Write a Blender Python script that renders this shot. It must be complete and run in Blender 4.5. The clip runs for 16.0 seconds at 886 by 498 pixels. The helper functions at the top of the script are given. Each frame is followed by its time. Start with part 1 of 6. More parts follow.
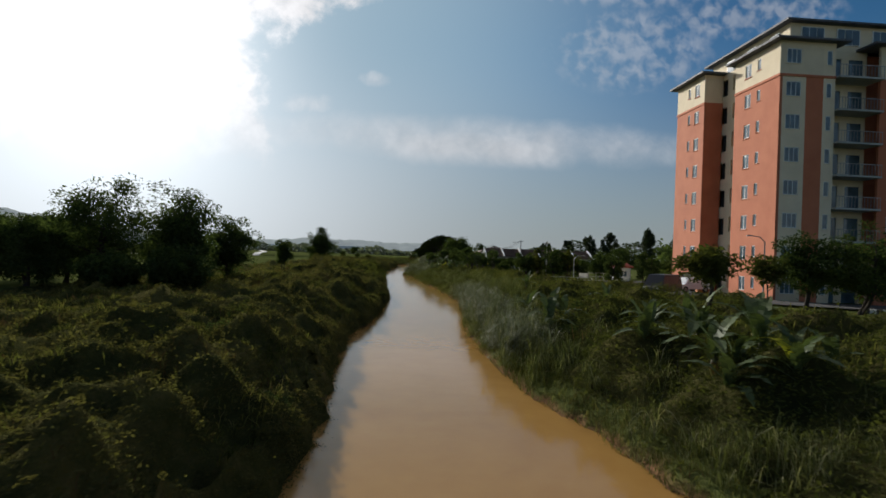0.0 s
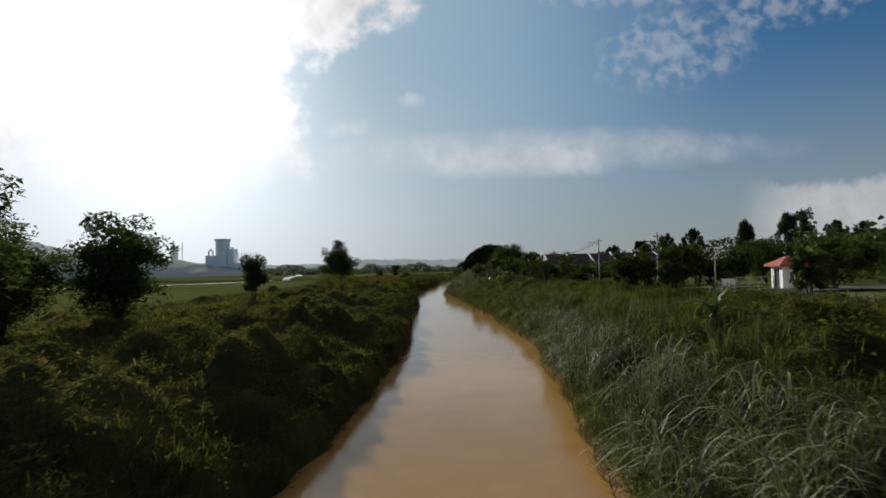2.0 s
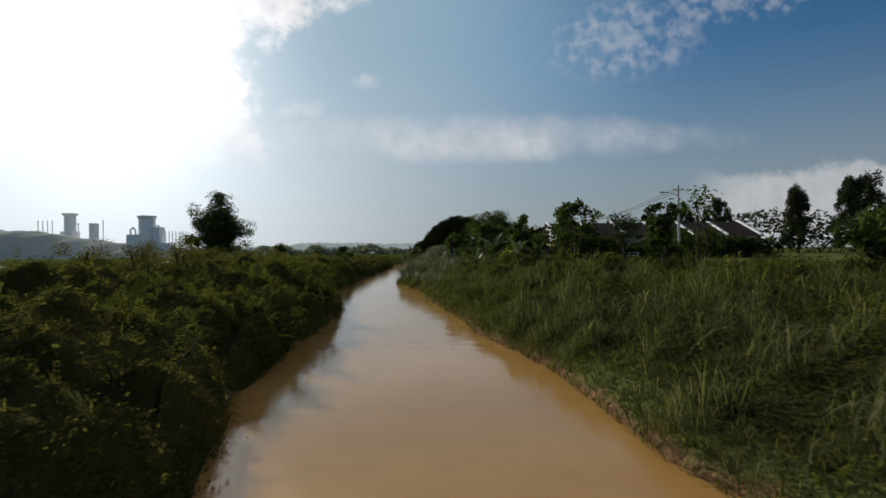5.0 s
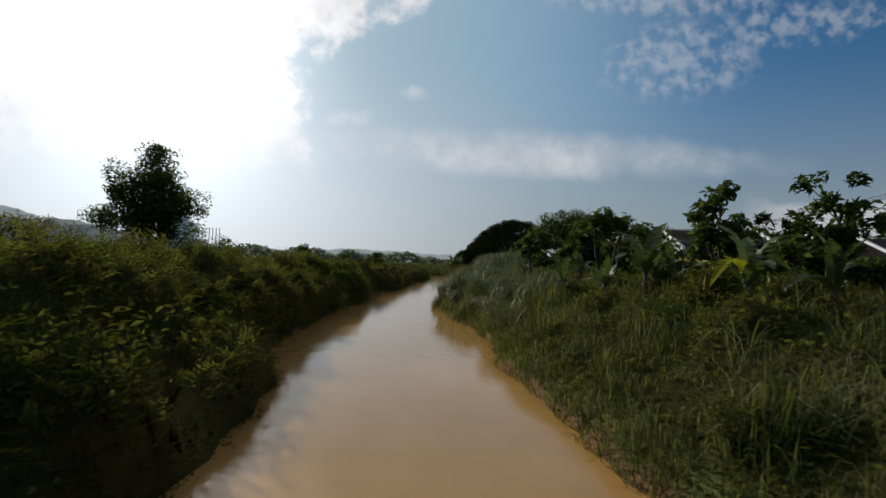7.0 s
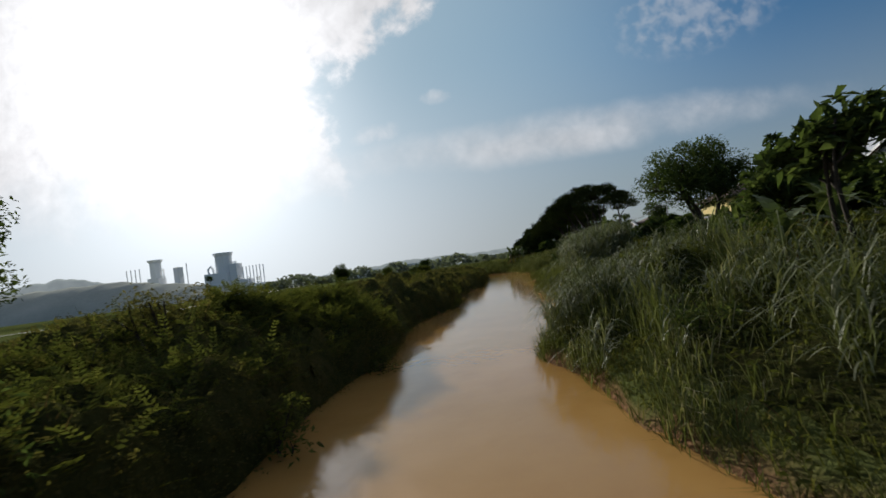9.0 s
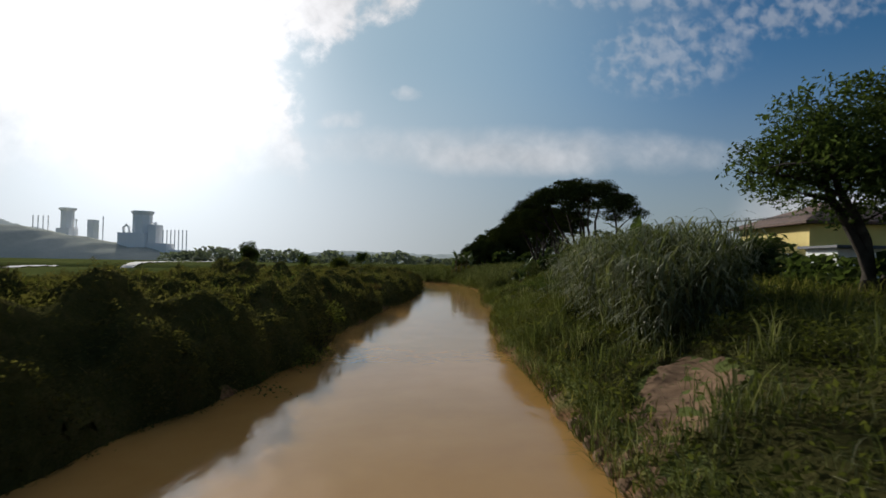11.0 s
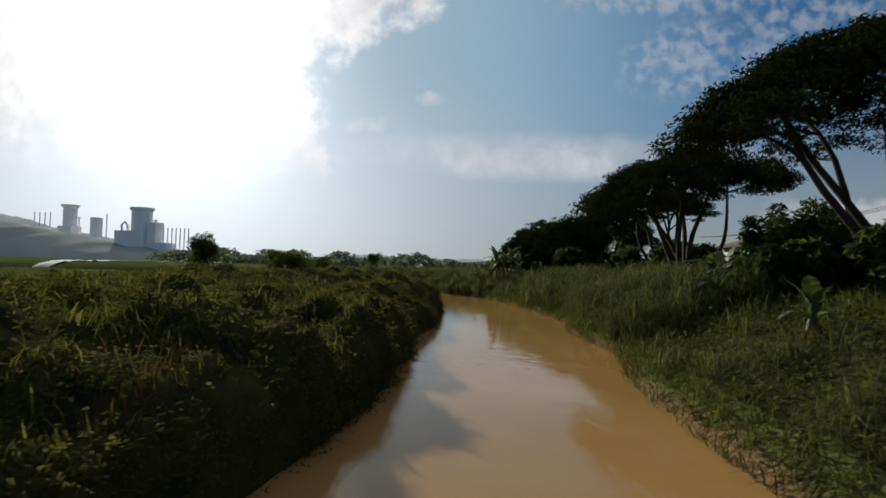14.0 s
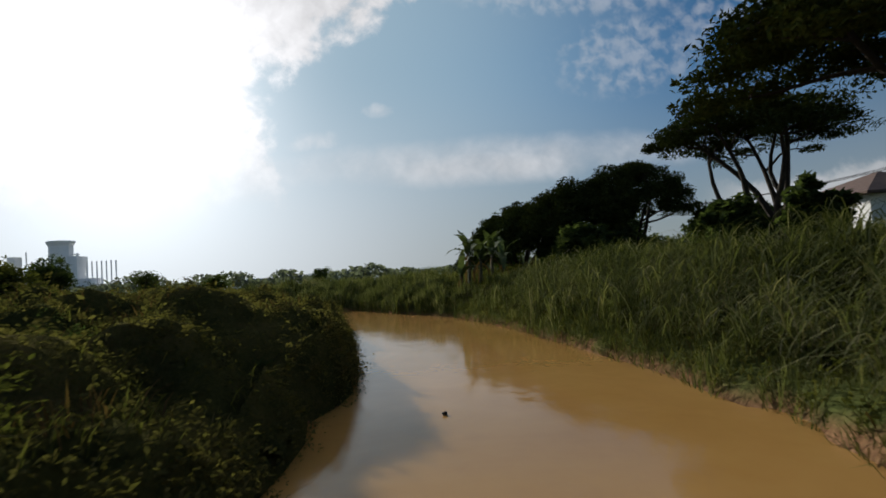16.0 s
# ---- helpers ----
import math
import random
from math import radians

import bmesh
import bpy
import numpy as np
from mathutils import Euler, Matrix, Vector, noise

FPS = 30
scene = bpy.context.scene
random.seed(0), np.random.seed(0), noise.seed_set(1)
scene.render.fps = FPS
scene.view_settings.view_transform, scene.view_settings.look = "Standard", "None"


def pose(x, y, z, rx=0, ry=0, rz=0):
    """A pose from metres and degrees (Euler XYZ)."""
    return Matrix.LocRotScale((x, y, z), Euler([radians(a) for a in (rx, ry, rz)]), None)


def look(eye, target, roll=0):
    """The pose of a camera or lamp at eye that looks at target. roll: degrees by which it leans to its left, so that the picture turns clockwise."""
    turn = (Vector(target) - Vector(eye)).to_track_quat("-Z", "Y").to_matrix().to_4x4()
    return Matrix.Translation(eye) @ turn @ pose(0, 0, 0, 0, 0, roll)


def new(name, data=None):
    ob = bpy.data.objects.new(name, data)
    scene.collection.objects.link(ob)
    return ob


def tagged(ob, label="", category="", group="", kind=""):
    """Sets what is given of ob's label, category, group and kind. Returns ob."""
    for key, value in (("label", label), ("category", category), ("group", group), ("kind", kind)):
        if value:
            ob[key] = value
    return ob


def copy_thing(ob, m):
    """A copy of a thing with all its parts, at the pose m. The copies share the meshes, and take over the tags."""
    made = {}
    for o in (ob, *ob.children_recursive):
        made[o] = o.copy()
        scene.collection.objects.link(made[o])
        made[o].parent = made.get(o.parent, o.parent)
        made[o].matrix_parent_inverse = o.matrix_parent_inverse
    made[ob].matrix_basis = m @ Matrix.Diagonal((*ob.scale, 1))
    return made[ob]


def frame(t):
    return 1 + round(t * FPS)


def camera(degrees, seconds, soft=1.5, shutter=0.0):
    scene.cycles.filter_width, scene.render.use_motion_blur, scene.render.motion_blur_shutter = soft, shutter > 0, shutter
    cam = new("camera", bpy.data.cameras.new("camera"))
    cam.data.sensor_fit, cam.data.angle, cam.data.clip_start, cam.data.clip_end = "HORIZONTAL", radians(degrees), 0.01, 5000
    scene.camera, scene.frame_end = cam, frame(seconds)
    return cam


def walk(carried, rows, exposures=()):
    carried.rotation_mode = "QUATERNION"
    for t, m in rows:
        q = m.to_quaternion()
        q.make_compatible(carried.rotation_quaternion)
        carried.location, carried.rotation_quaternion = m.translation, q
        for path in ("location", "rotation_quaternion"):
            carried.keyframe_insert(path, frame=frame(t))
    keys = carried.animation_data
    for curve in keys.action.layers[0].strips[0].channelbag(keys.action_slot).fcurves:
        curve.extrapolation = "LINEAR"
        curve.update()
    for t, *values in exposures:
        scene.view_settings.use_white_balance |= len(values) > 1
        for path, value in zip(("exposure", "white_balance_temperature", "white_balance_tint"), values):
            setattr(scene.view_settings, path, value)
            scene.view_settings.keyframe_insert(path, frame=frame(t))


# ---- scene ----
cam = camera(75.0, 16.0, soft=1.6, shutter=0.1)
PATH = [
    (0, (0.000, 0.000, 5.515), (0.717, 9.974, 5.585), 2.18),
    (0.5, (0.535, 7.792, 5.292), (1.230, 17.767, 5.283), 1.11),
    (1, (0.876, 15.289, 5.132), (1.434, 25.273, 5.191), 5.23),
    (1.5, (1.106, 22.347, 5.063), (1.263, 32.332, 5.587), 10.10),
    (2, (1.422, 29.347, 4.891), (1.344, 39.341, 5.223), -1.25),
    (2.5, (1.737, 36.279, 4.729), (1.982, 46.275, 4.876), -5.27),
    (3, (2.019, 43.201, 4.524), (2.448, 53.191, 4.448), -4.67),
    (3.2, (1.982, 45.920, 4.418), (2.571, 55.901, 4.205), -2.93),
    (5.3, (1.226, 74.743, 3.455), (1.978, 84.713, 3.631), 0.19),
    (5.5, (1.237, 77.381, 3.384), (2.061, 87.341, 3.715), 6.37),
    (6, (1.289, 83.752, 3.180), (1.500, 93.733, 3.749), 13.27),
    (6.5, (1.195, 89.903, 3.181), (1.242, 99.888, 3.724), 3.61),
    (7, (0.999, 95.941, 3.132), (1.036, 105.938, 3.388), 2.56),
    (7.5, (0.708, 101.750, 2.982), (0.440, 111.738, 3.397), 7.14),
    (8, (0.215, 107.620, 3.070), (-0.472, 117.590, 3.425), 12.83),
    (8.5, (-0.242, 113.289, 3.166), (-1.154, 123.244, 3.433), -0.29),
    (8.7, (-0.520, 115.534, 3.159), (-1.367, 125.494, 3.449), -8.42),
    (10.8, (0.410, 141.596, 3.265), (0.607, 151.589, 3.610), 4.87),
    (11, (0.453, 144.214, 3.213), (0.562, 154.210, 3.468), 0.99),
    (11.5, (0.669, 150.858, 3.018), (0.946, 160.854, 2.964), -2.21),
    (12, (0.443, 157.328, 2.974), (0.534, 167.318, 3.410), 8.55),
    (12.5, (0.372, 163.224, 2.962), (0.225, 173.213, 3.419), -1.08),
    (13, (0.229, 168.731, 3.025), (0.223, 178.725, 3.365), -1.48),
    (13.5, (0.039, 174.542, 2.998), (-0.167, 184.525, 3.539), 4.68),
    (14, (-0.199, 179.971, 2.898), (-0.480, 189.962, 3.229), 1.66),
    (14.5, (-0.254, 185.412, 2.685), (-0.445, 195.392, 2.093), -7.68),
    (15, (-0.128, 191.251, 2.369), (0.243, 201.242, 2.577), -5.49),
    (15.5, (0.182, 197.503, 2.326), (0.667, 207.487, 2.606), 2.88),
    (16, (0.509, 203.497, 2.470), (0.928, 213.477, 2.937), -3.61),
]
walk(cam, [(t, look(eye, target, roll)) for t, eye, target, roll in PATH])

# ---- sky, sun ----
SUN_AZ, SUN_EL = radians(-27.0), radians(18.5)
SUN_DIR = Vector((math.sin(SUN_AZ) * math.cos(SUN_EL), math.cos(SUN_AZ) * math.cos(SUN_EL), math.sin(SUN_EL)))


class Nodes:
    """A short way to write node trees."""

    def __init__(self, tree):
        self.tree = tree
        tree.nodes.clear()

    def add(self, kind, props=None, **sockets):
        n = self.tree.nodes.new(kind)
        for k, v in (props or {}).items():
            setattr(n, k, v)
        for k, v in sockets.items():
            key = int(k[1:]) if k[0] == "_" else k.replace("_", " ")
            if isinstance(v, bpy.types.NodeSocket):
                self.tree.links.new(v, n.inputs[key])
            else:
                n.inputs[key].default_value = v
        return n

    def math(self, op, a, b=0.0, clamp=False):
        return self.add("ShaderNodeMath", {"operation": op, "use_clamp": clamp}, _0=a, _1=b).outputs[0]

    def ramp(self, fac, stops, mode="LINEAR"):
        n = self.add("ShaderNodeValToRGB", None, Fac=fac)
        r = n.color_ramp
        r.interpolation = mode
        while len(r.elements) < len(stops):
            r.elements.new(0.5)
        for e, (p, c) in zip(r.elements, stops):
            e.position = p
            e.color = (*c, 1.0) if len(c) == 3 else c
        return n.outputs[0]

    def noise(self, vec, scale, detail=4.0, rough=0.55, distort=0.0):
        return self.add("ShaderNodeTexNoise", None, Vector=vec, Scale=scale, Detail=detail, Roughness=rough, Distortion=distort).outputs[0]

    def mix(self, fac, a, b, blend="MIX"):
        n = self.add("ShaderNodeMix", {"data_type": "RGBA", "blend_type": blend}, _0=fac, _6=a, _7=b)
        return n.outputs[2]


def smooth(n, v, lo, hi):
    return n.add("ShaderNodeMapRange", {"interpolation_type": "SMOOTHSTEP"}, Value=v, From_Min=lo, From_Max=hi).outputs[0]


def dotted(n, vec, d):
    return n.add("ShaderNodeVectorMath", {"operation": "DOT_PRODUCT"}, _0=vec, _1=tuple(d)).outputs["Value"]


SKY_STRENGTH = 0.06
world = bpy.data.worlds.new("sky")
scene.world = world
world.use_nodes = True
w = Nodes(world.node_tree)
direction = w.add("ShaderNodeTexCoord").outputs["Generated"]
sky = w.add("ShaderNodeTexSky", {"sky_type": "NISHITA", "sun_disc": False, "sun_elevation": SUN_EL, "sun_rotation": SUN_AZ,
                                 "altitude": 20.0, "air_density": 1.0, "dust_density": 0.8, "ozone_density": 3.0})
xyz = w.add("ShaderNodeSeparateXYZ", None, Vector=direction)
X_, Y_, Z_ = xyz.outputs
up = w.math("ADD", w.math("MAXIMUM", Z_, 0.0), 0.14)
flat = w.add("ShaderNodeCombineXYZ", None, X=w.math("DIVIDE", X_, up), Y=w.math("DIVIDE", Y_, up), Z=0.0).outputs[0]
to_sun = w.math("MAXIMUM", dotted(w, direction, SUN_DIR), 0.0)
aureole = w.math("ADD", w.math("MULTIPLY", w.math("POWER", to_sun, 60.0), 16.0), w.math("MULTIPLY", w.math("POWER", to_sun, 5.0), 2.2))
# the clouds ahead, laid out over the slopes to the side (across) and up (rise)
ahead = smooth(w, Y_, 0.05, 0.25)
forward = w.math("MAXIMUM", Y_, 0.05)
across, rise = w.math("DIVIDE", X_, forward), w.math("DIVIDE", Z_, forward)
plane = w.add("ShaderNodeCombineXYZ", None, X=across, Y=rise, Z=0.0).outputs[0]
wide = w.noise(flat, 1.3, 7.0, 0.6, 0.3)
lumpy = w.noise(plane, 9.0, 6.0, 0.6, 0.2)
fluffy = w.noise(plane, 27.0, 4.0, 0.55, 0.3)
cells = w.noise(plane, 42.0, 2.0, 0.5, 0.2)


def off(v, amount, centre=0.5):
    return w.math("MULTIPLY", w.math("SUBTRACT", v, centre), amount)


def oval(a0, r0, ra, rr, tilt=0.0):
    """1 at the middle of an oval patch of sky, 0 at its rim, less outside."""
    da, dr = w.math("SUBTRACT", across, a0), w.math("SUBTRACT", rise, r0)
    dr = w.math("SUBTRACT", dr, w.math("MULTIPLY", da, tilt))
    da, dr = w.math("DIVIDE", da, ra), w.math("DIVIDE", dr, rr)
    return w.math("SUBTRACT", 1.0, w.math("ADD", w.math("MULTIPLY", da, da), w.math("MULTIPLY", dr, dr)))


# a ragged bank of cloud before the sun, its rim running up to the right
upper = w.math("SUBTRACT", off(rise, 1.0, 0.35), off(across, 0.47, -0.27))
bank_d = w.math("MAXIMUM", upper, off(across, -1.0, -0.235))
bank_d = w.math("ADD", bank_d, w.math("ADD", off(lumpy, 0.26), off(fluffy, 0.07)))
bank_foot = smooth(w, w.math("ADD", rise, off(lumpy, 0.16)), 0.1, 0.3)
bank = w.math("MULTIPLY", smooth(w, bank_d, -0.01, 0.05), w.math("MULTIPLY", bank_foot, ahead))
# a field of small puffs, two lone ones and a long low streak, as high ice cloud forms them
zone = w.math("MAXIMUM", oval(0.40, 0.375, 0.17, 0.085, 0.1), w.math("MAXIMUM", oval(0.62, 0.45, 0.2, 0.05, 0.15), oval(0.35, 0.5, 0.3, 0.06)))
puff_v = w.math("ADD", w.math("ADD", w.math("MULTIPLY", cells, 0.65), w.math("MULTIPLY", lumpy, 0.35)), w.math("MULTIPLY", w.math("MAXIMUM", zone, -1.0), 0.1))
puffs = w.math("MULTIPLY", w.math("MULTIPLY", smooth(w, puff_v, 0.45, 0.72), smooth(w, zone, -0.1, 0.7)), ahead)
lone = w.math("MAXIMUM", oval(-0.056, 0.295, 0.03, 0.012, -0.1), oval(-0.165, 0.248, 0.045, 0.016, 0.05))
lone = w.math("MULTIPLY", smooth(w, w.math("ADD", lone, off(fluffy, 5.0)), -0.6, 2.2), w.math("MULTIPLY", ahead, 0.42))
streak_d = w.math("MAXIMUM", oval(0.12, 0.188, 0.2, 0.034, 0.0), w.math("SUBTRACT", oval(0.14, 0.2, 0.5, 0.045, 0.0), 0.45))
streak = w.math("MULTIPLY", smooth(w, w.math("ADD", streak_d, w.math("ADD", off(lumpy, 1.7), off(fluffy, 0.25))), -0.6, 1.5), w.math("MULTIPLY", ahead, 0.8))
low_d = w.math("ADD", Z_, off(lumpy, 0.09))
low_zone = w.math("MULTIPLY", smooth(w, dotted(w, direction, Vector((0.61, 0.79, 0.05)).normalized()), 0.98, 0.995), 0.6)
cumulus = w.math("MULTIPLY", smooth(w, w.math("MULTIPLY", low_d, -1.0), -0.12, -0.10), low_zone)
cloud = w.math("MAXIMUM", w.math("MAXIMUM", bank, w.math("MULTIPLY", puffs, 0.33)), w.math("MAXIMUM", w.math("MAXIMUM", streak, lone), cumulus), clamp=True)
cloud_light = w.math("MULTIPLY", w.math("ADD", 9.5, w.math("MULTIPLY", aureole, 1.25)), w.math("ADD", 0.5, w.math("MULTIPLY", w.math("ADD", lumpy, fluffy), 0.5)))
cloud_colour = w.add("ShaderNodeCombineXYZ", None, X=cloud_light, Y=cloud_light, Z=w.math("MULTIPLY", cloud_light, 1.03)).outputs[0]
haze = w.math("MULTIPLY", smooth(w, w.math("MULTIPLY", Z_, -1.0), -0.36, 0.03), 0.88)
haze_light = w.math("ADD", w.math("ADD", w.math("SUBTRACT", 7.9, w.math("MULTIPLY", smooth(w, Y_, -0.4, 0.5), 3.0)), w.math("MULTIPLY", w.math("POWER", to_sun, 13.0), 15.0)), w.math("MULTIPLY", aureole, 0.95))
haze_colour = w.add("ShaderNodeCombineXYZ", None, X=w.math("MULTIPLY", haze_light, 0.95), Y=haze_light, Z=w.math("MULTIPLY", haze_light, 1.045)).outputs[0]
veil = w.add("ShaderNodeVectorMath", {"operation": "SCALE"}, _0=(1.04, 1.0, 0.95), Scale=aureole).outputs[0]
deep = w.mix(1.0, sky.outputs[0], w.mix(smooth(w, Y_, -0.3, 0.45), (1.05, 1.2, 1.25, 1.0), (0.37, 0.8, 1.04, 1.0)), "MULTIPLY")
deep = w.mix(smooth(w, to_sun, 0.6, 0.97), deep, (3.6, 5.8, 7.6, 1.0))
clear = w.mix(1.0, deep, veil, "ADD")
clear = w.mix(haze, clear, haze_colour)
whole = w.mix(cloud, clear, cloud_colour)
back = w.add("ShaderNodeBackground", None, Color=whole, Strength=SKY_STRENGTH)
w.add("ShaderNodeOutputWorld", None, Surface=back.outputs[0])

sun_data = bpy.data.lights.new("sun", "SUN")
sun_data.energy, sun_data.angle, sun_data.color = 5.0, radians(1.6), (1.0, 0.955, 0.88)
sun_lamp = new("sun", sun_data)
sun_lamp.matrix_world = look(SUN_DIR * 400, (0, 0, 0))
scene.view_settings.exposure = 0.0


# ---- materials ----
def material(name):
    m = bpy.data.materials.new(name)
    m.use_nodes = True
    return m, Nodes(m.node_tree)


def finish(n, shader):
    n.add("ShaderNodeOutputMaterial", None, Surface=shader)


def rough_mat(name, dark, light, scale=2.0, rough=0.85, bump=0.3, metal=0.0, fine=40.0, spec=0.4, random_amount=0.12):
    """A worn solid surface: broad stains, fine grain and relief, a little change from piece to piece."""
    m, n = material(name)
    pos = n.add("ShaderNodeTexCoord").outputs["Object"]
    broad = n.noise(pos, scale, 6.0, 0.62)
    grain = n.noise(pos, fine, 3.0, 0.6)
    both = n.math("ADD", n.math("MULTIPLY", broad, 0.72), n.math("MULTIPLY", grain, 0.28))
    col = n.ramp(both, [(0.3, dark), (0.7, light)])
    rnd = n.add("ShaderNodeObjectInfo").outputs["Random"]
    hsv = n.add("ShaderNodeHueSaturation", None, Color=col, Value=n.math("ADD", 1.0 - random_amount / 2, n.math("MULTIPLY", rnd, random_amount)))
    b = n.add("ShaderNodeBump", None, Strength=bump, Distance=0.05, Height=both)
    p = n.add("ShaderNodeBsdfPrincipled", None, Base_Color=hsv.outputs[0], Roughness=rough, Metallic=metal, Normal=b.outputs[0])
    p.inputs["Specular IOR Level"].default_value = spec
    finish(n, p.outputs[0])
    return m


def leaf_mat(name, stops, through_it=0.3, rough=0.65, patch=0.35, waxy=False, mixed=0.4):
    """Leaves: hue by the leaf, drifts over metres, some light passing through."""
    m, n = material(name)
    pos = n.add("ShaderNodeNewGeometry")
    island = pos.outputs["Random Per Island"]
    drift = n.noise(pos.outputs["Position"], patch, 4.0, 0.6)
    t = n.math("ADD", n.math("SUBTRACT", n.math("MULTIPLY", island, mixed), (mixed - 0.4) * 0.5), n.math("MULTIPLY", n.math("SUBTRACT", drift, 0.3), 1.25), clamp=True)
    k = len(stops) - 1
    col = n.ramp(t, [(i / k, c) for i, c in enumerate(stops)])
    if waxy:
        p = n.add("ShaderNodeBsdfPrincipled", None, Base_Color=col, Roughness=rough)
        p.inputs["Specular IOR Level"].default_value = 0.12
    else:
        p = n.add("ShaderNodeBsdfDiffuse", None, Color=col, Roughness=rough)
    warm = n.mix(1.0, col, (0.95, 1.0, 0.5, 1.0), "MULTIPLY")
    tr = n.add("ShaderNodeBsdfTranslucent", None, Color=warm)
    mx = n.add("ShaderNodeMixShader", None, _0=through_it, _1=p.outputs[0], _2=tr.outputs[0])
    finish(n, mx.outputs[0])
    return m


def glass_mat(name, tint=(0.03, 0.05, 0.07)):
    m, n = material(name)
    pos = n.add("ShaderNodeTexCoord").outputs["Object"]
    v = n.noise(pos, 0.7, 2.0)
    col = n.ramp(v, [(0.3, tint), (0.7, tuple(min(1, c * 2.2) for c in tint))])
    p = n.add("ShaderNodeBsdfPrincipled", None, Base_Color=col, Roughness=0.05, IOR=1.5)
    finish(n, p.outputs[0])
    return m


def water_mat():
    m, n = material("muddy_water")
    pos = n.add("ShaderNodeNewGeometry").outputs["Position"]
    silt = n.noise(pos, 0.12, 5.0, 0.6, 0.6)
    fine_silt = n.noise(pos, 0.9, 4.0, 0.6)
    t = n.math("ADD", n.math("MULTIPLY", silt, 0.75), n.math("MULTIPLY", fine_silt, 0.25))
    col = n.ramp(t, [(0.3, (0.285, 0.15, 0.042)), (0.55, (0.335, 0.19, 0.06)), (0.75, (0.375, 0.22, 0.078))])
    stretch = n.add("ShaderNodeMapping", None, Vector=pos, Scale=(1.0, 0.55, 1.0)).outputs[0]
    ripple = n.math("ADD", n.math("MULTIPLY", n.noise(stretch, 0.8, 3.0, 0.5, 0.5), 1.0), n.math("MULTIPLY", n.noise(stretch, 4.0, 3.0, 0.5), 0.16))
    b = n.add("ShaderNodeBump", None, Strength=0.05, Distance=0.35, Height=ripple)
    p = n.add("ShaderNodeBsdfPrincipled", None, Base_Color=col, Roughness=0.075, IOR=1.33, Normal=b.outputs[0])
    p.inputs["Specular IOR Level"].default_value = 0.33
    finish(n, p.outputs[0])
    return m


def ground_mat():
    m, n = material("ground")
    pos = n.add("ShaderNodeNewGeometry").outputs["Position"]
    a = n.noise(pos, 0.055, 6.0, 0.62)
    b_ = n.noise(pos, 0.8, 6.0, 0.65)
    c = n.noise(pos, 9.0, 4.0, 0.6)
    t = n.math("ADD", n.math("MULTIPLY", a, 0.5), n.math("ADD", n.math("MULTIPLY", b_, 0.3), n.math("MULTIPLY", c, 0.2)))
    grass = n.ramp(t, [(0.32, (0.04, 0.055, 0.018)), (0.5, (0.08, 0.095, 0.03)), (0.66, (0.125, 0.135, 0.048)), (0.8, (0.18, 0.165, 0.075))])
    z = n.add("ShaderNodeSeparateXYZ", None, Vector=pos).outputs[2]
    wet = n.math("ADD", z, n.math("MULTIPLY", n.math("SUBTRACT", b_, 0.5), 0.9))
    soil = n.ramp(c, [(0.3, (0.1, 0.055, 0.028)), (0.7, (0.24, 0.14, 0.075))])
    col = n.mix(smooth(n, wet, 0.0, 0.4), soil, grass)
    bump = n.add("ShaderNodeBump", None, Strength=0.8, Distance=0.12, Height=n.math("ADD", b_, n.math("MULTIPLY", c, 0.4)))
    p = n.add("ShaderNodeBsdfPrincipled", None, Base_Color=col, Roughness=0.95, Normal=bump.outputs[0])
    p.inputs["Specular IOR Level"].default_value = 0.0
    finish(n, p.outputs[0])
    return m


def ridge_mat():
    """Far wooded land; the haze before it is put in as a pale glow."""
    m, n = material("far_ridge_haze_glow")
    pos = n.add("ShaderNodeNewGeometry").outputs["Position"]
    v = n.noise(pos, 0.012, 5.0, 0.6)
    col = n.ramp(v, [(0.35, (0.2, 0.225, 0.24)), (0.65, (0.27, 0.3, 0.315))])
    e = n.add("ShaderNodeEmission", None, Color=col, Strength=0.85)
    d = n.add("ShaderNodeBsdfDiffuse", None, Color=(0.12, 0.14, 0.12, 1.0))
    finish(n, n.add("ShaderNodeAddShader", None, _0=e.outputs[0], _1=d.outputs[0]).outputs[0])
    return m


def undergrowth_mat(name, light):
    """Skin under the leaves: shade painted into its hollows, olive tops, brown drifts."""
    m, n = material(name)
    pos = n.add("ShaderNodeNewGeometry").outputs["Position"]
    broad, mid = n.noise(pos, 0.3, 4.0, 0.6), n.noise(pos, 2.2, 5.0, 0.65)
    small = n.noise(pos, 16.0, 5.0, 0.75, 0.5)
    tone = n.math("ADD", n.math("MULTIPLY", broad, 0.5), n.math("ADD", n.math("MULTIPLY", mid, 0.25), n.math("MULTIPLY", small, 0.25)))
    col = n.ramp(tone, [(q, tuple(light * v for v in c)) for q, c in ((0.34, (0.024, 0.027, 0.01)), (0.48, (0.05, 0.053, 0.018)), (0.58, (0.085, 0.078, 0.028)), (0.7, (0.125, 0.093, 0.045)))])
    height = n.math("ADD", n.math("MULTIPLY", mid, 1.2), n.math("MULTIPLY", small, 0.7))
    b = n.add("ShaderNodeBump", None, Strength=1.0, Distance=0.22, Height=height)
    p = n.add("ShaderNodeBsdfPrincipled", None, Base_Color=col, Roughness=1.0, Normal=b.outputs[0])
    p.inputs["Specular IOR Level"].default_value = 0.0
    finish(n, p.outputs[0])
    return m


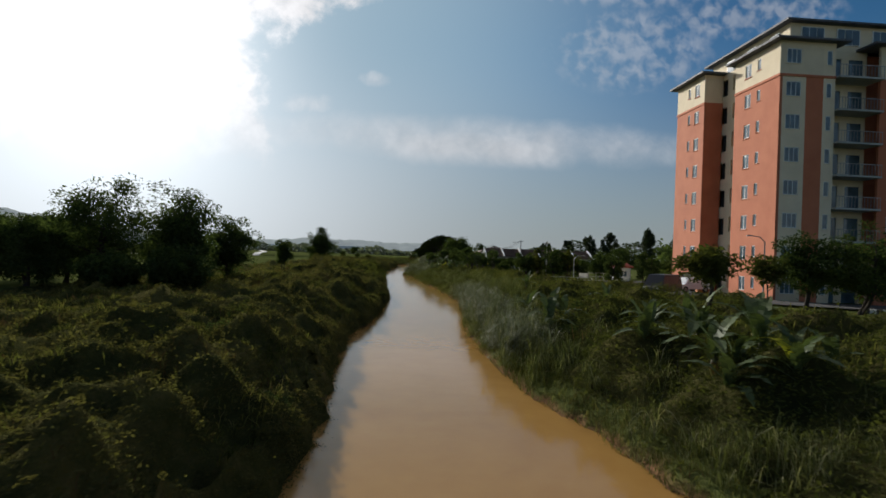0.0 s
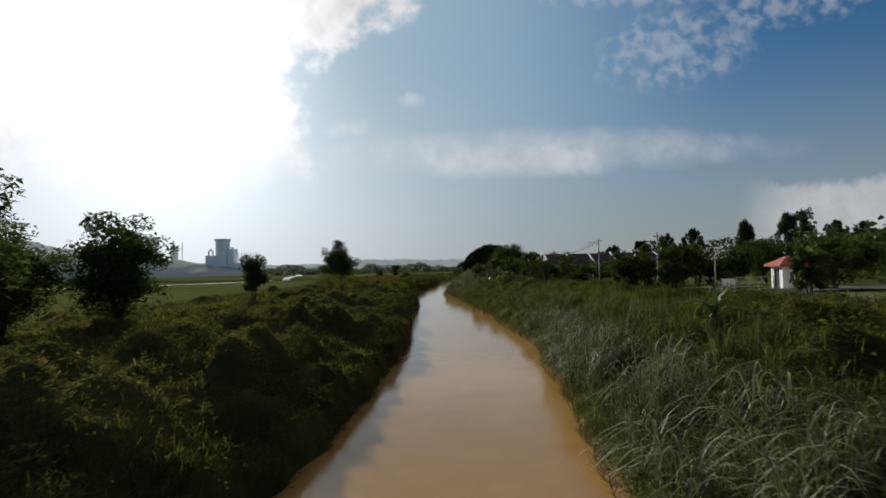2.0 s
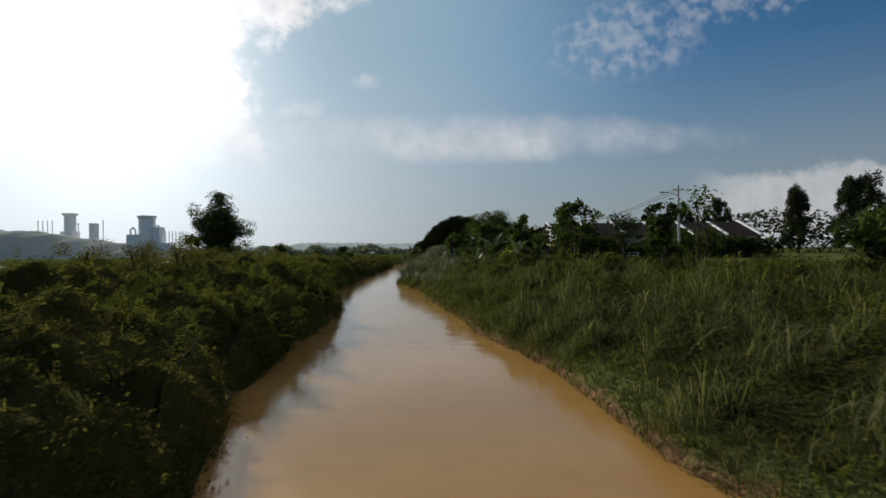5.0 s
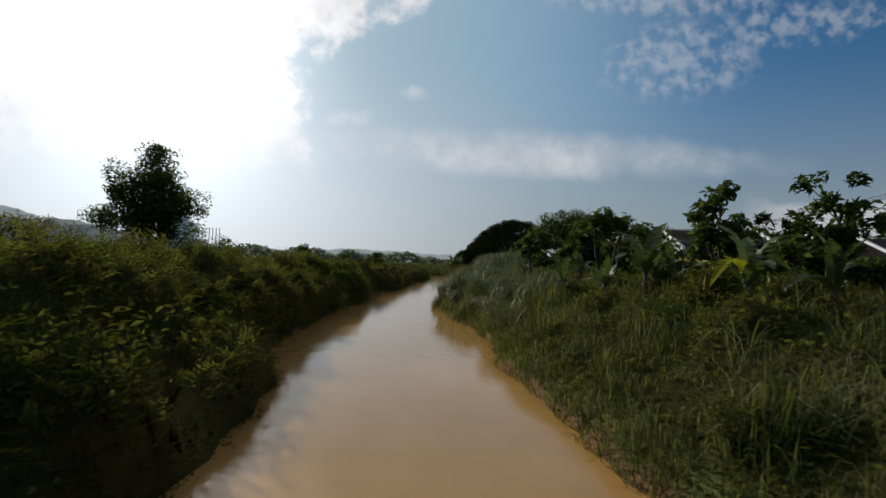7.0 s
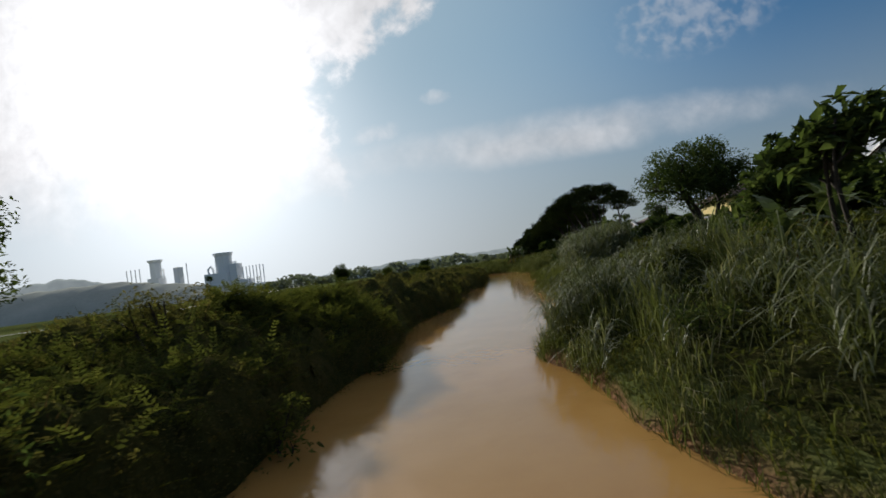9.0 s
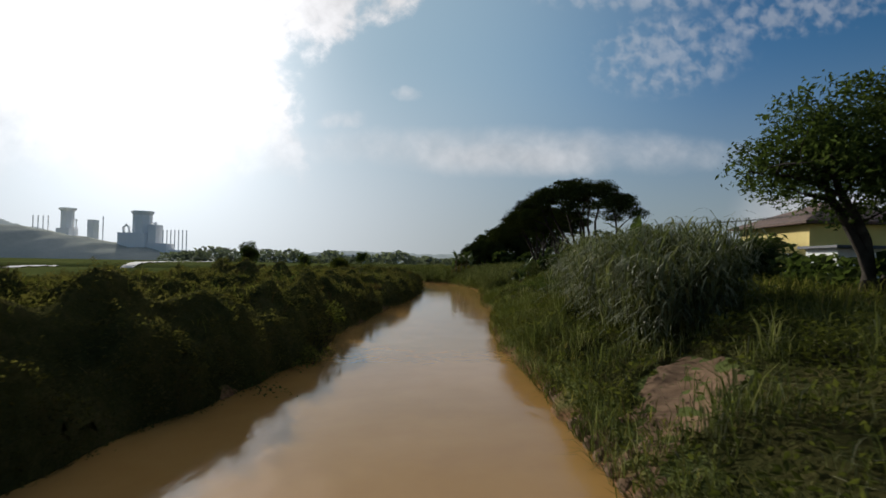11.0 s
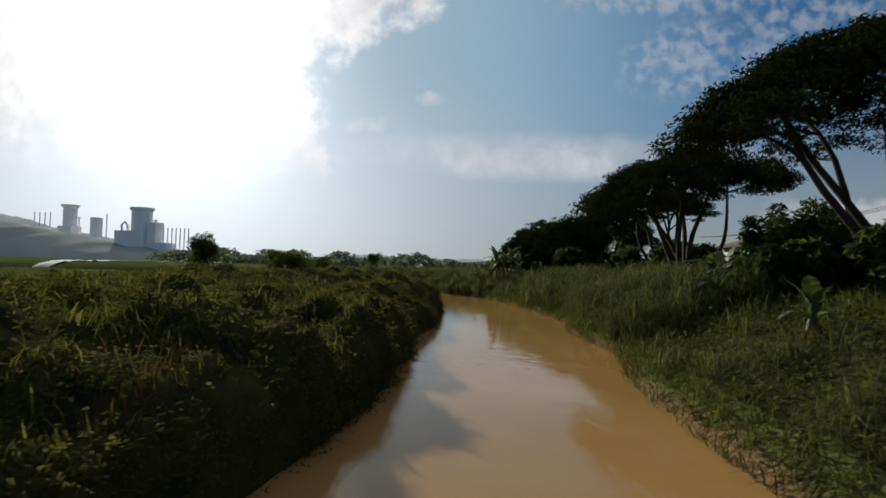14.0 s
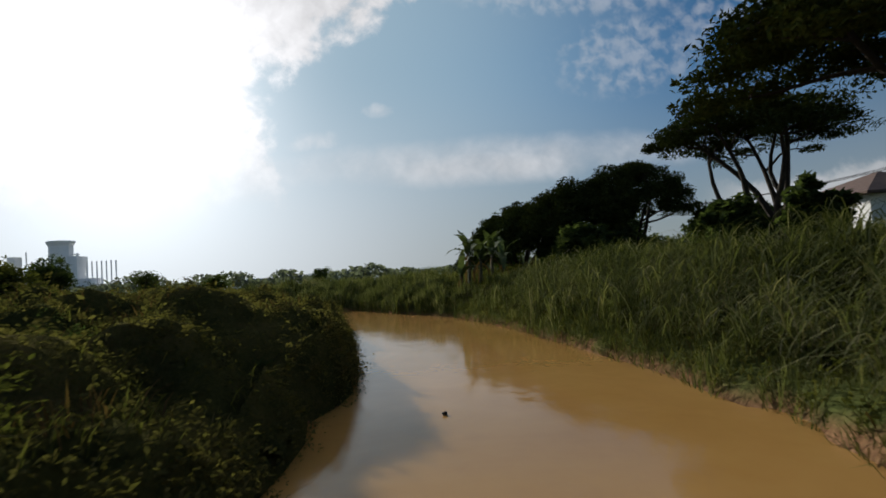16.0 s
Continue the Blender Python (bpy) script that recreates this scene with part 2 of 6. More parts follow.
M_WATER, M_GROUND = water_mat(), ground_mat()
M_EARTH = rough_mat("bare_earth", (0.085, 0.05, 0.027), (0.21, 0.13, 0.072), 1.2, 0.95, 0.7, spec=0.1)
M_SHRUB = leaf_mat("shrub_leaf", [(0.038, 0.048, 0.015), (0.07, 0.08, 0.023), (0.115, 0.122, 0.036), (0.175, 0.165, 0.055)], 0.37)
M_SPRAY = leaf_mat("thorn_leaf", [(0.05, 0.047, 0.021), (0.077, 0.07, 0.028), (0.11, 0.097, 0.039), (0.15, 0.122, 0.058)], 0.42)
M_CREEPER = leaf_mat("creeper_leaf", [(0.066, 0.064, 0.025), (0.094, 0.09, 0.034), (0.13, 0.116, 0.046), (0.165, 0.13, 0.066)], 0.43)
M_UNDER, M_WEEDS = undergrowth_mat("bush_shade_skin", 1.0), undergrowth_mat("creeper_shade_skin", 1.3)
M_REED = leaf_mat("reed_blade", [(0.05, 0.06, 0.022), (0.1, 0.116, 0.043), (0.17, 0.178, 0.083), (0.32, 0.29, 0.19)], 0.32, 0.6, 0.5, False, 0.75)
M_GRASS = leaf_mat("grass_blade", [(0.04, 0.049, 0.015), (0.085, 0.093, 0.028), (0.135, 0.135, 0.044), (0.22, 0.175, 0.085)], 0.45, 0.65, 0.4, False, 0.7)
M_SILVER = leaf_mat("silver_reed", [(0.05, 0.06, 0.026), (0.095, 0.11, 0.05), (0.17, 0.185, 0.1), (0.32, 0.32, 0.21)], 0.25, 0.55, 0.6, True, 0.7)
M_DRY = leaf_mat("dry_grass", [(0.06, 0.04, 0.02), (0.12, 0.078, 0.036), (0.2, 0.13, 0.065)], 0.25, 0.7, 0.5)
M_TREE = leaf_mat("tree_leaf", [(0.024, 0.038, 0.016), (0.048, 0.07, 0.026), (0.08, 0.105, 0.04), (0.115, 0.14, 0.055)], 0.45)
M_RAIN = leaf_mat("rain_tree_leaf", [(0.018, 0.027, 0.01), (0.036, 0.048, 0.015), (0.058, 0.07, 0.021), (0.085, 0.092, 0.03)], 0.08)
M_NEEDLE = leaf_mat("needle_leaf", [(0.03, 0.045, 0.025), (0.06, 0.078, 0.045), (0.1, 0.115, 0.075)], 0.25)
# paler than near foliage: distance haze is put into this leaf colour
M_FAR = leaf_mat("far_leaf_hazed", [(0.12, 0.14, 0.13), (0.16, 0.18, 0.17), (0.2, 0.225, 0.215)], 0.4, 0.9, 0.05)
# hill colour lifted to pale grey for the haze in front of it
M_HILL = rough_mat("hazed_hill", (0.3, 0.32, 0.28), (0.44, 0.45, 0.4), 0.03, 1.0, 0.2, fine=0.4, spec=0.0)
M_FAR_RIDGE = ridge_mat()
M_BANANA = leaf_mat("banana_leaf", [(0.05, 0.07, 0.028), (0.078, 0.106, 0.042), (0.12, 0.15, 0.064)], 0.25, 0.55, waxy=True)
M_YELLOW_LEAF = leaf_mat("yellowed_leaf", [(0.3, 0.3, 0.03), (0.42, 0.4, 0.05)], 0.4)
M_BARK = rough_mat("bark", (0.02, 0.017, 0.013), (0.07, 0.058, 0.046), 3.0, 0.95, 0.9, spec=0.1)
M_STEM = rough_mat("banana_stem", (0.035, 0.035, 0.018), (0.1, 0.09, 0.045), 4.0, 0.7, 0.5)


# ---- mesh helpers ----
def mesh_from(name, verts, faces, mat, smooth_it=False):
    """A mesh from an array of places and a list of arrays of faces, each array with one number of corners."""
    me = bpy.data.meshes.new(name)
    verts = np.asarray(verts, np.float32)
    groups = [np.asarray(f, np.int32) for f in (faces if isinstance(faces, list) else [faces]) if len(f)]
    loops = np.concatenate([g.ravel() for g in groups])
    sizes = np.concatenate([np.full(len(g), g.shape[1], np.int32) for g in groups])
    me.vertices.add(len(verts))
    me.vertices.foreach_set("co", verts.ravel())
    me.loops.add(len(loops))
    me.loops.foreach_set("vertex_index", loops)
    me.polygons.add(len(sizes))
    me.polygons.foreach_set("loop_start", np.r_[0, np.cumsum(sizes)[:-1]].astype(np.int32))
    me.polygons.foreach_set("loop_total", sizes)
    if smooth_it:
        me.polygons.foreach_set("use_smooth", np.ones(len(sizes), bool))
    me.update(calc_edges=True)
    me.materials.append(mat)
    return me


def part(name, bm, mat, parent=None, label="", at=None):
    """Links a bmesh (or a mesh) as one object under a thing or a part."""
    if isinstance(bm, bmesh.types.BMesh):
        me = bpy.data.meshes.new(name)
        bm.to_mesh(me)
        bm.free()
        me.materials.append(mat)
    else:
        me = bm
    ob = new(name, me)
    ob.parent = parent
    if at is not None:
        ob.matrix_basis = at
    if label:
        tagged(ob, label)
    return ob


def thing(name, label, category, at=None, group="", kind=""):
    ob = new(name)
    if at is not None:
        ob.matrix_basis = at
    return tagged(ob, label, category, group, kind)


def box(bm, lo, hi, bevel=0.0):
    c = [(a + b) / 2 for a, b in zip(lo, hi)]
    s = [abs(b - a) for a, b in zip(lo, hi)]
    made = bmesh.ops.create_cube(bm, size=1.0, matrix=Matrix.LocRotScale(c, None, s))
    if bevel:
        edges = list({e for v in made["verts"] for e in v.link_edges})
        bmesh.ops.bevel(bm, geom=edges, offset=bevel, segments=1, affect="EDGES")
    return bm


def boxed(lo, hi, bevel=0.0):
    return box(bmesh.new(), lo, hi, bevel)


def prism(points, z0, z1):
    """An upright solid over a polygon in plan."""
    bm = bmesh.new()
    f = bm.faces.new([bm.verts.new((x, y, z0)) for x, y in points])
    top = bmesh.ops.extrude_face_region(bm, geom=[f])["geom"]
    bmesh.ops.translate(bm, vec=(0, 0, z1 - z0), verts=[g for g in top if isinstance(g, bmesh.types.BMVert)])
    bmesh.ops.recalc_face_normals(bm, faces=bm.faces)
    return bm


def tubes(paths, sides=6):
    """Tapered tubes along polylines: (places, radii)."""
    V, F, n0 = [], [], 0
    ang = np.linspace(0, 2 * np.pi, sides, endpoint=False)
    for pts, rad in paths:
        pts = np.asarray(pts, float)
        d = np.gradient(pts, axis=0)
        d /= np.linalg.norm(d, axis=1, keepdims=True) + 1e-9
        a = np.cross(d, (0.31, 0.95, 0.1))
        a /= np.linalg.norm(a, axis=1, keepdims=True) + 1e-9
        b = np.cross(d, a)
        ring = pts[:, None] + np.asarray(rad)[:, None, None] * (np.cos(ang)[None, :, None] * a[:, None] + np.sin(ang)[None, :, None] * b[:, None])
        V.append(ring.reshape(-1, 3))
        k = len(pts)
        i, j = np.meshgrid(np.arange(k - 1), np.arange(sides), indexing="ij")
        j2 = (j + 1) % sides
        F.append(np.stack([i * sides + j, i * sides + j2, (i + 1) * sides + j2, (i + 1) * sides + j], -1).reshape(-1, 4) + n0)
        n0 += k * sides
    return np.concatenate(V), np.concatenate(F)


def unit(v):
    return v / (np.linalg.norm(v, axis=-1, keepdims=True) + 1e-9)


def leaves(rng, P, size, width=0.42, droop=0.25, lift=0.2, tilt=0.55):
    """Folded leaves at the places P: places and triangles."""
    n = len(P)
    size = np.broadcast_to(size, (n,)) * rng.uniform(0.65, 1.35, n)
    a = rng.normal(size=(n, 3)) * (1, 1, tilt) + (0, 0, lift - droop)
    a = unit(a)
    side = unit(np.cross(a, rng.normal(size=(n, 3)) * 0.5 + (0, 0, 1.0)))
    nor = np.cross(side, a)
    s = size[:, None]
    V = np.stack([P - a * s * 0.45, P + side * s * width * 0.5 + nor * s * 0.09, P + a * s * 0.55 - nor * s * 0.05, P - side * s * width * 0.5 + nor * s * 0.09], 1)
    k = np.arange(n)[:, None] * 4
    F = np.concatenate([k + (0, 1, 2), k + (0, 2, 3)], 0)
    return V.reshape(-1, 3), F


def blades(rng, P, length, width, bend=0.5, lean=0.25, reach=0.75, rings=((0.0, 0.8), (0.4, 1.0), (0.75, 0.75), (1.0, 0.0)), tip=(2.0, 2.4)):
    """Arching grass blades at the places P: places, quads and triangles."""
    n = len(P)
    L = np.broadcast_to(length, (n,)) * rng.uniform(0.6, 1.25, n)
    az = rng.uniform(0, 2 * np.pi, n)
    out = np.stack([np.cos(az), np.sin(az), np.zeros(n)], 1)
    side = np.stack([-np.sin(az), np.cos(az), np.zeros(n)], 1) * (np.broadcast_to(width, (n,)) * rng.uniform(0.7, 1.3, n))[:, None] * 0.5
    ln = np.abs(rng.normal(lean, 0.15, n))[:, None]
    bd = np.abs(rng.normal(bend, 0.25, n))[:, None]
    rows = []
    for t, wd in rings:
        c = P + L[:, None] * (out * (ln * t + bd * t ** tip[0] * reach) + np.array([0, 0, 1.0]) * (t - bd * 0.55 * t ** tip[1]))
        rows += [c - side * wd, c + side * wd] if wd else [c]
    V = np.stack(rows, 1).reshape(-1, 3)
    m = len(rings) - 2
    k = np.arange(n)[:, None] * (2 * m + 3)
    Q = np.concatenate([k + (2 * i, 2 * i + 1, 2 * i + 3, 2 * i + 2) for i in range(m)], 0)
    T = k + (2 * m, 2 * m + 1, 2 * m + 2)
    return V, Q, T


def sprays(rng, P, N, length, leaflet, pairs=5, droop=0.35):
    """Drooping twigs from the places P, each with pairs of leaflets along it: places and quads."""
    n = len(P)
    L = (np.broadcast_to(length, (n,)) * rng.uniform(0.6, 1.3, n))[:, None]
    a = unit(rng.normal(size=(n, 3)) * (1, 1, 0.3) + N * 0.5 + (0, 0, 0.25))
    side = unit(np.cross(a, rng.normal(size=(n, 3)) * 0.25 + (0, 0, 1.0)))
    nor = np.cross(side, a)
    rows = []
    for k in range(pairs):
        t = (k + 1) / pairs
        c = P + a * L * t - np.array([0, 0, droop]) * L * t * t
        s = (np.broadcast_to(leaflet, (n,)) * rng.uniform(0.8, 1.2, n))[:, None] * (1.15 - 0.5 * t)
        for sign in (-1, 1):
            d = unit(side * sign + a * 0.6 - nor * 0.2)
            wd = np.cross(d, nor) * s * 0.22
            rows += [c, c + d * s * 0.5 + wd, c + d * s, c + d * s * 0.5 - wd]
    return np.stack(rows, 1).reshape(-1, 3), np.arange(n * pairs * 8).reshape(-1, 4)


SHORT = ((0.0, 0.85), (0.55, 1.0), (1.0, 0.0))
DROOPING = ((0.0, 0.7), (0.35, 1.0), (0.6, 0.95), (0.78, 0.85), (0.9, 0.6), (1.0, 0.0))


# ---- the river's banks, in plan ----
LEFT_SHORE = [(-400, -2.6), (13, -2.5), (17, -2.4), (22, -2.7), (28, -2.6), (38, -3), (45, -2.4), (55, -1.7), (62, -1.25), (70, -1.15), (78, -1.75), (86, -3.05),
              (97, -2.95), (101, -2.85), (106, -2.75), (109.8, -2.75), (112, -3.7), (114, -4.5), (118, -4.75), (120, -4.95), (128, -5.45), (135, -5.45), (145,
              -5.05), (153, -5), (157, -4.35), (162, -3.95), (168, -3.95), (173, -3.85), (181, -3.45), (187, -2.85), (193, -2.15), (202, -1.9), (209, -1.5), (218,
              -1.6), (226, -2.2), (235, -4), (241, -6), (246, -14), (250, -40), (256, -120), (300, -600)]
RIGHT_SHORE = [(-400, 7.2), (13, 7.0), (17, 6.4), (22, 5.3), (28, 4.9), (38, 4.8), (45, 5.2), (55, 5.8), (62, 6.5), (70, 6.4), (77, 6.1), (87, 5.6),
               (96, 4.5), (105, 3.8), (113, 3.2), (123, 2.8), (128, 2.1), (133, 1.6), (137, 0.4), (140, 1.2), (146, 2.4), (152, 2.8), (160, 3.1), (172, 3.1), (177, 3.6),
               (182, 4.3), (190, 4.1), (195, 4.4), (201, 5.3), (208, 5.2), (212, 5.8), (218, 5.5), (222, 5.1), (229, 4.3), (238, 2.2), (245, -1.4), (254, -5.7),
               (260, -16), (265, -42), (272, -122), (318, -600)]


def wander(line, seed, amount):
    """The line of a shore with small coves and points along the stretch that is flown."""
    r = np.random.default_rng(seed)
    y, x = np.array(line, float).T
    ys_ = np.arange(6.0, 230.0, 1.3)
    shift = r.normal(size=len(ys_)) * 0.6 + np.interp(ys_, np.arange(0, 240, 5.0), r.normal(size=48))
    shift *= amount * np.clip((228 - ys_) / 10, 0, 1)
    inner = list(zip(ys_, np.interp(ys_, y, x) + shift))
    return [p for p in line if p[0] < 5] + inner + [p for p in line if p[0] > 230]


LEFT_SHORE, RIGHT_SHORE = wander(LEFT_SHORE, 14, 0.2), wander(RIGHT_SHORE, 15, 0.12)


def dense(line):
    y, x = np.array(line, float).T
    out = []
    for i in range(len(y) - 1):
        n = max(2, int(min(np.hypot(y[i + 1] - y[i], x[i + 1] - x[i]) / 0.7, 200)))
        t = np.linspace(0, 1, n, endpoint=False)
        out.append(np.stack([x[i] + t * (x[i + 1] - x[i]), y[i] + t * (y[i + 1] - y[i])], 1))
    return np.concatenate(out)


SHORE_L, SHORE_R = dense(LEFT_SHORE), dense(RIGHT_SHORE)


def from_shore(x, y):
    """How far a place lies inland (under 0: in the river), and whether it lies on the right bank."""
    x, y = np.asarray(x, float), np.asarray(y, float)
    lx = np.interp(y, [p[0] for p in LEFT_SHORE], [p[1] for p in LEFT_SHORE])
    rx = np.interp(y, [p[0] for p in RIGHT_SHORE], [p[1] for p in RIGHT_SHORE])
    wet = (x > lx) & (x < rx)
    right = x >= (lx + rx) / 2
    d = np.full(x.shape, 1e9)
    P = np.stack([x.ravel(), y.ravel()], 1)
    near = np.zeros(len(P))
    for a in range(0, len(P), 4000):
        q = P[a:a + 4000]
        best = np.full(len(q), 1e9)
        for line in (SHORE_L, SHORE_R):
            sel = line[(line[:, 1] > q[:, 1].min() - 60) & (line[:, 1] < q[:, 1].max() + 60)]
            if len(sel):
                best = np.minimum(best, np.sqrt(((q[:, None] - sel[None]) ** 2).sum(-1)).min(1))
        near[a:a + 4000] = np.where(best > 1e8, 60.0, best)
    d = near.reshape(x.shape)
    return np.where(wet, -d, d), right


def lumps(x, y, s, seed):
    """Smooth unevenness of about unit height, s metres across."""
    r = np.random.default_rng(seed)
    out = 0.0
    for k in range(7):
        a, f = r.uniform(0, 2 * np.pi), r.uniform(0.6, 1.7) / s
        out = out + np.sin((x * np.cos(a) + y * np.sin(a)) * f * 2 * np.pi + r.uniform(0, 6.3))
    return out / 4.0


def ground_z(x, y):
    x, y = np.asarray(x, float), np.asarray(y, float)
    d, right = from_shore(x, y)
    rise_r = np.interp(d, [-3, -0.6, 0, 0.5, 1.5, 3.5, 6.0, 12, 26], [-1.3, -0.8, -0.04, 0.45, 0.95, 1.6, 2.0, 2.2, 2.35])
    rise_l = np.interp(d, [-3, -0.6, 0, 0.4, 1.2, 3.0, 7.0, 16, 40], [-1.3, -0.8, -0.04, 0.4, 0.72, 1.2, 1.5, 1.45, 1.3])
    far = np.clip((d - 10) / 16, 0, 1)
    z = np.where(right, rise_r, rise_l)
    return z + np.clip(d, 0, 1.5) * (0.09 * lumps(x, y, 3.0, 4) + 0.1 * lumps(x, y, 11.0, 5)) * (1 - far)


def axis_steps(fine_lo, fine_hi, step, lo, hi, grow=1.22):
    a = list(np.arange(fine_lo, fine_hi + step / 2, step))
    s, v = step, fine_hi
    while v < hi:
        s *= grow
        v += s
        a.append(v)
    s, v = step, fine_lo
    while v > lo:
        s *= grow
        v -= s
        a.insert(0, v)
    return np.array(a)


def grid(xs, ys, zf):
    Xg, Yg = np.meshgrid(xs, ys)
    Z = zf(Xg, Yg)
    V = np.stack([Xg, Yg, Z], -1).reshape(-1, 3)
    ny, nx = Xg.shape
    i, j = np.meshgrid(np.arange(ny - 1), np.arange(nx - 1), indexing="ij")
    k = i * nx + j
    return V, np.stack([k, k + 1, k + nx + 1, k + nx], -1).reshape(-1, 4)


xs = axis_steps(-9.0, 11.0, 0.45, -3500, 3500)
ys = axis_steps(8.0, 262.0, 0.7, -600, 4500)
V, F = grid(xs, ys, ground_z)
tagged(new("ground", mesh_from("ground", V, F, M_GROUND, True)), "grassy flood plain with the river's muddy banks", "ground", kind="structure")
wv = np.array([(-700, -500, 0), (60, -500, 0), (60, 420, 0), (-700, 420, 0)], float)
tagged(new("water", mesh_from("water", wv, np.array([[0, 1, 2, 3]]), M_WATER)), "calm muddy brown river water", "water", kind="structure")


def slip_q(x, y):
    """The bare earth slip on the right bank: 0 in its middle, 1 at its ragged rim."""
    along, aside = (x - 5.1) * 0.45 + (y - 154.8) * 0.893, (x - 5.1) * 0.893 - (y - 154.8) * 0.45
    return (along / 2.7) ** 2 + (aside / 1.0) ** 2 + 0.42 * lumps(x, y, 1.3, 93) + 0.25 * lumps(x, y, 0.6, 94)


def earth_gap(x, y):
    """Thin growth over the bare earth slip."""
    return np.clip((slip_q(np.asarray(x, float), np.asarray(y, float)) - 0.5) * 1.6, 0.1, 1)


# ---- canopy of the low growth on both banks ----
CELL = 0.25
GX0, GY0, GX1, GY1 = -40.0, 4.0, 34.0, 268.0
gx, gy = np.arange(GX0, GX1, CELL), np.arange(GY0, GY1, CELL)
GXX, GYY = np.meshgrid(gx, gy)
G_D, G_RIGHT = from_shore(GXX, GYY)
G_GROUND = ground_z(GXX, GYY)
G_H = np.where(G_RIGHT,
               np.interp(G_D, [-0.3, 0.1, 0.6, 2, 5, 12, 30], [0.0, 0.12, 0.22, 0.28, 0.3, 0.25, 0.15]),
               np.interp(G_D, [-0.3, 0.0, 0.4, 1.3, 4, 10, 24, 38], [0.0, 0.35, 0.45, 0.45, 0.36, 0.28, 0.18, 0.05]))


def bumps(rng, count, x_range, y_range, radius, height, right, d_range):
    """Rounded mounds of growth added to the canopy."""
    for _ in range(count):
        cx, cy = rng.uniform(*x_range), rng.uniform(*y_range)
        r, h = rng.uniform(*radius), rng.uniform(*height)
        h = min(h, r * 0.85)
        i0, i1 = int((cy - r * 1.3 - GY0) / CELL), int((cy + r * 1.3 - GY0) / CELL) + 1
        j0, j1 = int((cx - r * 1.3 - GX0) / CELL), int((cx + r * 1.3 - GX0) / CELL) + 1
        i0, j0 = max(i0, 0), max(j0, 0)
        sl = (slice(i0, i1), slice(j0, j1))
        if G_H[sl].size == 0:
            continue
        ok = (G_RIGHT[sl] == right) & (G_D[sl] > d_range[0]) & (G_D[sl] < d_range[1])
        q = ((GXX[sl] - cx) ** 2 + (GYY[sl] - cy) ** 2) / r**2
        dome = h * np.clip(1 - q, 0, 1) ** 0.8
        edge = np.clip((G_D[sl] - d_range[0] + 0.1) / 1.6, 0, 1)
        G_H[sl] = np.where(ok, np.maximum(G_H[sl], dome * edge + G_H[sl] * 0.35), G_H[sl])


grow = np.random.default_rng(11)
bumps(grow, 430, (-30, 0), (5, 262), (0.8, 1.9), (0.45, 1.1), False, (-0.5, 30))
bumps(grow, 70, (-14, -3), (6, 62), (1.3, 2.6), (1.0, 1.6), False, (0.6, 12))
bumps(grow, 45, (-12, -2), (62, 90), (1.2, 2.4), (1.0, 1.6), False, (0.6, 10))
bumps(grow, 110, (-13, -3), (142, 200), (0.9, 1.7), (0.7, 1.25), False, (0.3, 9))
bumps(grow, 900, (-14, 0), (5, 262), (0.5, 1.15), (0.5, 0.95), False, (-0.6, 12))
bumps(grow, 150, (-16, -3), (88, 142), (1.0, 2.4), (1.0, 1.9), False, (0.9, 14))
bumps(grow, 80, (-13, -2), (198, 224), (0.9, 1.8), (0.5, 0.95), False, (0.4, 10))
bumps(grow, 260, (-8, 0), (58, 200), (0.8, 1.4), (0.7, 1.1), False, (-0.5, 2.6))
bumps(grow, 230, (5, 24), (10, 56), (0.8, 1.9), (0.6, 1.3), True, (1.0, 22))
bumps(grow, 260, (5, 20), (8, 66), (0.5, 1.1), (0.5, 0.9), True, (0.8, 14))
bumps(grow, 190, (4, 24), (58, 160), (0.8, 1.8), (0.4, 1.0), True, (1.6, 20))
bumps(grow, 150, (6, 26), (170, 262), (0.8, 1.8), (0.4, 1.0), True, (4.0, 22))

# taller growth leaning over the water where the left bank is highest
wall = 0.35 * np.clip((GYY - 84) / 10, 0, 1) * np.clip((144 - GYY) / 10, 0, 1) + 0.45 * np.exp(-(((GYY - 117.5) / 6) ** 2)) + 0.3 * np.exp(-(((GYY - 162) / 7) ** 2))
G_H += np.where(G_RIGHT, 0.0, wall * np.clip((G_D + 0.1) / 0.5, 0, 1) * np.clip((5 - G_D) / 3, 0, 1))
hump = 0.35 * np.exp(-(((GYY - 220) / 7) ** 2)) * np.clip(G_D / 1.2, 0, 1) * np.clip((10 - G_D) / 4, 0, 1)
G_H = np.minimum(G_H, np.where(G_RIGHT, 3.0, 1.3 + 0.22 * np.clip((GYY - 86) / 8, 0, 1) * np.clip((143 - GYY) / 8, 0, 1) + 0.22 * lumps(GXX, GYY, 4.0, 62)))
G_H *= np.where(G_RIGHT, np.clip(1 + 0.3 * lumps(GXX, GYY, 3.2, 61), 0.4, 1.6), np.clip(1.0 + 0.35 * lumps(GXX, GYY, 3.0, 61), 0.35, 1.5))


def patchy(seed, passes):
    """An uneven field over the banks, about a metre from hump to hump."""
    f = np.random.default_rng(seed).normal(size=GXX.shape)
    for _ in range(passes):
        f[1:-1, 1:-1] = (f[1:-1, 1:-1] * 2 + f[:-2, 1:-1] + f[2:, 1:-1] + f[1:-1, :-2] + f[1:-1, 2:]) / 6
    return f / f[2:-2, 2:-2].std()


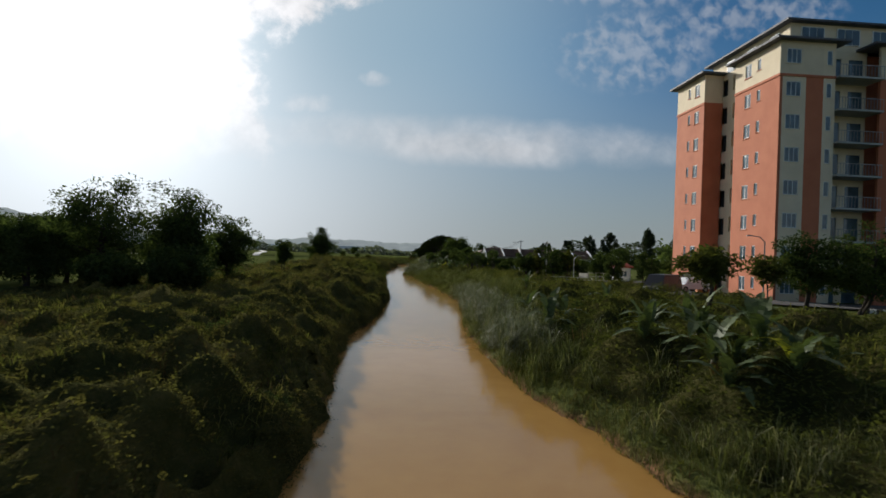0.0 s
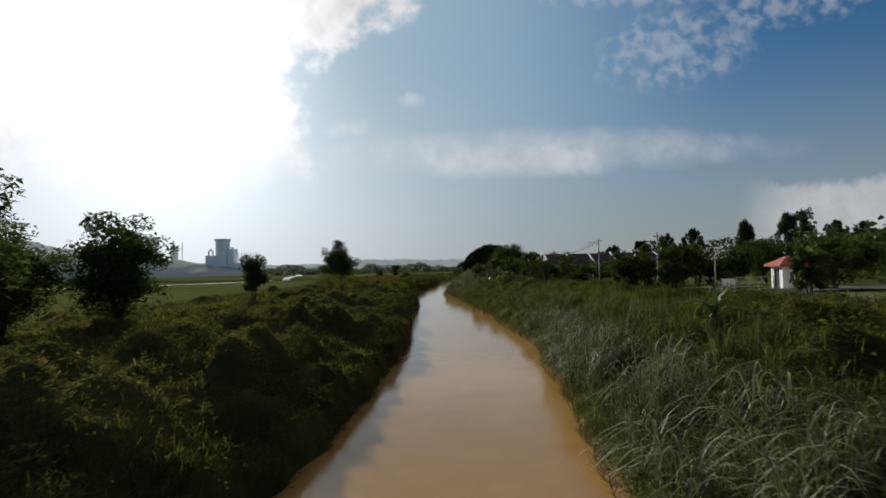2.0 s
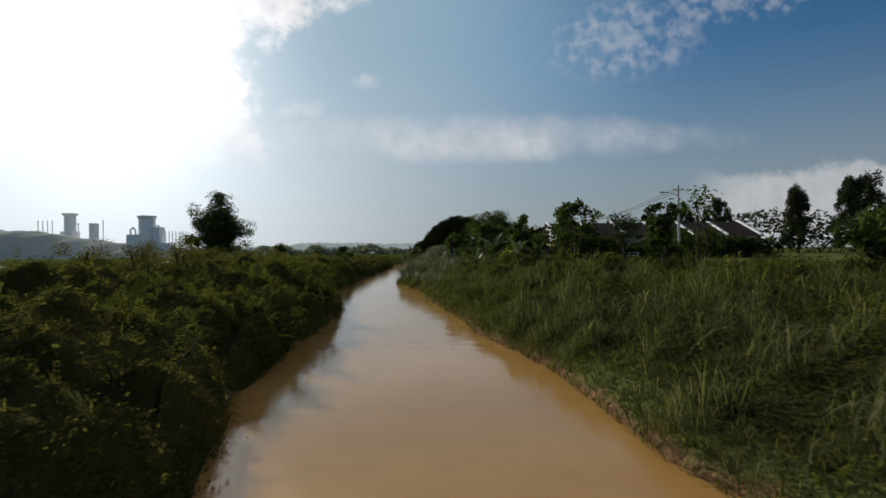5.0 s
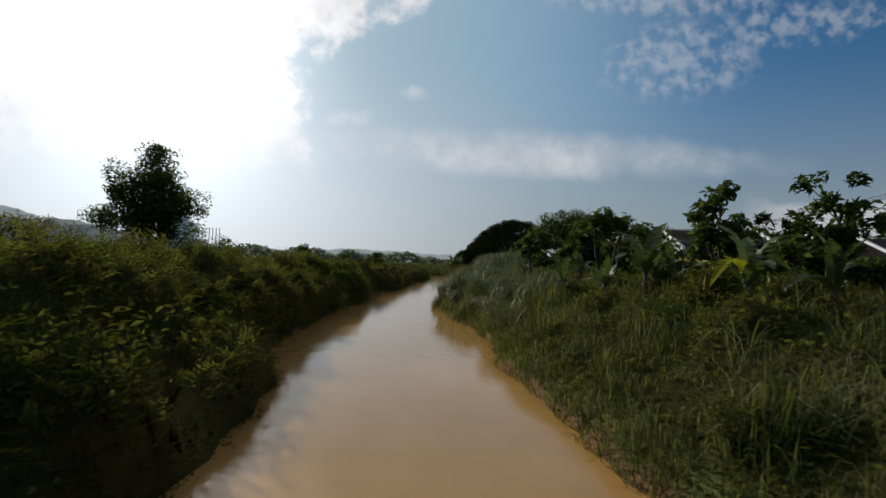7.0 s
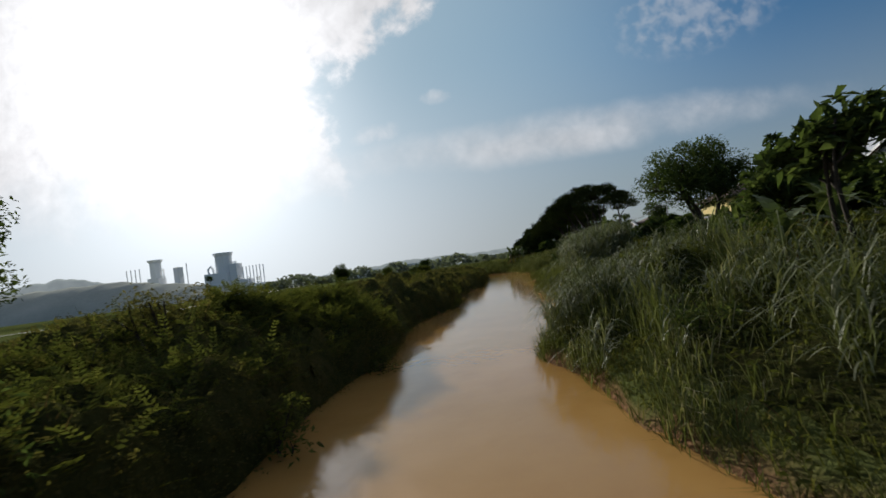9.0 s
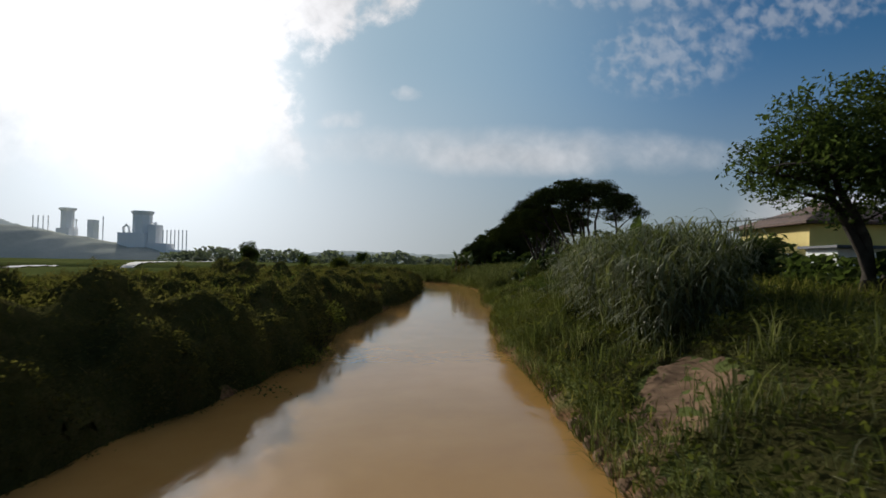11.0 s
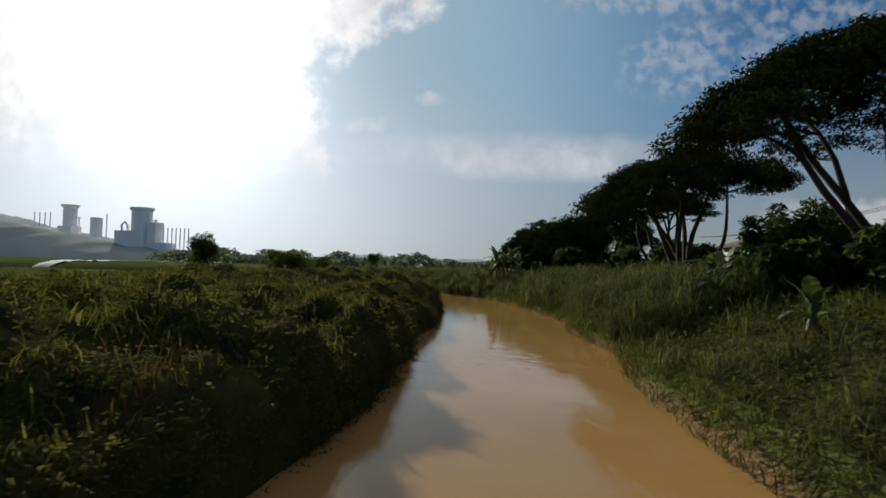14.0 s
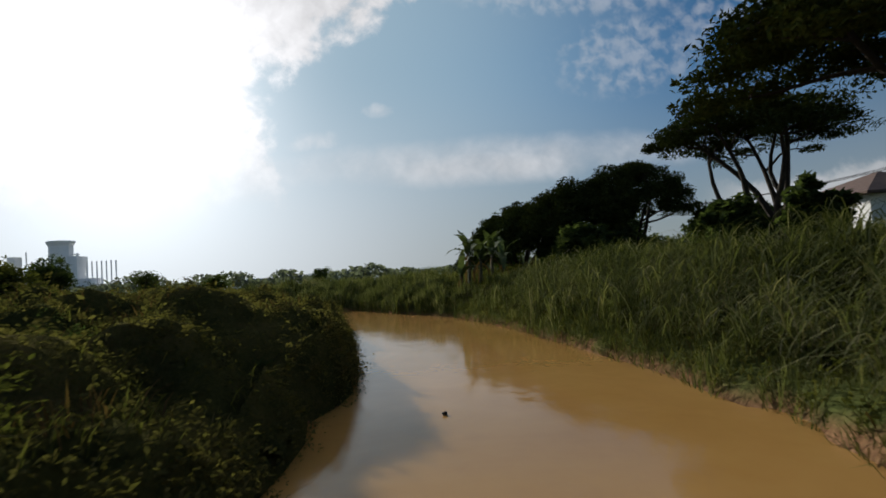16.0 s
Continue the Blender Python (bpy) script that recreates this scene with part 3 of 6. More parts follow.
G_FINE = patchy(63, 5)
G_H += np.where(G_RIGHT, 0.0, hump)
G_H = np.where(~G_RIGHT & (GYY > 104) & (GYY < 112.5) & (G_D < 2.2), np.minimum(G_H, 0.45), G_H)
G_H = np.where(~G_RIGHT & (GYY > 194) & (GYY < 214) & (G_D > 3.0), G_H * 0.7, G_H)
G_H = np.where(G_RIGHT, G_H * np.clip(slip_q(GXX, GYY), 0.05, 1), G_H)
G_BROAD = patchy(64, 40)
G_H = np.maximum(G_H + (np.clip(G_FINE, -1.6, 2.2) * np.where(G_RIGHT, 0.08, 0.2) + np.clip(G_BROAD, -1.5, 1.8) * np.where(G_RIGHT, 0.0, 0.1)) * np.clip(G_D / 0.5, 0, 1), 0.04)
for _ in range(1):
    G_H[1:-1, 1:-1] = (G_H[1:-1, 1:-1] * 2 + G_H[:-2, 1:-1] + G_H[2:, 1:-1] + G_H[1:-1, :-2] + G_H[1:-1, 2:]) / 6


def sample(field, x, y):
    fx, fy = np.clip((x - GX0) / CELL, 0, len(gx) - 2), np.clip((y - GY0) / CELL, 0, len(gy) - 2)
    j, i = fx.astype(int), fy.astype(int)
    u, v = fx - j, fy - i
    return field[i, j] * (1 - u) * (1 - v) + field[i, j + 1] * u * (1 - v) + field[i + 1, j] * (1 - u) * v + field[i + 1, j + 1] * u * v


def scatter(rng, count, x_range, y_range, right, keep):
    """Places on one bank, thinned by keep(d, x, y): a chance from 0 to 1."""
    x, y = rng.uniform(*x_range, count), rng.uniform(*y_range, count)
    d = sample(G_D, x, y)
    ok = (sample(G_RIGHT.astype(float), x, y) > 0.5) == right
    ok &= rng.random(count) < keep(d, x, y)
    return x[ok], y[ok], d[ok]


def stuff(name, label, category, V, F, mat):
    return tagged(new(name, mesh_from(name, V, F, mat)), label, category, kind="stuff")


# shade-dark skin under the leaves on either bank: fine by the water, coarser inland
def undergrowth(right, x0, x1, label, sink):
    skins, n0 = [], 0
    for k, lo, hi in ((1, 0.8 if right else -0.12, 8.0), (3, 7.0, 99.0)):
        X2, Y2, D2, R2 = GXX[::k, ::k], GYY[::k, ::k], G_D[::k, ::k], G_RIGHT[::k, ::k]
        Z = (G_GROUND + (np.where(earth_gap(GXX, GYY) > 0.6, np.maximum(G_H - sink, 0.04), -0.3) if right else np.clip(G_H - sink, -0.3, None)))[::k, ::k]
        ok = (R2 == right) & (D2 > lo) & (D2 < hi) & (X2 > x0) & (X2 < x1)
        ny, nx = X2.shape
        i, j = np.meshgrid(np.arange(ny - 1), np.arange(nx - 1), indexing="ij")
        q = i * nx + j
        q = q[ok[:-1, :-1] & ok[1:, :-1] & ok[:-1, 1:] & ok[1:, 1:]]
        V = np.stack([X2, Y2, Z], -1).reshape(-1, 3)
        F = np.stack([q, q + 1, q + nx + 1, q + nx], -1)
        used = np.unique(F)
        remap = np.zeros(len(V), int)
        remap[used] = np.arange(len(used))
        V = V[used]
        if not right and k == 1:
            V += np.random.default_rng(29).uniform(-1, 1, V.shape) * (0.06, 0.06, 0.085)
        skins.append((V, remap[F] + n0))
        n0 += len(used)
    V, F = np.concatenate([a for a, _ in skins]), np.concatenate([b for _, b in skins])
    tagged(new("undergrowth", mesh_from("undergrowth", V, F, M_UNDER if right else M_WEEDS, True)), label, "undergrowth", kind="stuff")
    return V, F


def on_surface(rng, V, F, count, weight):
    """Places spread over a skin of quads by area and weight(x, y): places and outward normals."""
    a, b, c, d = (V[F[:, k]] for k in range(4))
    nr = np.cross(c - a, d - b) / 2
    area = np.linalg.norm(nr, axis=1)
    mid = (a + b + c + d) / 4
    p = area * weight(mid[:, 0], mid[:, 1])
    pick = rng.choice(len(F), count, p=p / p.sum())
    u, v = rng.random((2, count, 1))
    P = (a[pick] * (1 - u) + b[pick] * u) * (1 - v) + (d[pick] * (1 - u) + c[pick] * u) * v
    return P, unit(nr[pick])


LEFT_SKIN = undergrowth(False, -30, 2, "skin under the river bank's creeper, darkened for shade between leaves", 0.16)
edge = SHORE_L[(SHORE_L[:, 1] > 5) & (SHORE_L[:, 1] < 248) & (SHORE_L[:, 0] > -30)]
edge = np.stack([np.interp(np.arange(0, len(edge) - 1, 0.5), np.arange(len(edge)), edge[:, k]) for k in (0, 1)], 1)
tangent = unit(np.gradient(edge, axis=0))
inward = np.stack([-tangent[:, 1], tangent[:, 0]], 1)
rows_ = []
for off, lift in ((-0.04, -0.12), (0.0, 0.18), (0.1, 0.45), (0.3, 0.75), (0.6, 0.95)):
    q = edge + inward * off
    skin_top = np.maximum(sample(G_GROUND + G_H, q[:, 0], q[:, 1]), sample(G_GROUND + G_H, q[:, 0] + inward[:, 0] * 0.6, q[:, 1] + inward[:, 1] * 0.6)) - 0.14
    rows_.append(np.c_[q, np.maximum(-0.12, skin_top * lift)])
V = np.stack(rows_, 1).reshape(-1, 3)
i, j = np.meshgrid(np.arange(len(edge) - 1), np.arange(4), indexing="ij")
q = i * 5 + j
F = np.stack([q, q + 5, q + 6, q + 1], -1).reshape(-1, 4)
tagged(new("undergrowth", mesh_from("undergrowth", V, F, M_WEEDS, True)), "skin where the bank meets the water, darkened for shade", "undergrowth", kind="stuff")
LEFT_SKIN = (np.concatenate([LEFT_SKIN[0], V]), np.concatenate([LEFT_SKIN[1], F + len(LEFT_SKIN[0])]))
RIGHT_SKIN = undergrowth(True, -6, 26, "skin below the bank's weeds, darkened for shade between leaves", 0.2)

rng = np.random.default_rng(21)
for y0 in range(6, 262, 64):
    y1 = min(y0 + 64, 262)
    # thick leaves by the water, thinner and larger ones further in
    def tops(x, y, d_stops, amounts):
        return np.where((y > y0) & (y < y1), np.interp(sample(G_D, x, y), d_stops, amounts) * np.clip(0.7 + 0.45 * sample(G_FINE, x, y), 0.45, 1.8), 0)

    P, N = on_surface(rng, *LEFT_SKIN, 92000, lambda x, y: tops(x, y, [-0.5, 2.5, 5, 9, 16, 30], [1.3, 1.2, 0.75, 0.45, 0.22, 0.08]))
    d = sample(G_D, P[:, 0], P[:, 1])
    N = np.where(N[:, 2:] < -0.1, -N, N)
    P = P + N * (0.02 + rng.exponential(0.075, (len(P), 1)))
    P[:, 2] = np.maximum(P[:, 2], 0.02)
    V1, F1 = leaves(rng, P, np.interp(d, [0, 4, 10, 25], [0.072, 0.085, 0.13, 0.24]) * rng.uniform(0.6, 1.35, len(P)), 0.55, tilt=0.4)
    stuff("creeper", "dense green creeper and weeds over the bank", "creeper", V1, F1, M_CREEPER)

    # feathery sprays that stand out from the humps
    P, N = on_surface(rng, *LEFT_SKIN, 11500, lambda x, y: tops(x, y, [-0.5, 4, 9, 18, 30], [1.0, 1.0, 0.65, 0.3, 0.1]))
    d = sample(G_D, P[:, 0], P[:, 1])
    N = np.where(N[:, 2:] < -0.1, -N, N)
    P[:, 2] = np.maximum(P[:, 2], 0.03)
    big = np.interp(d, [0, 4, 10, 25], [1.0, 1.1, 1.5, 2.2])
    V1, F1 = sprays(rng, P, N, 0.42 * big, 0.1 * big, 4)
    stuff("creeper", "feathery sprays of thorny creeper over the bank", "creeper", V1, F1, M_SPRAY)

    # loose taller twigs along the crest where the bank is highest
    if y0 in (70, 134):
        P, N = on_surface(rng, *LEFT_SKIN, 5200, lambda x, y: np.where((y > max(y0, 84)) & (y < min(y1, 146)), np.interp(sample(G_D, x, y), [0.2, 0.9, 4.5, 8], [0, 1, 0.8, 0]) * np.clip(0.6 + 0.6 * sample(G_FINE, x, y), 0.05, 2), 0))
        V1, F1 = sprays(rng, P, N * 0.3 + (0, 0, 1.1), 0.85, 0.13, 7, 0.3)
        stuff("creeper", "tall feathery twigs along the crest of the bank", "creeper", V1, F1, M_SHRUB)

    # grass tufts on the same bank, some dry
    x, y, d = scatter(rng, 150000, (-22, 0), (y0, y1), False, lambda d, x, y: np.where(d > 0.5, np.clip(0.12 + 0.6 * lumps(x, y, 5.0, 31) + 0.2 * sample(G_FINE, x, y), 0.02, 0.9) * np.interp(y, [195, 206], [1.0, 0.4]), 0))
    z = sample(G_GROUND + G_H * 0.8, x, y) - 0.1
    V1, Q1, T1 = blades(rng, np.stack([x, y, z], 1), 0.5, 0.026 + 0.0012 * d, 0.6, rings=SHORT)
    stuff("bank_grass", "tufts of rough green grass on the overgrown bank", "grass", V1, [Q1, T1], M_GRASS)
    x, y, d = scatter(rng, 42000, (-18, -2.5), (y0, y1), False, lambda d, x, y: np.where(d > 0.8, np.clip(lumps(x, y, 6.0, 77) - 0.25 + 0.45 * np.exp(-((y - 92) / 20) ** 2) + 0.3 * np.exp(-((y - 212) / 12) ** 2), 0, 1), 0))
    if len(x) > 50:
        z = sample(G_GROUND + G_H * 0.8, x, y) - 0.1
        V1, Q1, T1 = blades(rng, np.stack([x, y, z], 1), 0.55, 0.026, 0.5, rings=SHORT)
        stuff("dry_grass", "brown dried grass among the weeds", "grass", V1, [Q1, T1], M_DRY)

# ---- grass and reeds of the right bank ----
REED_LEN = [(4, 0.75), (14, 0.8), (30, 0.85), (42, 1.1), (50, 1.35), (68, 1.25), (76, 0.85), (95, 0.8), (112, 0.75), (122, 1.1), (137, 1.15), (142, 0.75), (158, 0.75), (175, 0.7), (184, 0.6), (195, 0.62), (201, 0.85), (215, 0.9), (262, 0.9)]


def reed_length(y):
    return np.interp(y, [a for a, _ in REED_LEN], [b for _, b in REED_LEN])


for y0 in range(6, 262, 64):
    y1 = min(y0 + 64, 262)
    x, y, d = scatter(rng, 175000, (-6, 14), (y0, y1), True, lambda d, x, y: np.where((d > -0.06) & (d < 6), np.clip(0.5 + 0.5 * sample(G_FINE, x, y), 0.1, 1), 0) * np.where(y > 188, 0.8, 1) * earth_gap(x, y))
    z = np.maximum(sample(G_GROUND, x, y), -0.02) - 0.03
    tall = reed_length(y) * (0.72 + 0.5 * lumps(x, y, 2.2, 41) + 0.25 * lumps(x, y, 7.0, 42)) * np.clip(0.6 + d / 2.5, 0.55, 1.05) * (1 + 0.3 * np.clip(sample(G_FINE, x, y), -1.5, 1.8))
    V1, Q1, T1 = blades(rng, np.stack([x, y, z], 1), np.clip(tall, 0.25, 2), np.clip(0.011 + tall * 0.009, 0.011, 0.027), 0.6, 0.16, rings=((0.0, 0.85), (0.6, 1.0), (1.0, 0.0)), tip=(3.0, 4.0))
    tagged(stuff("reed_grass", "tall arching green reed grass at the water's edge", "reed grass", V1, [Q1, T1], M_REED))
    x, y, d = scatter(rng, 36000, (0, 30), (y0, y1), True, lambda d, x, y: np.where((d >= 5) & (d < 26) & (x < 25), np.clip(1.25 - d / 20, 0.15, 1), 0) * earth_gap(x, y))
    z = sample(G_GROUND + G_H * 0.7, x, y) - 0.06
    tall = np.clip(0.75 + 0.25 * lumps(x, y, 4.0, 43), 0.35, 1.3)
    V1, Q1, T1 = blades(rng, np.stack([x, y, z], 1), tall * 0.9, 0.03, 0.5, 0.2, rings=SHORT, tip=(3.0, 4.0))
    stuff("meadow_grass", "long green grass on top of the bank", "grass", V1, [Q1, T1], M_GRASS)
    P, N = on_surface(rng, *RIGHT_SKIN, 38000, lambda x, y: np.where((y > y0) & (y < y1), np.interp(sample(G_D, x, y), [0, 1, 8, 16, 26], [0.6, 1.2, 1.0, 0.35, 0.1]) * np.interp(sample(G_H, x, y), [0.15, 0.3, 0.6], [0.12, 0.4, 1.6]), 0) * earth_gap(x, y))
    d = sample(G_D, P[:, 0], P[:, 1])
    N = np.where(N[:, 2:] < 0, -N, N)
    P = P + N * (0.04 + rng.exponential(0.1, (len(P), 1)))
    V1, F1 = leaves(rng, P, np.interp(d, [0, 6, 20], [0.12, 0.17, 0.26]), 0.42, tilt=0.4)
    stuff("bank_weeds", "leafy green weeds and bushes between the grass", "weeds", V1, F1, M_SHRUB)
    # low weeds that close the gaps between the clumps
    x, y, d = scatter(rng, 85000, (-6, 16), (y0, y1), True, lambda d, x, y: np.where((d > 0.15) & (d < 9), np.clip(0.65 - 0.45 * sample(G_FINE, x, y), 0.1, 1) * np.clip(1.2 - d / 9, 0.3, 1), 0) * earth_gap(x, y))
    P = np.stack([x, y, np.maximum(sample(G_GROUND, x, y), 0.0) + np.maximum(sample(G_H, x, y) - 0.2, 0) + rng.uniform(0.02, 0.3, len(x))], 1)
    V1, F1 = leaves(rng, P, 0.13, 0.5, lift=0.45)
    stuff("low_weeds", "low soft green weeds carpeting the bank", "weeds", V1, F1, M_SHRUB)

# tall grass over the outer bank of the bend
x, y, d = scatter(rng, 130000, (-39, 2), (238, 267), True, lambda d, x, y: np.where((d > 0.0) & (d < 14), np.clip(1.1 - d / 14, 0.2, 1), 0))
z = np.maximum(sample(G_GROUND, x, y), 0.0) - 0.03
tall = np.clip(1.0 + 0.35 * lumps(x, y, 3.0, 44) + 0.2 * sample(G_FINE, x, y), 0.4, 1.8)
V1, Q1, T1 = blades(rng, np.stack([x, y, z], 1), tall, 0.04, 0.55, 0.2, rings=SHORT, tip=(3.0, 4.0))
stuff("reed_grass", "tall green reed grass round the river's bend", "reed grass", V1, [Q1, T1], M_REED)

# short growth hanging over the water's edge on the right
x, y, d = scatter(rng, 900000, (-6, 9), (6, 262), True, lambda d, x, y: np.where((d > -0.1) & (d < 1.1), 0.45, 0))
z = np.maximum(sample(G_GROUND, x, y), 0.0) - 0.02
V1, Q1, T1 = blades(rng, np.stack([x, y, z], 1), 0.46, 0.018, 0.8, 0.4, rings=SHORT)
stuff("edge_grass", "short tangled grass hanging to the water", "grass", V1, [Q1, T1], M_GRASS)


x, y, d = scatter(rng, 260000, (-6, 9), (6, 262), True, lambda d, x, y: np.where((d > -0.1) & (d < 0.7), np.clip(0.1 + 0.3 * lumps(x, y, 4.0, 47), 0.0, 0.5), 0))
z = np.maximum(sample(G_GROUND, x, y), 0.0) - 0.02
V1, Q1, T1 = blades(rng, np.stack([x, y, z], 1), 0.5, 0.018, 0.8, 0.5, rings=SHORT)
stuff("dry_grass", "withered brown grass at the foot of the bank", "grass", V1, [Q1, T1], M_DRY)


x, y, d = scatter(rng, 60000, (4, 16), (14, 76), True, lambda d, x, y: np.where((d > 1.0) & (d < 8), np.clip(0.8 * lumps(x, y, 4.5, 48) - 0.45, 0.0, 0.6), 0))
z = sample(G_GROUND + G_H * 0.5, x, y) - 0.05
V1, Q1, T1 = blades(rng, np.stack([x, y, z], 1), 0.9, 0.022, 0.5, 0.25, rings=SHORT)
stuff("dry_grass", "patches of dried brown grass among the reeds", "grass", V1, [Q1, T1], M_DRY)


def bent(rng, a, b, n=6, wobble=0.08, sag=0.0):
    """A crooked way from a to b."""
    a, b = np.asarray(a, float), np.asarray(b, float)
    t = np.linspace(0, 1, n)[:, None]
    L = np.linalg.norm(b - a)
    k1, k2 = rng.normal(size=(2, 3)) * wobble * L
    off = k1 * np.sin(t * np.pi) + 0.5 * k2 * np.sin(2 * np.pi * t)
    return a + (b - a) * t + off + np.array([0, 0, sag * L]) * np.sin(t * np.pi)


def reed_clumps(seed, count, spots, cane, length, per, label, width=0.03, mat=M_SILVER):
    """Canes with long drooping blades all the way up; spots: (x, y, radius x, radius y)."""
    r = np.random.default_rng(seed)
    P, L, canes = [], [], []
    while len(L) < count:
        cx, cy, rx, ry = spots[int(r.integers(0, len(spots)))]
        x, y = cx + r.uniform(-rx, rx), cy + r.uniform(-ry, ry)
        if not 0.25 < sample(G_D, np.array([x]), np.array([y]))[0]:
            continue
        z = sample(G_GROUND, np.array([x]), np.array([y]))[0]
        k = int(per * r.uniform(0.6, 1.3))
        top = cane * r.uniform(0.55, 1.1)
        q = r.random(k) ** 0.75
        out = r.uniform(0, 2 * np.pi, k)
        spread = 0.1 + 0.16 * q * top
        P.append(np.array([x, y, z]) + np.stack([np.cos(out) * spread, np.sin(out) * spread, q * top - 0.05], 1))
        L.append(length * r.uniform(0.75, 1.2, k) * (0.75 + 0.35 * q))
        if cane > 1.3:
            for a in out[:4]:
                e = np.array([x + np.cos(a) * (0.1 + 0.16 * top), y + np.sin(a) * (0.1 + 0.16 * top), z + top])
                canes.append((bent(r, (x + np.cos(a) * 0.08, y + np.sin(a) * 0.08, z - 0.1), e, 4, 0.02), np.linspace(0.014, 0.006, 4)))
    V1, Q1, T1 = blades(r, np.concatenate(P), np.concatenate(L), width, 1.35, 0.3, 0.5, DROOPING, (3.0, 4.2))
    stuff("reed_clumps", label, "reeds", V1, [Q1, T1], mat)
    if canes:
        V1, F1 = tubes(canes, 4)
        stuff("reed_canes", "thin green canes of the giant reed", "reeds", V1, F1, M_GRASS)


reed_clumps(5, 260, [(6.8, 161.2, 1.4, 3.2), (8.0, 163.5, 1.6, 3.0), (8.4, 168, 1.8, 4.5), (7.0, 167, 1.2, 4.0)], 2.2, 1.0, 64, "stand of giant reed with drooping silvery blades", 0.04)
reed_clumps(6, 75, [(6.4, 33, 1.4, 9), (6.8, 52, 1.2, 10), (7.4, 64, 1.2, 8)], 1.1, 0.95, 44, "clumps of tall arching silvery reed along the bank", 0.026)
reed_clumps(16, 45, [(6.6, 33, 1.6, 9), (7.6, 52, 2.0, 10), (8.0, 64, 2.0, 8), (6.6, 20, 2.5, 7)], 0.9, 0.95, 40, "clumps of tall green reed along the bank", 0.024, M_REED)
reed_clumps(7, 90, [(3.2, 133, 2.2, 5), (5.2, 124, 2.2, 6), (2.0, 137, 1.4, 1.6), (5.0, 140, 2.0, 4)], 1.1, 1.0, 44, "clumps of arching silvery reed on the river's point", 0.028)
reed_clumps(8, 210, [(9.5, 84, 3.0, 9), (8.0, 100, 3.0, 9), (8.0, 212, 2.0, 11), (8.5, 206, 3.0, 6), (6.5, 226, 2.5, 8), (6.5, 209, 1.5, 10)], 0.8, 0.95, 38, "tussocks of long green grass on the bank", 0.024, M_REED)
reed_clumps(26, 80, [(6.1, 35, 0.8, 5), (5.9, 29, 0.9, 3), (6.6, 56, 0.9, 7), (6.4, 47, 0.9, 5)], 1.5, 1.05, 46, "tall silvery reed hanging over the water's edge", 0.028)
reed_clumps(28, 330, [(7.0, 204, 1.6, 5), (7.6, 212, 2.0, 10), (6.8, 226, 1.8, 8), (9.5, 209, 2.0, 9), (9.6, 220, 2.0, 10)], 1.15, 1.15, 42, "tall fountains of green reed along the bank", 0.028, M_REED)
reed_clumps(9, 46, [(-5.0, 30, 2.0, 14), (-6.5, 120, 1.5, 12), (-5.0, 202, 2.0, 8), (-5.0, 68, 2.5, 8), (-3.9, 109, 0.8, 2.4)], 0.6, 0.8, 26, "tussocks of pale long grass in the creeper", 0.022, M_GRASS)


# ---- trees ----
def crown_leaves(rng, clumps, per_clump, size, mat, droop=0.25, width=0.42):
    P = []
    for c, r in clumps:
        k = max(6, int(per_clump * (0.6 + 0.8 * rng.random())))
        u = unit(rng.normal(size=(k, 3)))
        P.append(np.asarray(c) + u * np.asarray(r) * rng.uniform(0.45, 1.08, (k, 1)))
    V, F = leaves(rng, np.concatenate(P), size, width, droop)
    return mesh_from("crown", V, F, mat)


def make_tree(name, label, at, seed, clumps, stems, mat, per=120, leaf=0.25, trunk_r=0.2, branch_frac=0.8, limb_r=0.35, droop=0.25, group="", width=0.42, crook=0.05):
    """A tree: stems from the base to their heads, limbs from the stems to the clumps of the crown, leaves about the clumps."""
    rng = np.random.default_rng(seed)
    paths, nodes = [], []
    for base, head in stems:
        p = bent(rng, base, head, 8, crook)
        rad = np.linspace(trunk_r, trunk_r * 0.35, 8)
        rad[0] *= 1.35
        paths.append((p, rad))
        nodes += [(q, r) for q, r in zip(p[2:], rad[2:])]
    for c, r in clumps:
        if rng.random() > branch_frac:
            continue
        c = np.asarray(c, float)
        best = min(nodes, key=lambda q: np.linalg.norm(q[0] - c) + 1.6 * max(0.0, q[0][2] - c[2] + 0.4))
        p = bent(rng, best[0], c, 6, 0.07, 0.06)
        r0 = min(best[1] * 0.75, trunk_r * limb_r)
        paths.append((p, np.linspace(r0, max(0.012, r0 * 0.22), 6)))
        nodes += [(p[3], r0 * 0.6), (p[4], r0 * 0.45)]
    ob = thing(name, label, "tree", at, group)
    V, F = tubes(paths, 5)
    part("trunk", mesh_from("trunk", V, F, M_BARK, True), None, ob)
    part("crown", crown_leaves(rng, clumps, per, leaf, mat, droop, width), None, ob)
    return ob


def round_crown(rng, n, centre, radii, clump, shell=0.55):
    out = []
    for _ in range(n):
        u = rng.normal(size=3)
        u /= np.linalg.norm(u)
        q = rng.uniform(shell, 1.0)
        c = np.asarray(centre) + u * np.asarray(radii) * q
        s = clump * rng.uniform(0.65, 1.3)
        out.append((c, (s, s, s * 0.75)))
    return out


def here(x, y, turn=0.0, z=None, scale=1.0):
    z = float(ground_z(np.array([x]), np.array([y]))[0]) - 0.05 if z is None else z
    return pose(x, y, z, 0, 0, turn) @ Matrix.Scale(scale, 4)


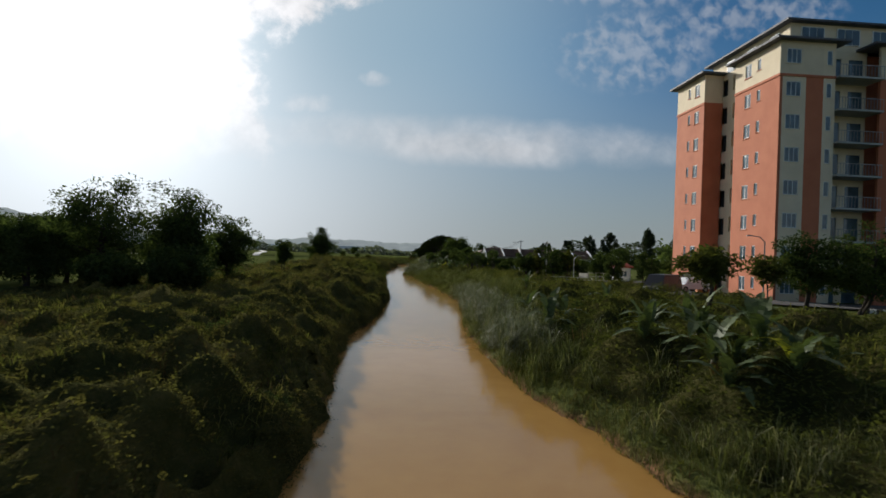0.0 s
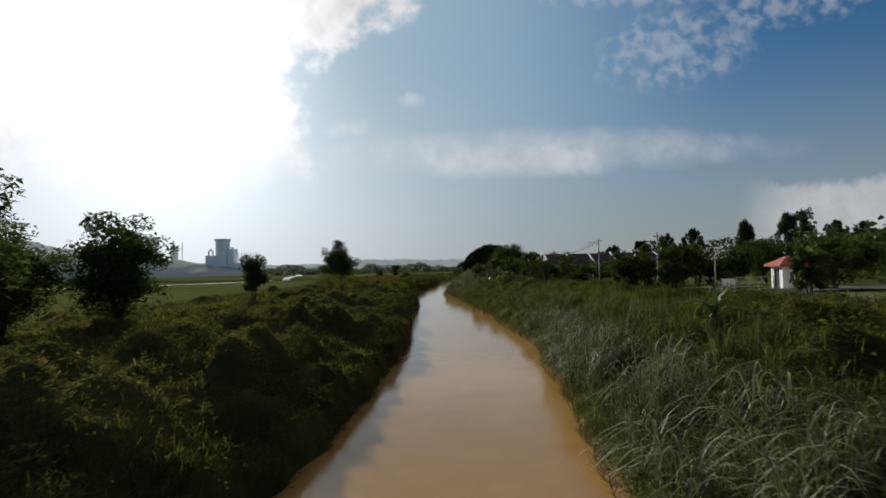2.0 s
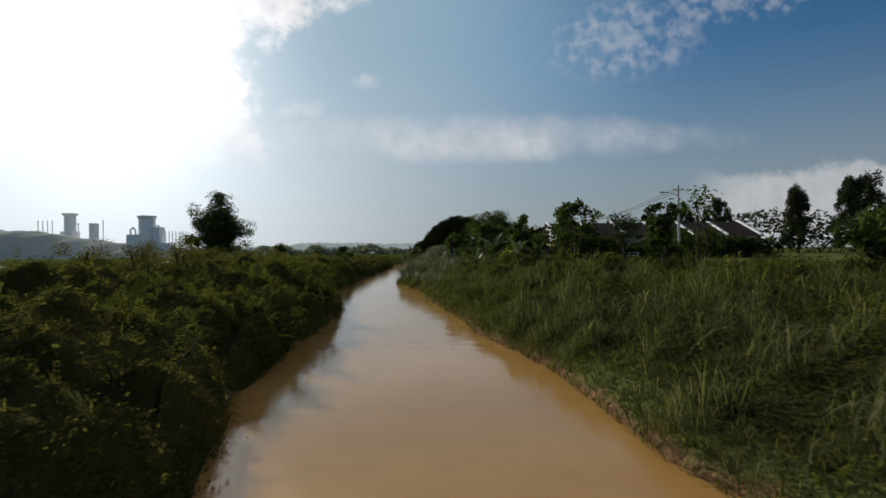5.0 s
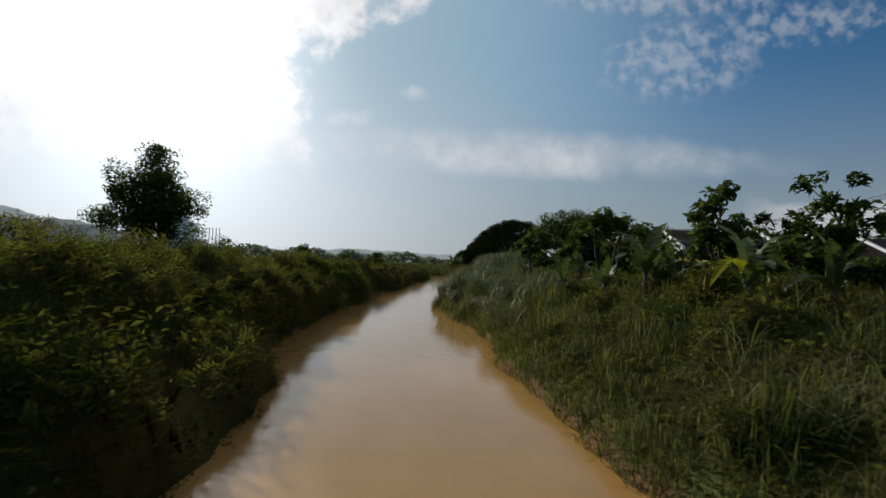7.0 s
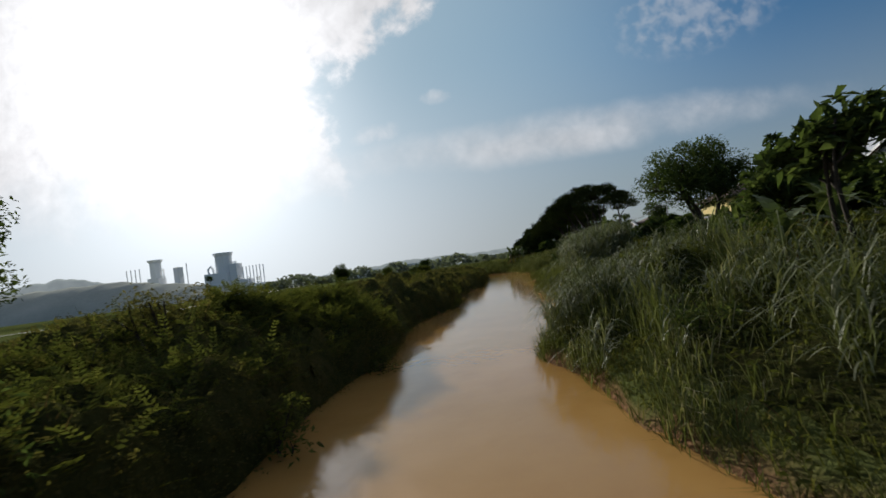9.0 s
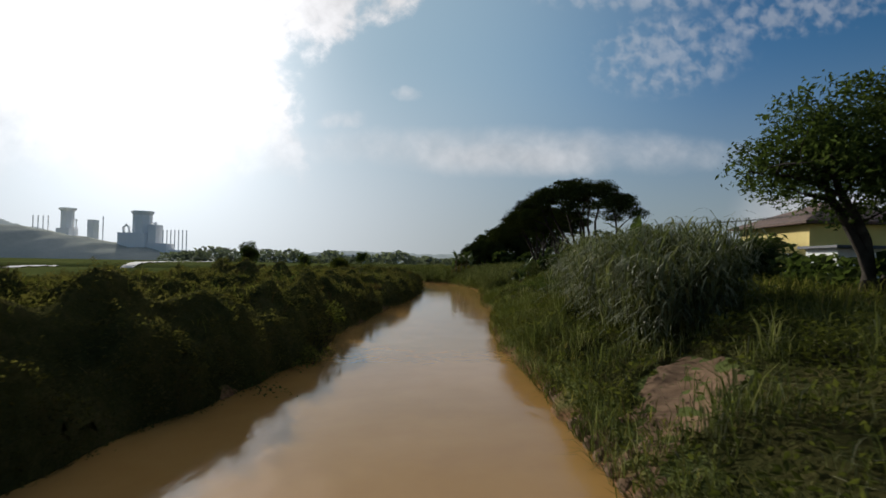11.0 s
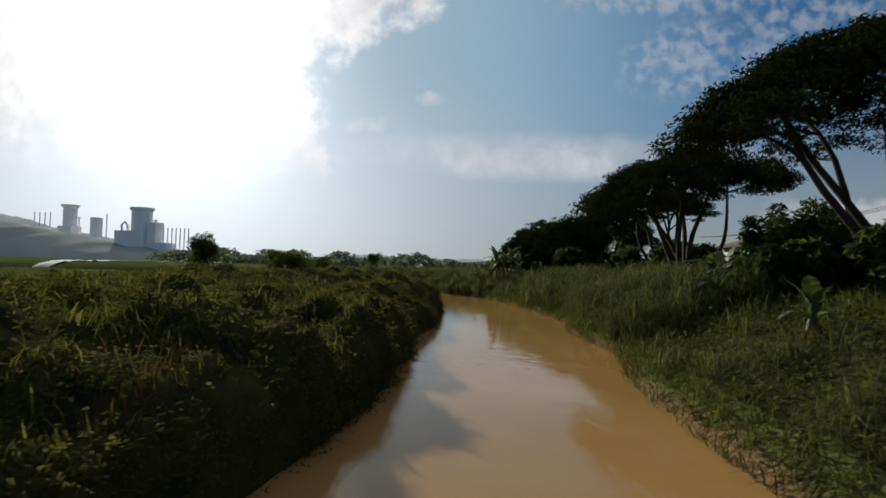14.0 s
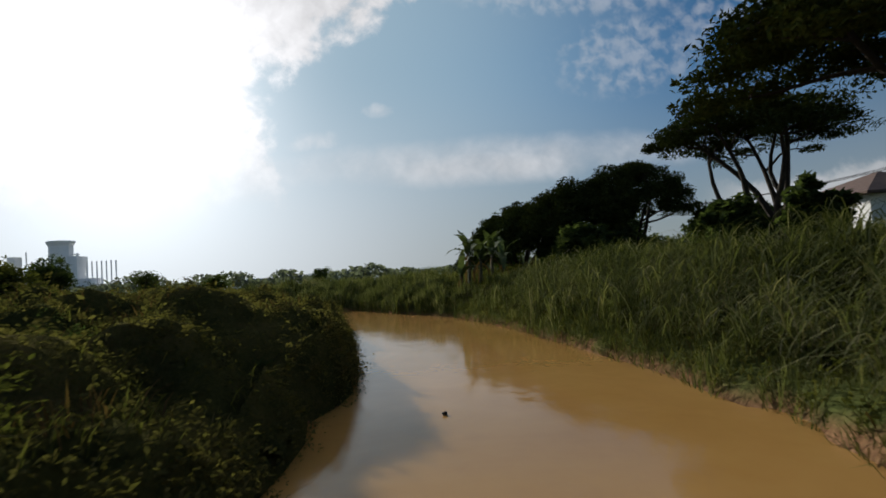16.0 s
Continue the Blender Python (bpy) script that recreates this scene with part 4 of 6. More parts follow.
def broad_tree(name, label, x, y, top, width, low, seed, mat=M_TREE, n=26, per=150, leaf=0.3, stems=2, group="", droop=0.25, clump_share=0.17):
    """A leafy tree: top and lowest leaves by height over the water, width of the crown."""
    r = np.random.default_rng(seed)
    g = float(ground_z(np.array([x]), np.array([y]))[0])
    h, lo = top - g, max(0.2, low - g)
    cz, rz = (h + lo) / 2, (h - lo) / 2
    clump = width * clump_share
    crown = round_crown(r, n, (0, 0, cz), (width / 2 - clump * 0.7, width / 2 - clump * 0.7, rz - clump * 0.5), clump, 0.3)
    st = [((r.uniform(-0.2, 0.2), r.uniform(-0.2, 0.2), 0), (r.uniform(-0.22, 0.22) * width, r.uniform(-0.22, 0.22) * width, cz + rz * 0.35)) for _ in range(stems)]
    return make_tree(name, label, here(x, y), seed, crown, st, mat, per, leaf, max(0.06, width * 0.021), 0.8, 0.5, droop, group)


# the dark grove on the field by the apartment house's far bank
for k, (x, y, top, width, low) in enumerate([(-19.4, 52, 11.3, 6.4, 1.6), (-25.6, 52, 11.6, 7.6, 1.6), (-18.8, 64.4, 9.2, 5.4, 1.9), (-38.0, 64, 9.0, 5.4, 1.8),
                                             (-31.5, 57, 8.8, 6.4, 1.6), (-46.5, 66, 9.4, 6.4, 1.8), (-22.8, 60, 8.6, 6.0, 1.6), (-29.5, 48, 8.0, 5.0, 1.6), (-18.0, 47.5, 5.6, 4.6, 1.5), (-22.5, 46.5, 5.0, 4.6, 1.5), (-34.0, 51, 8.6, 5.6, 1.6), (-21.0, 56, 8.8, 4.6, 1.6), (-41.5, 58, 8.6, 5.2, 1.6)]):
    broad_tree("acacia_tree", "dense dark green acacia tree leafy almost to the ground", x, y, top, width * 1.25, low - 1.3, 100 + k, n=100, per=110, leaf=0.33, stems=3, group="grove on the field", clump_share=0.14)
broad_tree("field_tree", "small round leafy tree on the open field", -16.3, 82.4, 6.75, 3.4, 2.7, 120, n=30, per=260, leaf=0.22)
broad_tree("bank_tree", "tall round dark leafy tree behind the bank", -18.6, 135, 10.5, 8.4, 2.4, 121, n=130, per=190, leaf=0.24, stems=4, clump_share=0.11)
broad_tree("field_tree", "dark bushy tree on the open field", -39.7, 268, 7.9, 5.6, 1.4, 122, n=50, per=200, leaf=0.34)
broad_tree("bank_tree", "airy small-leaved young tree on the creeper bank", -12.4, 222, 4.1, 3.2, 1.5, 127, M_SHRUB, 44, 190, 0.17, 4)
broad_tree("field_tree", "low bushy tree on the open field", -26.1, 261, 5.2, 4.0, 1.5, 123, n=26, per=130, leaf=0.24)
broad_tree("field_tree", "low bushy tree on the open field", -19.5, 261, 4.6, 3.2, 1.8, 124, n=20, per=120, leaf=0.24)
broad_tree("field_tree", "low rounded tree far off on the field", -26, 170, 5.2, 2.0, 1.6, 125, n=14, per=90, leaf=0.24)
broad_tree("field_tree", "dark round tree far across the field", -32, 392, 8.6, 8.0, 2.0, 126, n=30, per=110, leaf=0.5)
for k, (x, y, top) in enumerate([(-10.9, 103.5, 4.9), (-14.0, 106, 5.0), (-13.2, 117, 4.6), (-16.5, 112, 4.8), (-8.5, 108, 4.3), (-9.6, 122, 4.2), (-8.2, 114, 4.1), (-11.0, 128, 4.4), (-9.0, 98.5, 4.4), (-12.5, 97, 4.7), (-8.8, 133, 3.9)]):
    broad_tree("sapling", "thin sapling with feathery sparse leaves above the bank", x, y, top, 3.2, 2.0, 130 + k, M_CREEPER, 24, 90, 0.12, 4, "saplings on the bank")


def umbrella_tree(label, base, crown, edge_z, seed, stems, flat=0.5, n=90, per=170, leaf=0.32, lean=(0, 0), lower=0.35):
    """A rain tree: several stems that fan out under a wide domed crown. crown: centre x, y, top z, radius x, radius y."""
    r = np.random.default_rng(seed)
    g = float(ground_z(np.array([base[0]]), np.array([base[1]]))[0])
    cx, cy, top, rx, ry = crown
    cl = []
    for _ in range(n):
        a, q = r.uniform(0, 2 * np.pi), np.sqrt(r.uniform(0, 1))
        px_, py_ = q * np.cos(a), q * np.sin(a)
        tilt_drop = lean[0] * px_ + lean[1] * py_
        z = top - (top - edge_z) * (q**2.3) + tilt_drop - r.uniform(0.0, 0.9) - (r.random() < lower) * r.uniform(0.3, 1.3) * (1 - q)
        s = r.uniform(0.55, 1.1)
        cl.append(((cx - base[0] + px_ * rx, cy - base[1] + py_ * ry, z - g), (s, s, s * flat)))
    st = []
    for k in range(stems):
        a = 2 * np.pi * (k + 0.3 * r.random()) / stems
        q = r.uniform(0.3, 0.66)
        hx, hy = cx - base[0] + np.cos(a) * q * rx, cy - base[1] + np.sin(a) * q * ry
        st.append(((0.22 * np.cos(a), 0.22 * np.sin(a), 0), (hx, hy, top - (top - edge_z) * q**2.3 - g - 1.2 + r.uniform(-0.4, 0.3))))
    return make_tree("rain_tree", label, here(*base), seed, cl, st, M_RAIN, per, leaf, 0.2, 0.95, 0.5, 0.2, "rain trees on the bank", 0.42, 0.055)


umbrella_tree("wide umbrella-crowned rain tree with many bare dark stems", (15.6, 200.0), (13.7, 200.0, 11.5, 6.3, 5.6), 8.4, 201, 8, lean=(0.5, 0), n=270, per=230, leaf=0.19, flat=0.42)
umbrella_tree("wide dark rain tree with layered crown and open limbs", (13.4, 215.0), (12.9, 215.0, 10.3, 5.9, 5.4), 7.8, 202, 6, lean=(0.9, 0), n=270, flat=0.36, per=230, leaf=0.19)
umbrella_tree("low spreading rain tree with thin limbs", (18.3, 231), (17.0, 231, 10.3, 4.6, 4.2), 8.6, 203, 7, n=150, flat=0.28, per=190, leaf=0.2)
umbrella_tree("low dark rain tree beyond the banana plants", (9.3, 252), (8.6, 252, 7.6, 4.6, 4.5), 4.6, 207, 5, n=170, per=210, leaf=0.26, lean=(1.0, 0))
umbrella_tree("dark rain tree over the thicket at the bend", (13.4, 249), (12.8, 249, 9.4, 4.8, 4.2), 5.8, 208, 5, n=170, per=210, leaf=0.26, lean=(0.8, 0))
umbrella_tree("dense low rain tree further along the bank", (17.5, 250), (17.6, 250, 10.7, 5.6, 5.5), 6.6, 204, 5, n=190, per=210, leaf=0.25, lean=(0.5, 0))
umbrella_tree("broad dark rain tree beyond the bend", (14.5, 282), (15.0, 282, 11.8, 7.0, 6.0), 6.6, 205, 4, n=80)
broad_tree("bank_tree", "leafy spreading tree beside the yellow house", 16.2, 165.0, 10.5, 10.8, 4.6, 206, M_TREE, 120, 190, 0.24, 3, clump_share=0.1)
for k, (x, y, top, width, low) in enumerate([(13, 300, 13.4, 8, 3.0), (19, 302, 15.2, 9, 3.0), (25, 296, 13.5, 9, 3.0), (19.5, 178.5, 5.4, 4.6, 2.2), (16.5, 141, 5.6, 4.6, 2.2), (13.2, 145.5, 7.3, 4.8, 2.2), (19.0, 146, 6.0, 5.0, 2.2), (18.6, 151, 6.4, 5.0, 2.2), (28.5, 256, 7.6, 6.5, 2.4), (22.5, 140.5, 4.8, 4.6, 2.2), (24.5, 134, 5.0, 5.0, 2.2), (18, 154, 6.0, 5.0, 2.2), (30, 284, 13, 9, 3.0), (25.0, 239.5, 6.5, 4.0, 2.4), (32, 232, 10.2, 6.5, 3.0), (21.8, 221, 8.6, 5, 2.6), (19.0, 210, 6.2, 4.0, 2.4), (24.5, 249, 7.0, 5.5, 2.4), (20.5, 254.5, 5.4, 5.5, 2.0), (29.5, 253, 7.0, 5.5, 2.4), (24, 226, 8.4, 5.0, 2.6),
                                             (21.5, 238, 6.2, 3.4, 2.6), (12, 243, 5.6, 4.5, 2.2), (9, 262, 6.4, 5.0, 2.4), (17, 192, 5.0, 4.0, 2.3), (19, 206, 5.0, 4.4, 2.3), (22, 207.5, 4.9, 4.2, 2.3), (25.2, 208, 4.6, 4.0, 2.3), (16.5, 205, 4.6, 3.6, 2.3), (14.5, 184, 4.6, 3.8, 2.2), (17.5, 187, 5.2, 4.5, 2.3), (21.5, 197, 6.0, 5.0, 2.3), (25.5, 203, 6.3, 5.0, 2.3), (22.8, 201, 6.2, 4.6, 2.3), (11.5, 248, 6.0, 4.6, 2.2), (15.6, 246.5, 6.4, 5.0, 2.2), (16.5, 226, 5.8, 2.9, 2.2), (13.3, 226.5, 5.2, 3.0, 2.2), (12.0, 201, 4.4, 3.2, 2.0), (13.4, 198.5, 5.0, 3.0, 2.0), (14.8, 204, 6.0, 3.6, 2.2), (13.0, 195, 4.2, 3.0, 2.0), (15.2, 196.5, 4.8, 3.4, 2.0), (11.2, 204.5, 4.0, 2.8, 2.0), (16.5, 201, 5.6, 3.6, 2.2), (19.5, 194, 5.2, 4.2, 2.3)]):
    broad_tree("bank_tree", "dark leafy tree in the thicket behind the bank", x, y, top, width, low, 230 + k, n=44, per=84, leaf=0.46, stems=2, group="thicket trees", clump_share=0.14)
# broad-leaved young trees by the banana plot
for k, (x, y, top, width, low) in enumerate([(10.9, 116.6, 6.9, 3.4, 3.2), (14.0, 115.3, 7.4, 4.2, 3.0), (12.4, 107.2, 7.1, 4.0, 3.2), (9.8, 126, 6.5, 4.6, 4.6), (6.8, 131, 5.6, 3.4, 3.8), (13.5, 131, 6.2, 4.4, 4.0), (17.5, 122, 5.6, 4.2, 3.0), (15.6, 136, 6.8, 4.6, 2.6), (15.2, 139.8, 7.2, 5.0, 2.6),
                                             (16.5, 104, 6.6, 3.0, 3.6), (19.5, 110, 4.2, 3.0, 2.4), (22.5, 118, 5.4, 4.6, 2.8), (18.2, 128, 6.2, 4.4, 2.8), (26.5, 124, 6.0, 5.0, 2.6), (31, 126, 6.2, 5.4, 2.6), (21.8, 128.5, 5.6, 3.6, 2.6)]):
    broad_tree("young_tree", "young tree with clustered large dark leaves", x, y, top, width, low, 260 + k, M_TREE, 26, 40, 0.38, 3, "young trees by the banana plot", 0.45, 0.115)
broad_tree("sparse_tree", "thin tree nearly bare with a few dark leaf clusters", 15.6, 97.5, 6.9, 3.0, 4.4, 280, M_TREE, 20, 9, 0.3, 3)
broad_tree("sparse_tree", "slender tree with thin pale green leaves", 13.5, 102, 6.0, 2.3, 3.6, 281, M_NEEDLE, 22, 60, 0.16, 2)

# street trees and dark trees in front of the apartment house
broad_tree("street_tree", "broad-leaved street tree with open layered branches", 16.9, 31, 6.9, 4.3, 4.1, 300, M_SHRUB, 30, 85, 0.34, 2, "street trees")
broad_tree("street_tree", "small round street tree with thin trunk", 23.1, 34.9, 6.4, 3.2, 4.1, 301, M_SHRUB, 22, 70, 0.3, 1, "street trees")
for k, (x, y, top, width) in enumerate([(28.2, 38.0, 8.0, 5.6), (31.6, 37.6, 8.8, 6.2), (35.2, 38.4, 8.4, 6.0), (39, 40, 8.6, 6.0)]):
    broad_tree("street_tree", "dark layered street tree in the shade of the building", x, y, top, width, 2.9, 310 + k, M_TREE, 60, 110, 0.3, 2, "street trees", clump_share=0.13)
for k, (x, y, top, width, low) in enumerate([(24, 87, 5.6, 4.0, 2.6), (33, 93, 7.0, 6.0, 2.6), (38, 96, 8.0, 7.0, 2.6), (29, 100, 6.4, 5.0, 2.4), (45, 92, 7.5, 6.0, 2.4), (36.5, 82.5, 6.4, 3.6, 3.0), (20.5, 92, 5.2, 4.2, 2.5), (48, 78, 7.0, 5.5, 2.5)]):
    broad_tree("roadside_tree", "dark green roadside tree near the guardhouse", x, y, top, width, low, 320 + k, M_TREE, 32, 190, 0.36, 2, "roadside trees")

for k, (x, y, top, width, mat) in enumerate([(17.8, 83, 6.3, 4.0, M_TREE), (19.9, 84, 7.0, 4.2, M_SHRUB), (22.2, 82.6, 7.6, 4.4, M_TREE), (24.5, 83.4, 7.2, 4.2, M_SHRUB), (26.2, 84, 5.6, 3.4, M_TREE), (25.8, 68.6, 6.3, 3.2, M_TREE), (33.6, 77.6, 7.0, 3.6, M_TREE)]):
    broad_tree("roadside_tree", "bushy young roadside tree in a close group", x, y, top, width, 2.6, 370 + k, mat, 40, 80, 0.3, 3, "roadside trees", 0.3, 0.12)


def casuarina(x, y, top, width, seed):
    r = np.random.default_rng(seed)
    g = float(ground_z(np.array([x]), np.array([y]))[0])
    h = top - g
    cl = []
    for _ in range(80):
        t = r.uniform(0.12, 1.0)
        a, q = r.uniform(0, 2 * np.pi), width / 2 * (1.1 - t) ** 0.5 * r.uniform(0.15, 1.0)
        s = h * 0.055 * r.uniform(0.7, 1.3)
        cl.append(((np.cos(a) * q, np.sin(a) * q, h * t), (s * 0.8, s * 0.8, s * 1.5)))
    return make_tree("casuarina_tree", "tall grey-green feathery casuarina tree", here(x, y), seed, cl, [((0, 0, 0), (0, 0, h * 0.95))], M_NEEDLE, 70, 0.85, 0.2, 0.6, 0.4, -0.1, "row of casuarinas", 0.2)


for k, (x, y, top, width) in enumerate([(88, 176, 16.4, 9), (93, 178, 17.4, 9), (99.5, 176, 14.4, 8), (78, 178, 15.0, 6), (113, 176, 12.8, 8), (72, 196, 14.5, 9), (66, 200, 13.0, 8.5), (108, 178, 14.0, 7), (126, 186, 13.5, 8), (136, 188, 14.5, 8), (60, 205, 11.5, 8), (53, 210, 10.5, 8)]):
    casuarina(x, y, top, width, 340 + k)


# ---- banana plants ----
def banana_leaf(rng, length, width, arch):
    """One long leaf along +x that rises and arches over: a rib and the flaps into which its blade has torn."""
    n = 12
    t = np.linspace(0, 1, n)
    x = length * t * (1 - 0.22 * arch * t)
    z = length * (0.75 * t - (0.55 + 0.75 * arch) * t * t)
    wd = width * np.sin(np.pi * np.minimum(1.0, 0.1 + t * 0.92)) ** 0.6
    wd[0] *= 0.12
    V, F = [], []
    for i in range(n - 1):
        for side in (-1, 1):
            cut, sag, slip = rng.uniform(0.86, 1.0), rng.uniform(-0.02, 0.2), rng.uniform(0.0, 0.22) * (x[i + 1] - x[i])
            k = len(V)
            V += [(x[i], 0, z[i]), (x[i + 1], 0, z[i + 1])]
            V += [(x[i + 1] + slip, side * wd[i + 1] * 0.5 * cut, z[i + 1] + wd[i + 1] * (0.14 - sag)), (x[i] + slip * 1.6, side * wd[i] * 0.5 * cut, z[i] + wd[i] * (0.14 - sag))]
            F.append((k, k + 1, k + 2, k + 3))
    return np.array(V), np.array(F)


def banana(x, y, height, seed, label, count=9, yellow=False):
    """A banana plant; height: to the top of its arching leaves."""
    r = np.random.default_rng(seed)
    ob = thing("banana_plant", label, "banana plant", here(x, y, r.uniform(0, 360)), "banana plants on the bank")
    reach = min(2.1, max(1.1, height * 0.7))
    stem_h = max(0.35, height - reach * 0.88)
    V, F = tubes([(bent(r, (0, 0, -0.1), (0.08, 0.05, stem_h), 6, 0.02), np.linspace(0.14, 0.08, 6)), (bent(r, (0, 0, stem_h), (0.1, 0.05, stem_h + 0.3), 3, 0), (0.08, 0.05, 0.03))], 8)
    part("stem", mesh_from("stem", V, F, M_STEM, True), None, ob)
    for k in range(count):
        V, F = banana_leaf(r, reach * (0.55 if k == count - 1 else r.uniform(0.8, 1.15)), 0.28 if k >= count - 3 else max(0.36, 0.27 * reach) * r.uniform(0.8, 1.2), r.uniform(0.0, 0.25) if k in (0, 2, 3) else r.uniform(0.2, 0.9))
        old = yellow and k == 1
        hang = k >= count - 3
        leaf_ob = part("leaf", mesh_from("leaf", V, F, M_YELLOW_LEAF if old else (M_DRY if hang else M_BANANA), True), None, ob, "yellowed broad leaf" if old else ("brown withered hanging leaf" if hang else ""))
        steep = -r.uniform(80, 105) if hang else (r.uniform(55, 78) if k in (0, 2, 3) else r.uniform(15, 62))
        leaf_ob.matrix_basis = pose(0.08, 0.05, stem_h + r.uniform(-0.15, 0.15) - 0.1 * hang, 0, -steep * 0.75, k * 137.5 + r.uniform(-20, 20))
    return ob


BANANAS = [(9.6, 16.8, 2.6, 0), (10.1, 16.9, 2.0, 0), (11.8, 16.4, 1.9, 1), (10.2, 22.7, 1.9, 0), (12.3, 15.4, 1.8, 0), (10.6, 14.8, 2.3, 1), (11.6, 17.8, 2.7, 0), (13.2, 20.5, 2.5, 0), (8.9, 20.4, 2.2, 0), (7.5, 28.2, 2.6, 0), (8.6, 29.6, 2.3, 0), (13.2, 36, 1.9, 0), (12.5, 24.5, 2.1, 0), (7.9, 35, 2.0, 0), (9.2, 15.2, 2.2, 0), (11.0, 20.6, 2.5, 0), (10.4, 23.5, 2.3, 0),
           (11.2, 51, 2.0, 0), (8.6, 117, 3.0, 0), (7.4, 118.5, 2.0, 0), (6.6, 122.5, 1.9, 0), (9.4, 111.6, 2.8, 1), (10.6, 110.0, 2.2, 0), (11.6, 107.5, 2.4, 1), (10.4, 121.5, 2.0, 0), (8.9, 128.5, 2.2, 0), (13.0, 126, 2.6, 0), (6.4, 133, 2.0, 0), (9.5, 136.5, 2.4, 0), (11.5, 140, 2.6, 0),
           (10.2, 173, 3.4, 0), (8.8, 200.2, 2.0, 0), (7.6, 193.0, 1.6, 0), (12.5, 190.5, 2.3, 0), (14.5, 192.5, 2.5, 0), (16.5, 194, 2.3, 0), (9.6, 201.5, 2.2, 0), (3.9, 243, 4.2, 0), (5.6, 244.5, 3.8, 0), (4.7, 243.8, 3.6, 0), (3.2, 242.4, 2.8, 0), (6.6, 245.5, 3.2, 0), (16.0, 206, 2.6, 0), (14.5, 150, 2.4, 0)]
for k, (x, y, h, yel) in enumerate(BANANAS):
    banana(x, y, h, 400 + k, "green banana plant with broad torn arching leaves" if not yel else "banana plant with one yellowed leaf among green", 10, bool(yel))


# ---- shrubs ----
def shrub(seed, mat, label):
    r = np.random.default_rng(seed)
    ob = thing("shrub", label, "shrub", None, "shrubs on the banks")
    cl = round_crown(r, 16, (0, 0, 0.55), (0.75, 0.75, 0.5), 0.32, 0.4)
    V, F = tubes([(bent(r, (r.uniform(-0.1, 0.1), r.uniform(-0.1, 0.1), -0.15), c, 5, 0.06), np.linspace(0.02, 0.006, 5)) for c, _ in cl[:12]], 4)
    part("woody_base", mesh_from("woody_base", V, F, M_BARK, True), None, ob)
    part("crown", crown_leaves(r, cl, 44, 0.1, mat, 0.1), None, ob)
    return ob


def thorn_shrub(seed, label):
    """A loose shrub of arching stems with feathery sprays."""
    r = np.random.default_rng(seed)
    ob = thing("thorn_shrub", label, "shrub", None, "thorn shrubs on the banks")
    stems_, P, N = [], [], []
    for _ in range(8):
        a, q = r.uniform(0, 2 * np.pi), r.uniform(0.25, 0.95)
        p = bent(r, (0, 0, -0.15), (np.cos(a) * q, np.sin(a) * q, r.uniform(0.8, 1.5)), 7, 0.06, 0.12)
        stems_.append((p, np.linspace(0.018, 0.005, 7)))
        for t in r.uniform(1.8, 6, 8):
            i = min(int(t), 5)
            P.append(p[i] + (p[i + 1] - p[i]) * (t - i))
            N.append((np.cos(a) * 0.5, np.sin(a) * 0.5, 0.1))
    V, F = tubes(stems_, 4)
    part("woody_base", mesh_from("woody_base", V, F, M_BARK, True), None, ob)
    V, F = sprays(r, np.array(P), np.array(N), 0.4, 0.085, 5)
    part("crown", mesh_from("crown", V, F, M_SHRUB), None, ob)
    return ob


kinds = [shrub(500 + k, m, l) for k, (m, l) in enumerate([(M_SHRUB, "leafy green shrub on the river bank"), (M_CREEPER, "rounded weedy shrub on the river bank"), (M_SHRUB, "bright green bush over the bank"), (M_TREE, "dark green bush over the bank")])]
kinds += [thorn_shrub(510, "feathery thorn shrub with arching stems"), thorn_shrub(511, "loose green thorn shrub above the creeper")]
place = np.random.default_rng(9)
put = 0
first = set()
while put < 120:
    left = put >= 30 or place.random() < 0.5
    y = place.uniform(10, 255) if put < 30 else (place.uniform(58, 142) if put < 75 else place.uniform(12, 60) if put < 92 else place.uniform(142, 200) if put < 108 else place.uniform(203, 228))
    x = place.uniform(-17, -1) if left and put < 30 else place.uniform(-11, -2.4) if left else place.uniform(5, 22)
    d = float(sample(G_D, np.array([x]), np.array([y]))[0])
    if d < 0.5 or (not left and (d < 1.4 or earth_gap(np.array([x]), np.array([y]))[0] < 0.9)):
        continue
    if (float(sample(G_RIGHT.astype(float), np.array([x]), np.array([y]))[0]) > 0.5) == left:
        continue
    k = int(place.integers(4, 6)) if left and put < 108 and place.random() < 0.65 else int(place.integers(0, 4))
    s = place.uniform(0.6, 1.35) * 0.9 if put < 30 else place.uniform(0.7, 1.15) if put < 75 else place.uniform(0.7, 1.2) if put < 108 else place.uniform(0.6, 0.85)
    z = float(sample(G_GROUND + G_H * 0.55, np.array([x]), np.array([y]))[0]) - 0.1
    m = pose(x, y, z, 0, 0, place.uniform(0, 360))
    if k in first:
        ob = copy_thing(kinds[k], m)
    else:
        first.add(k)
        ob = kinds[k]
        ob.matrix_basis = m
    ob.scale = (s, s, s * place.uniform(0.8, 1.2))
    put += 1

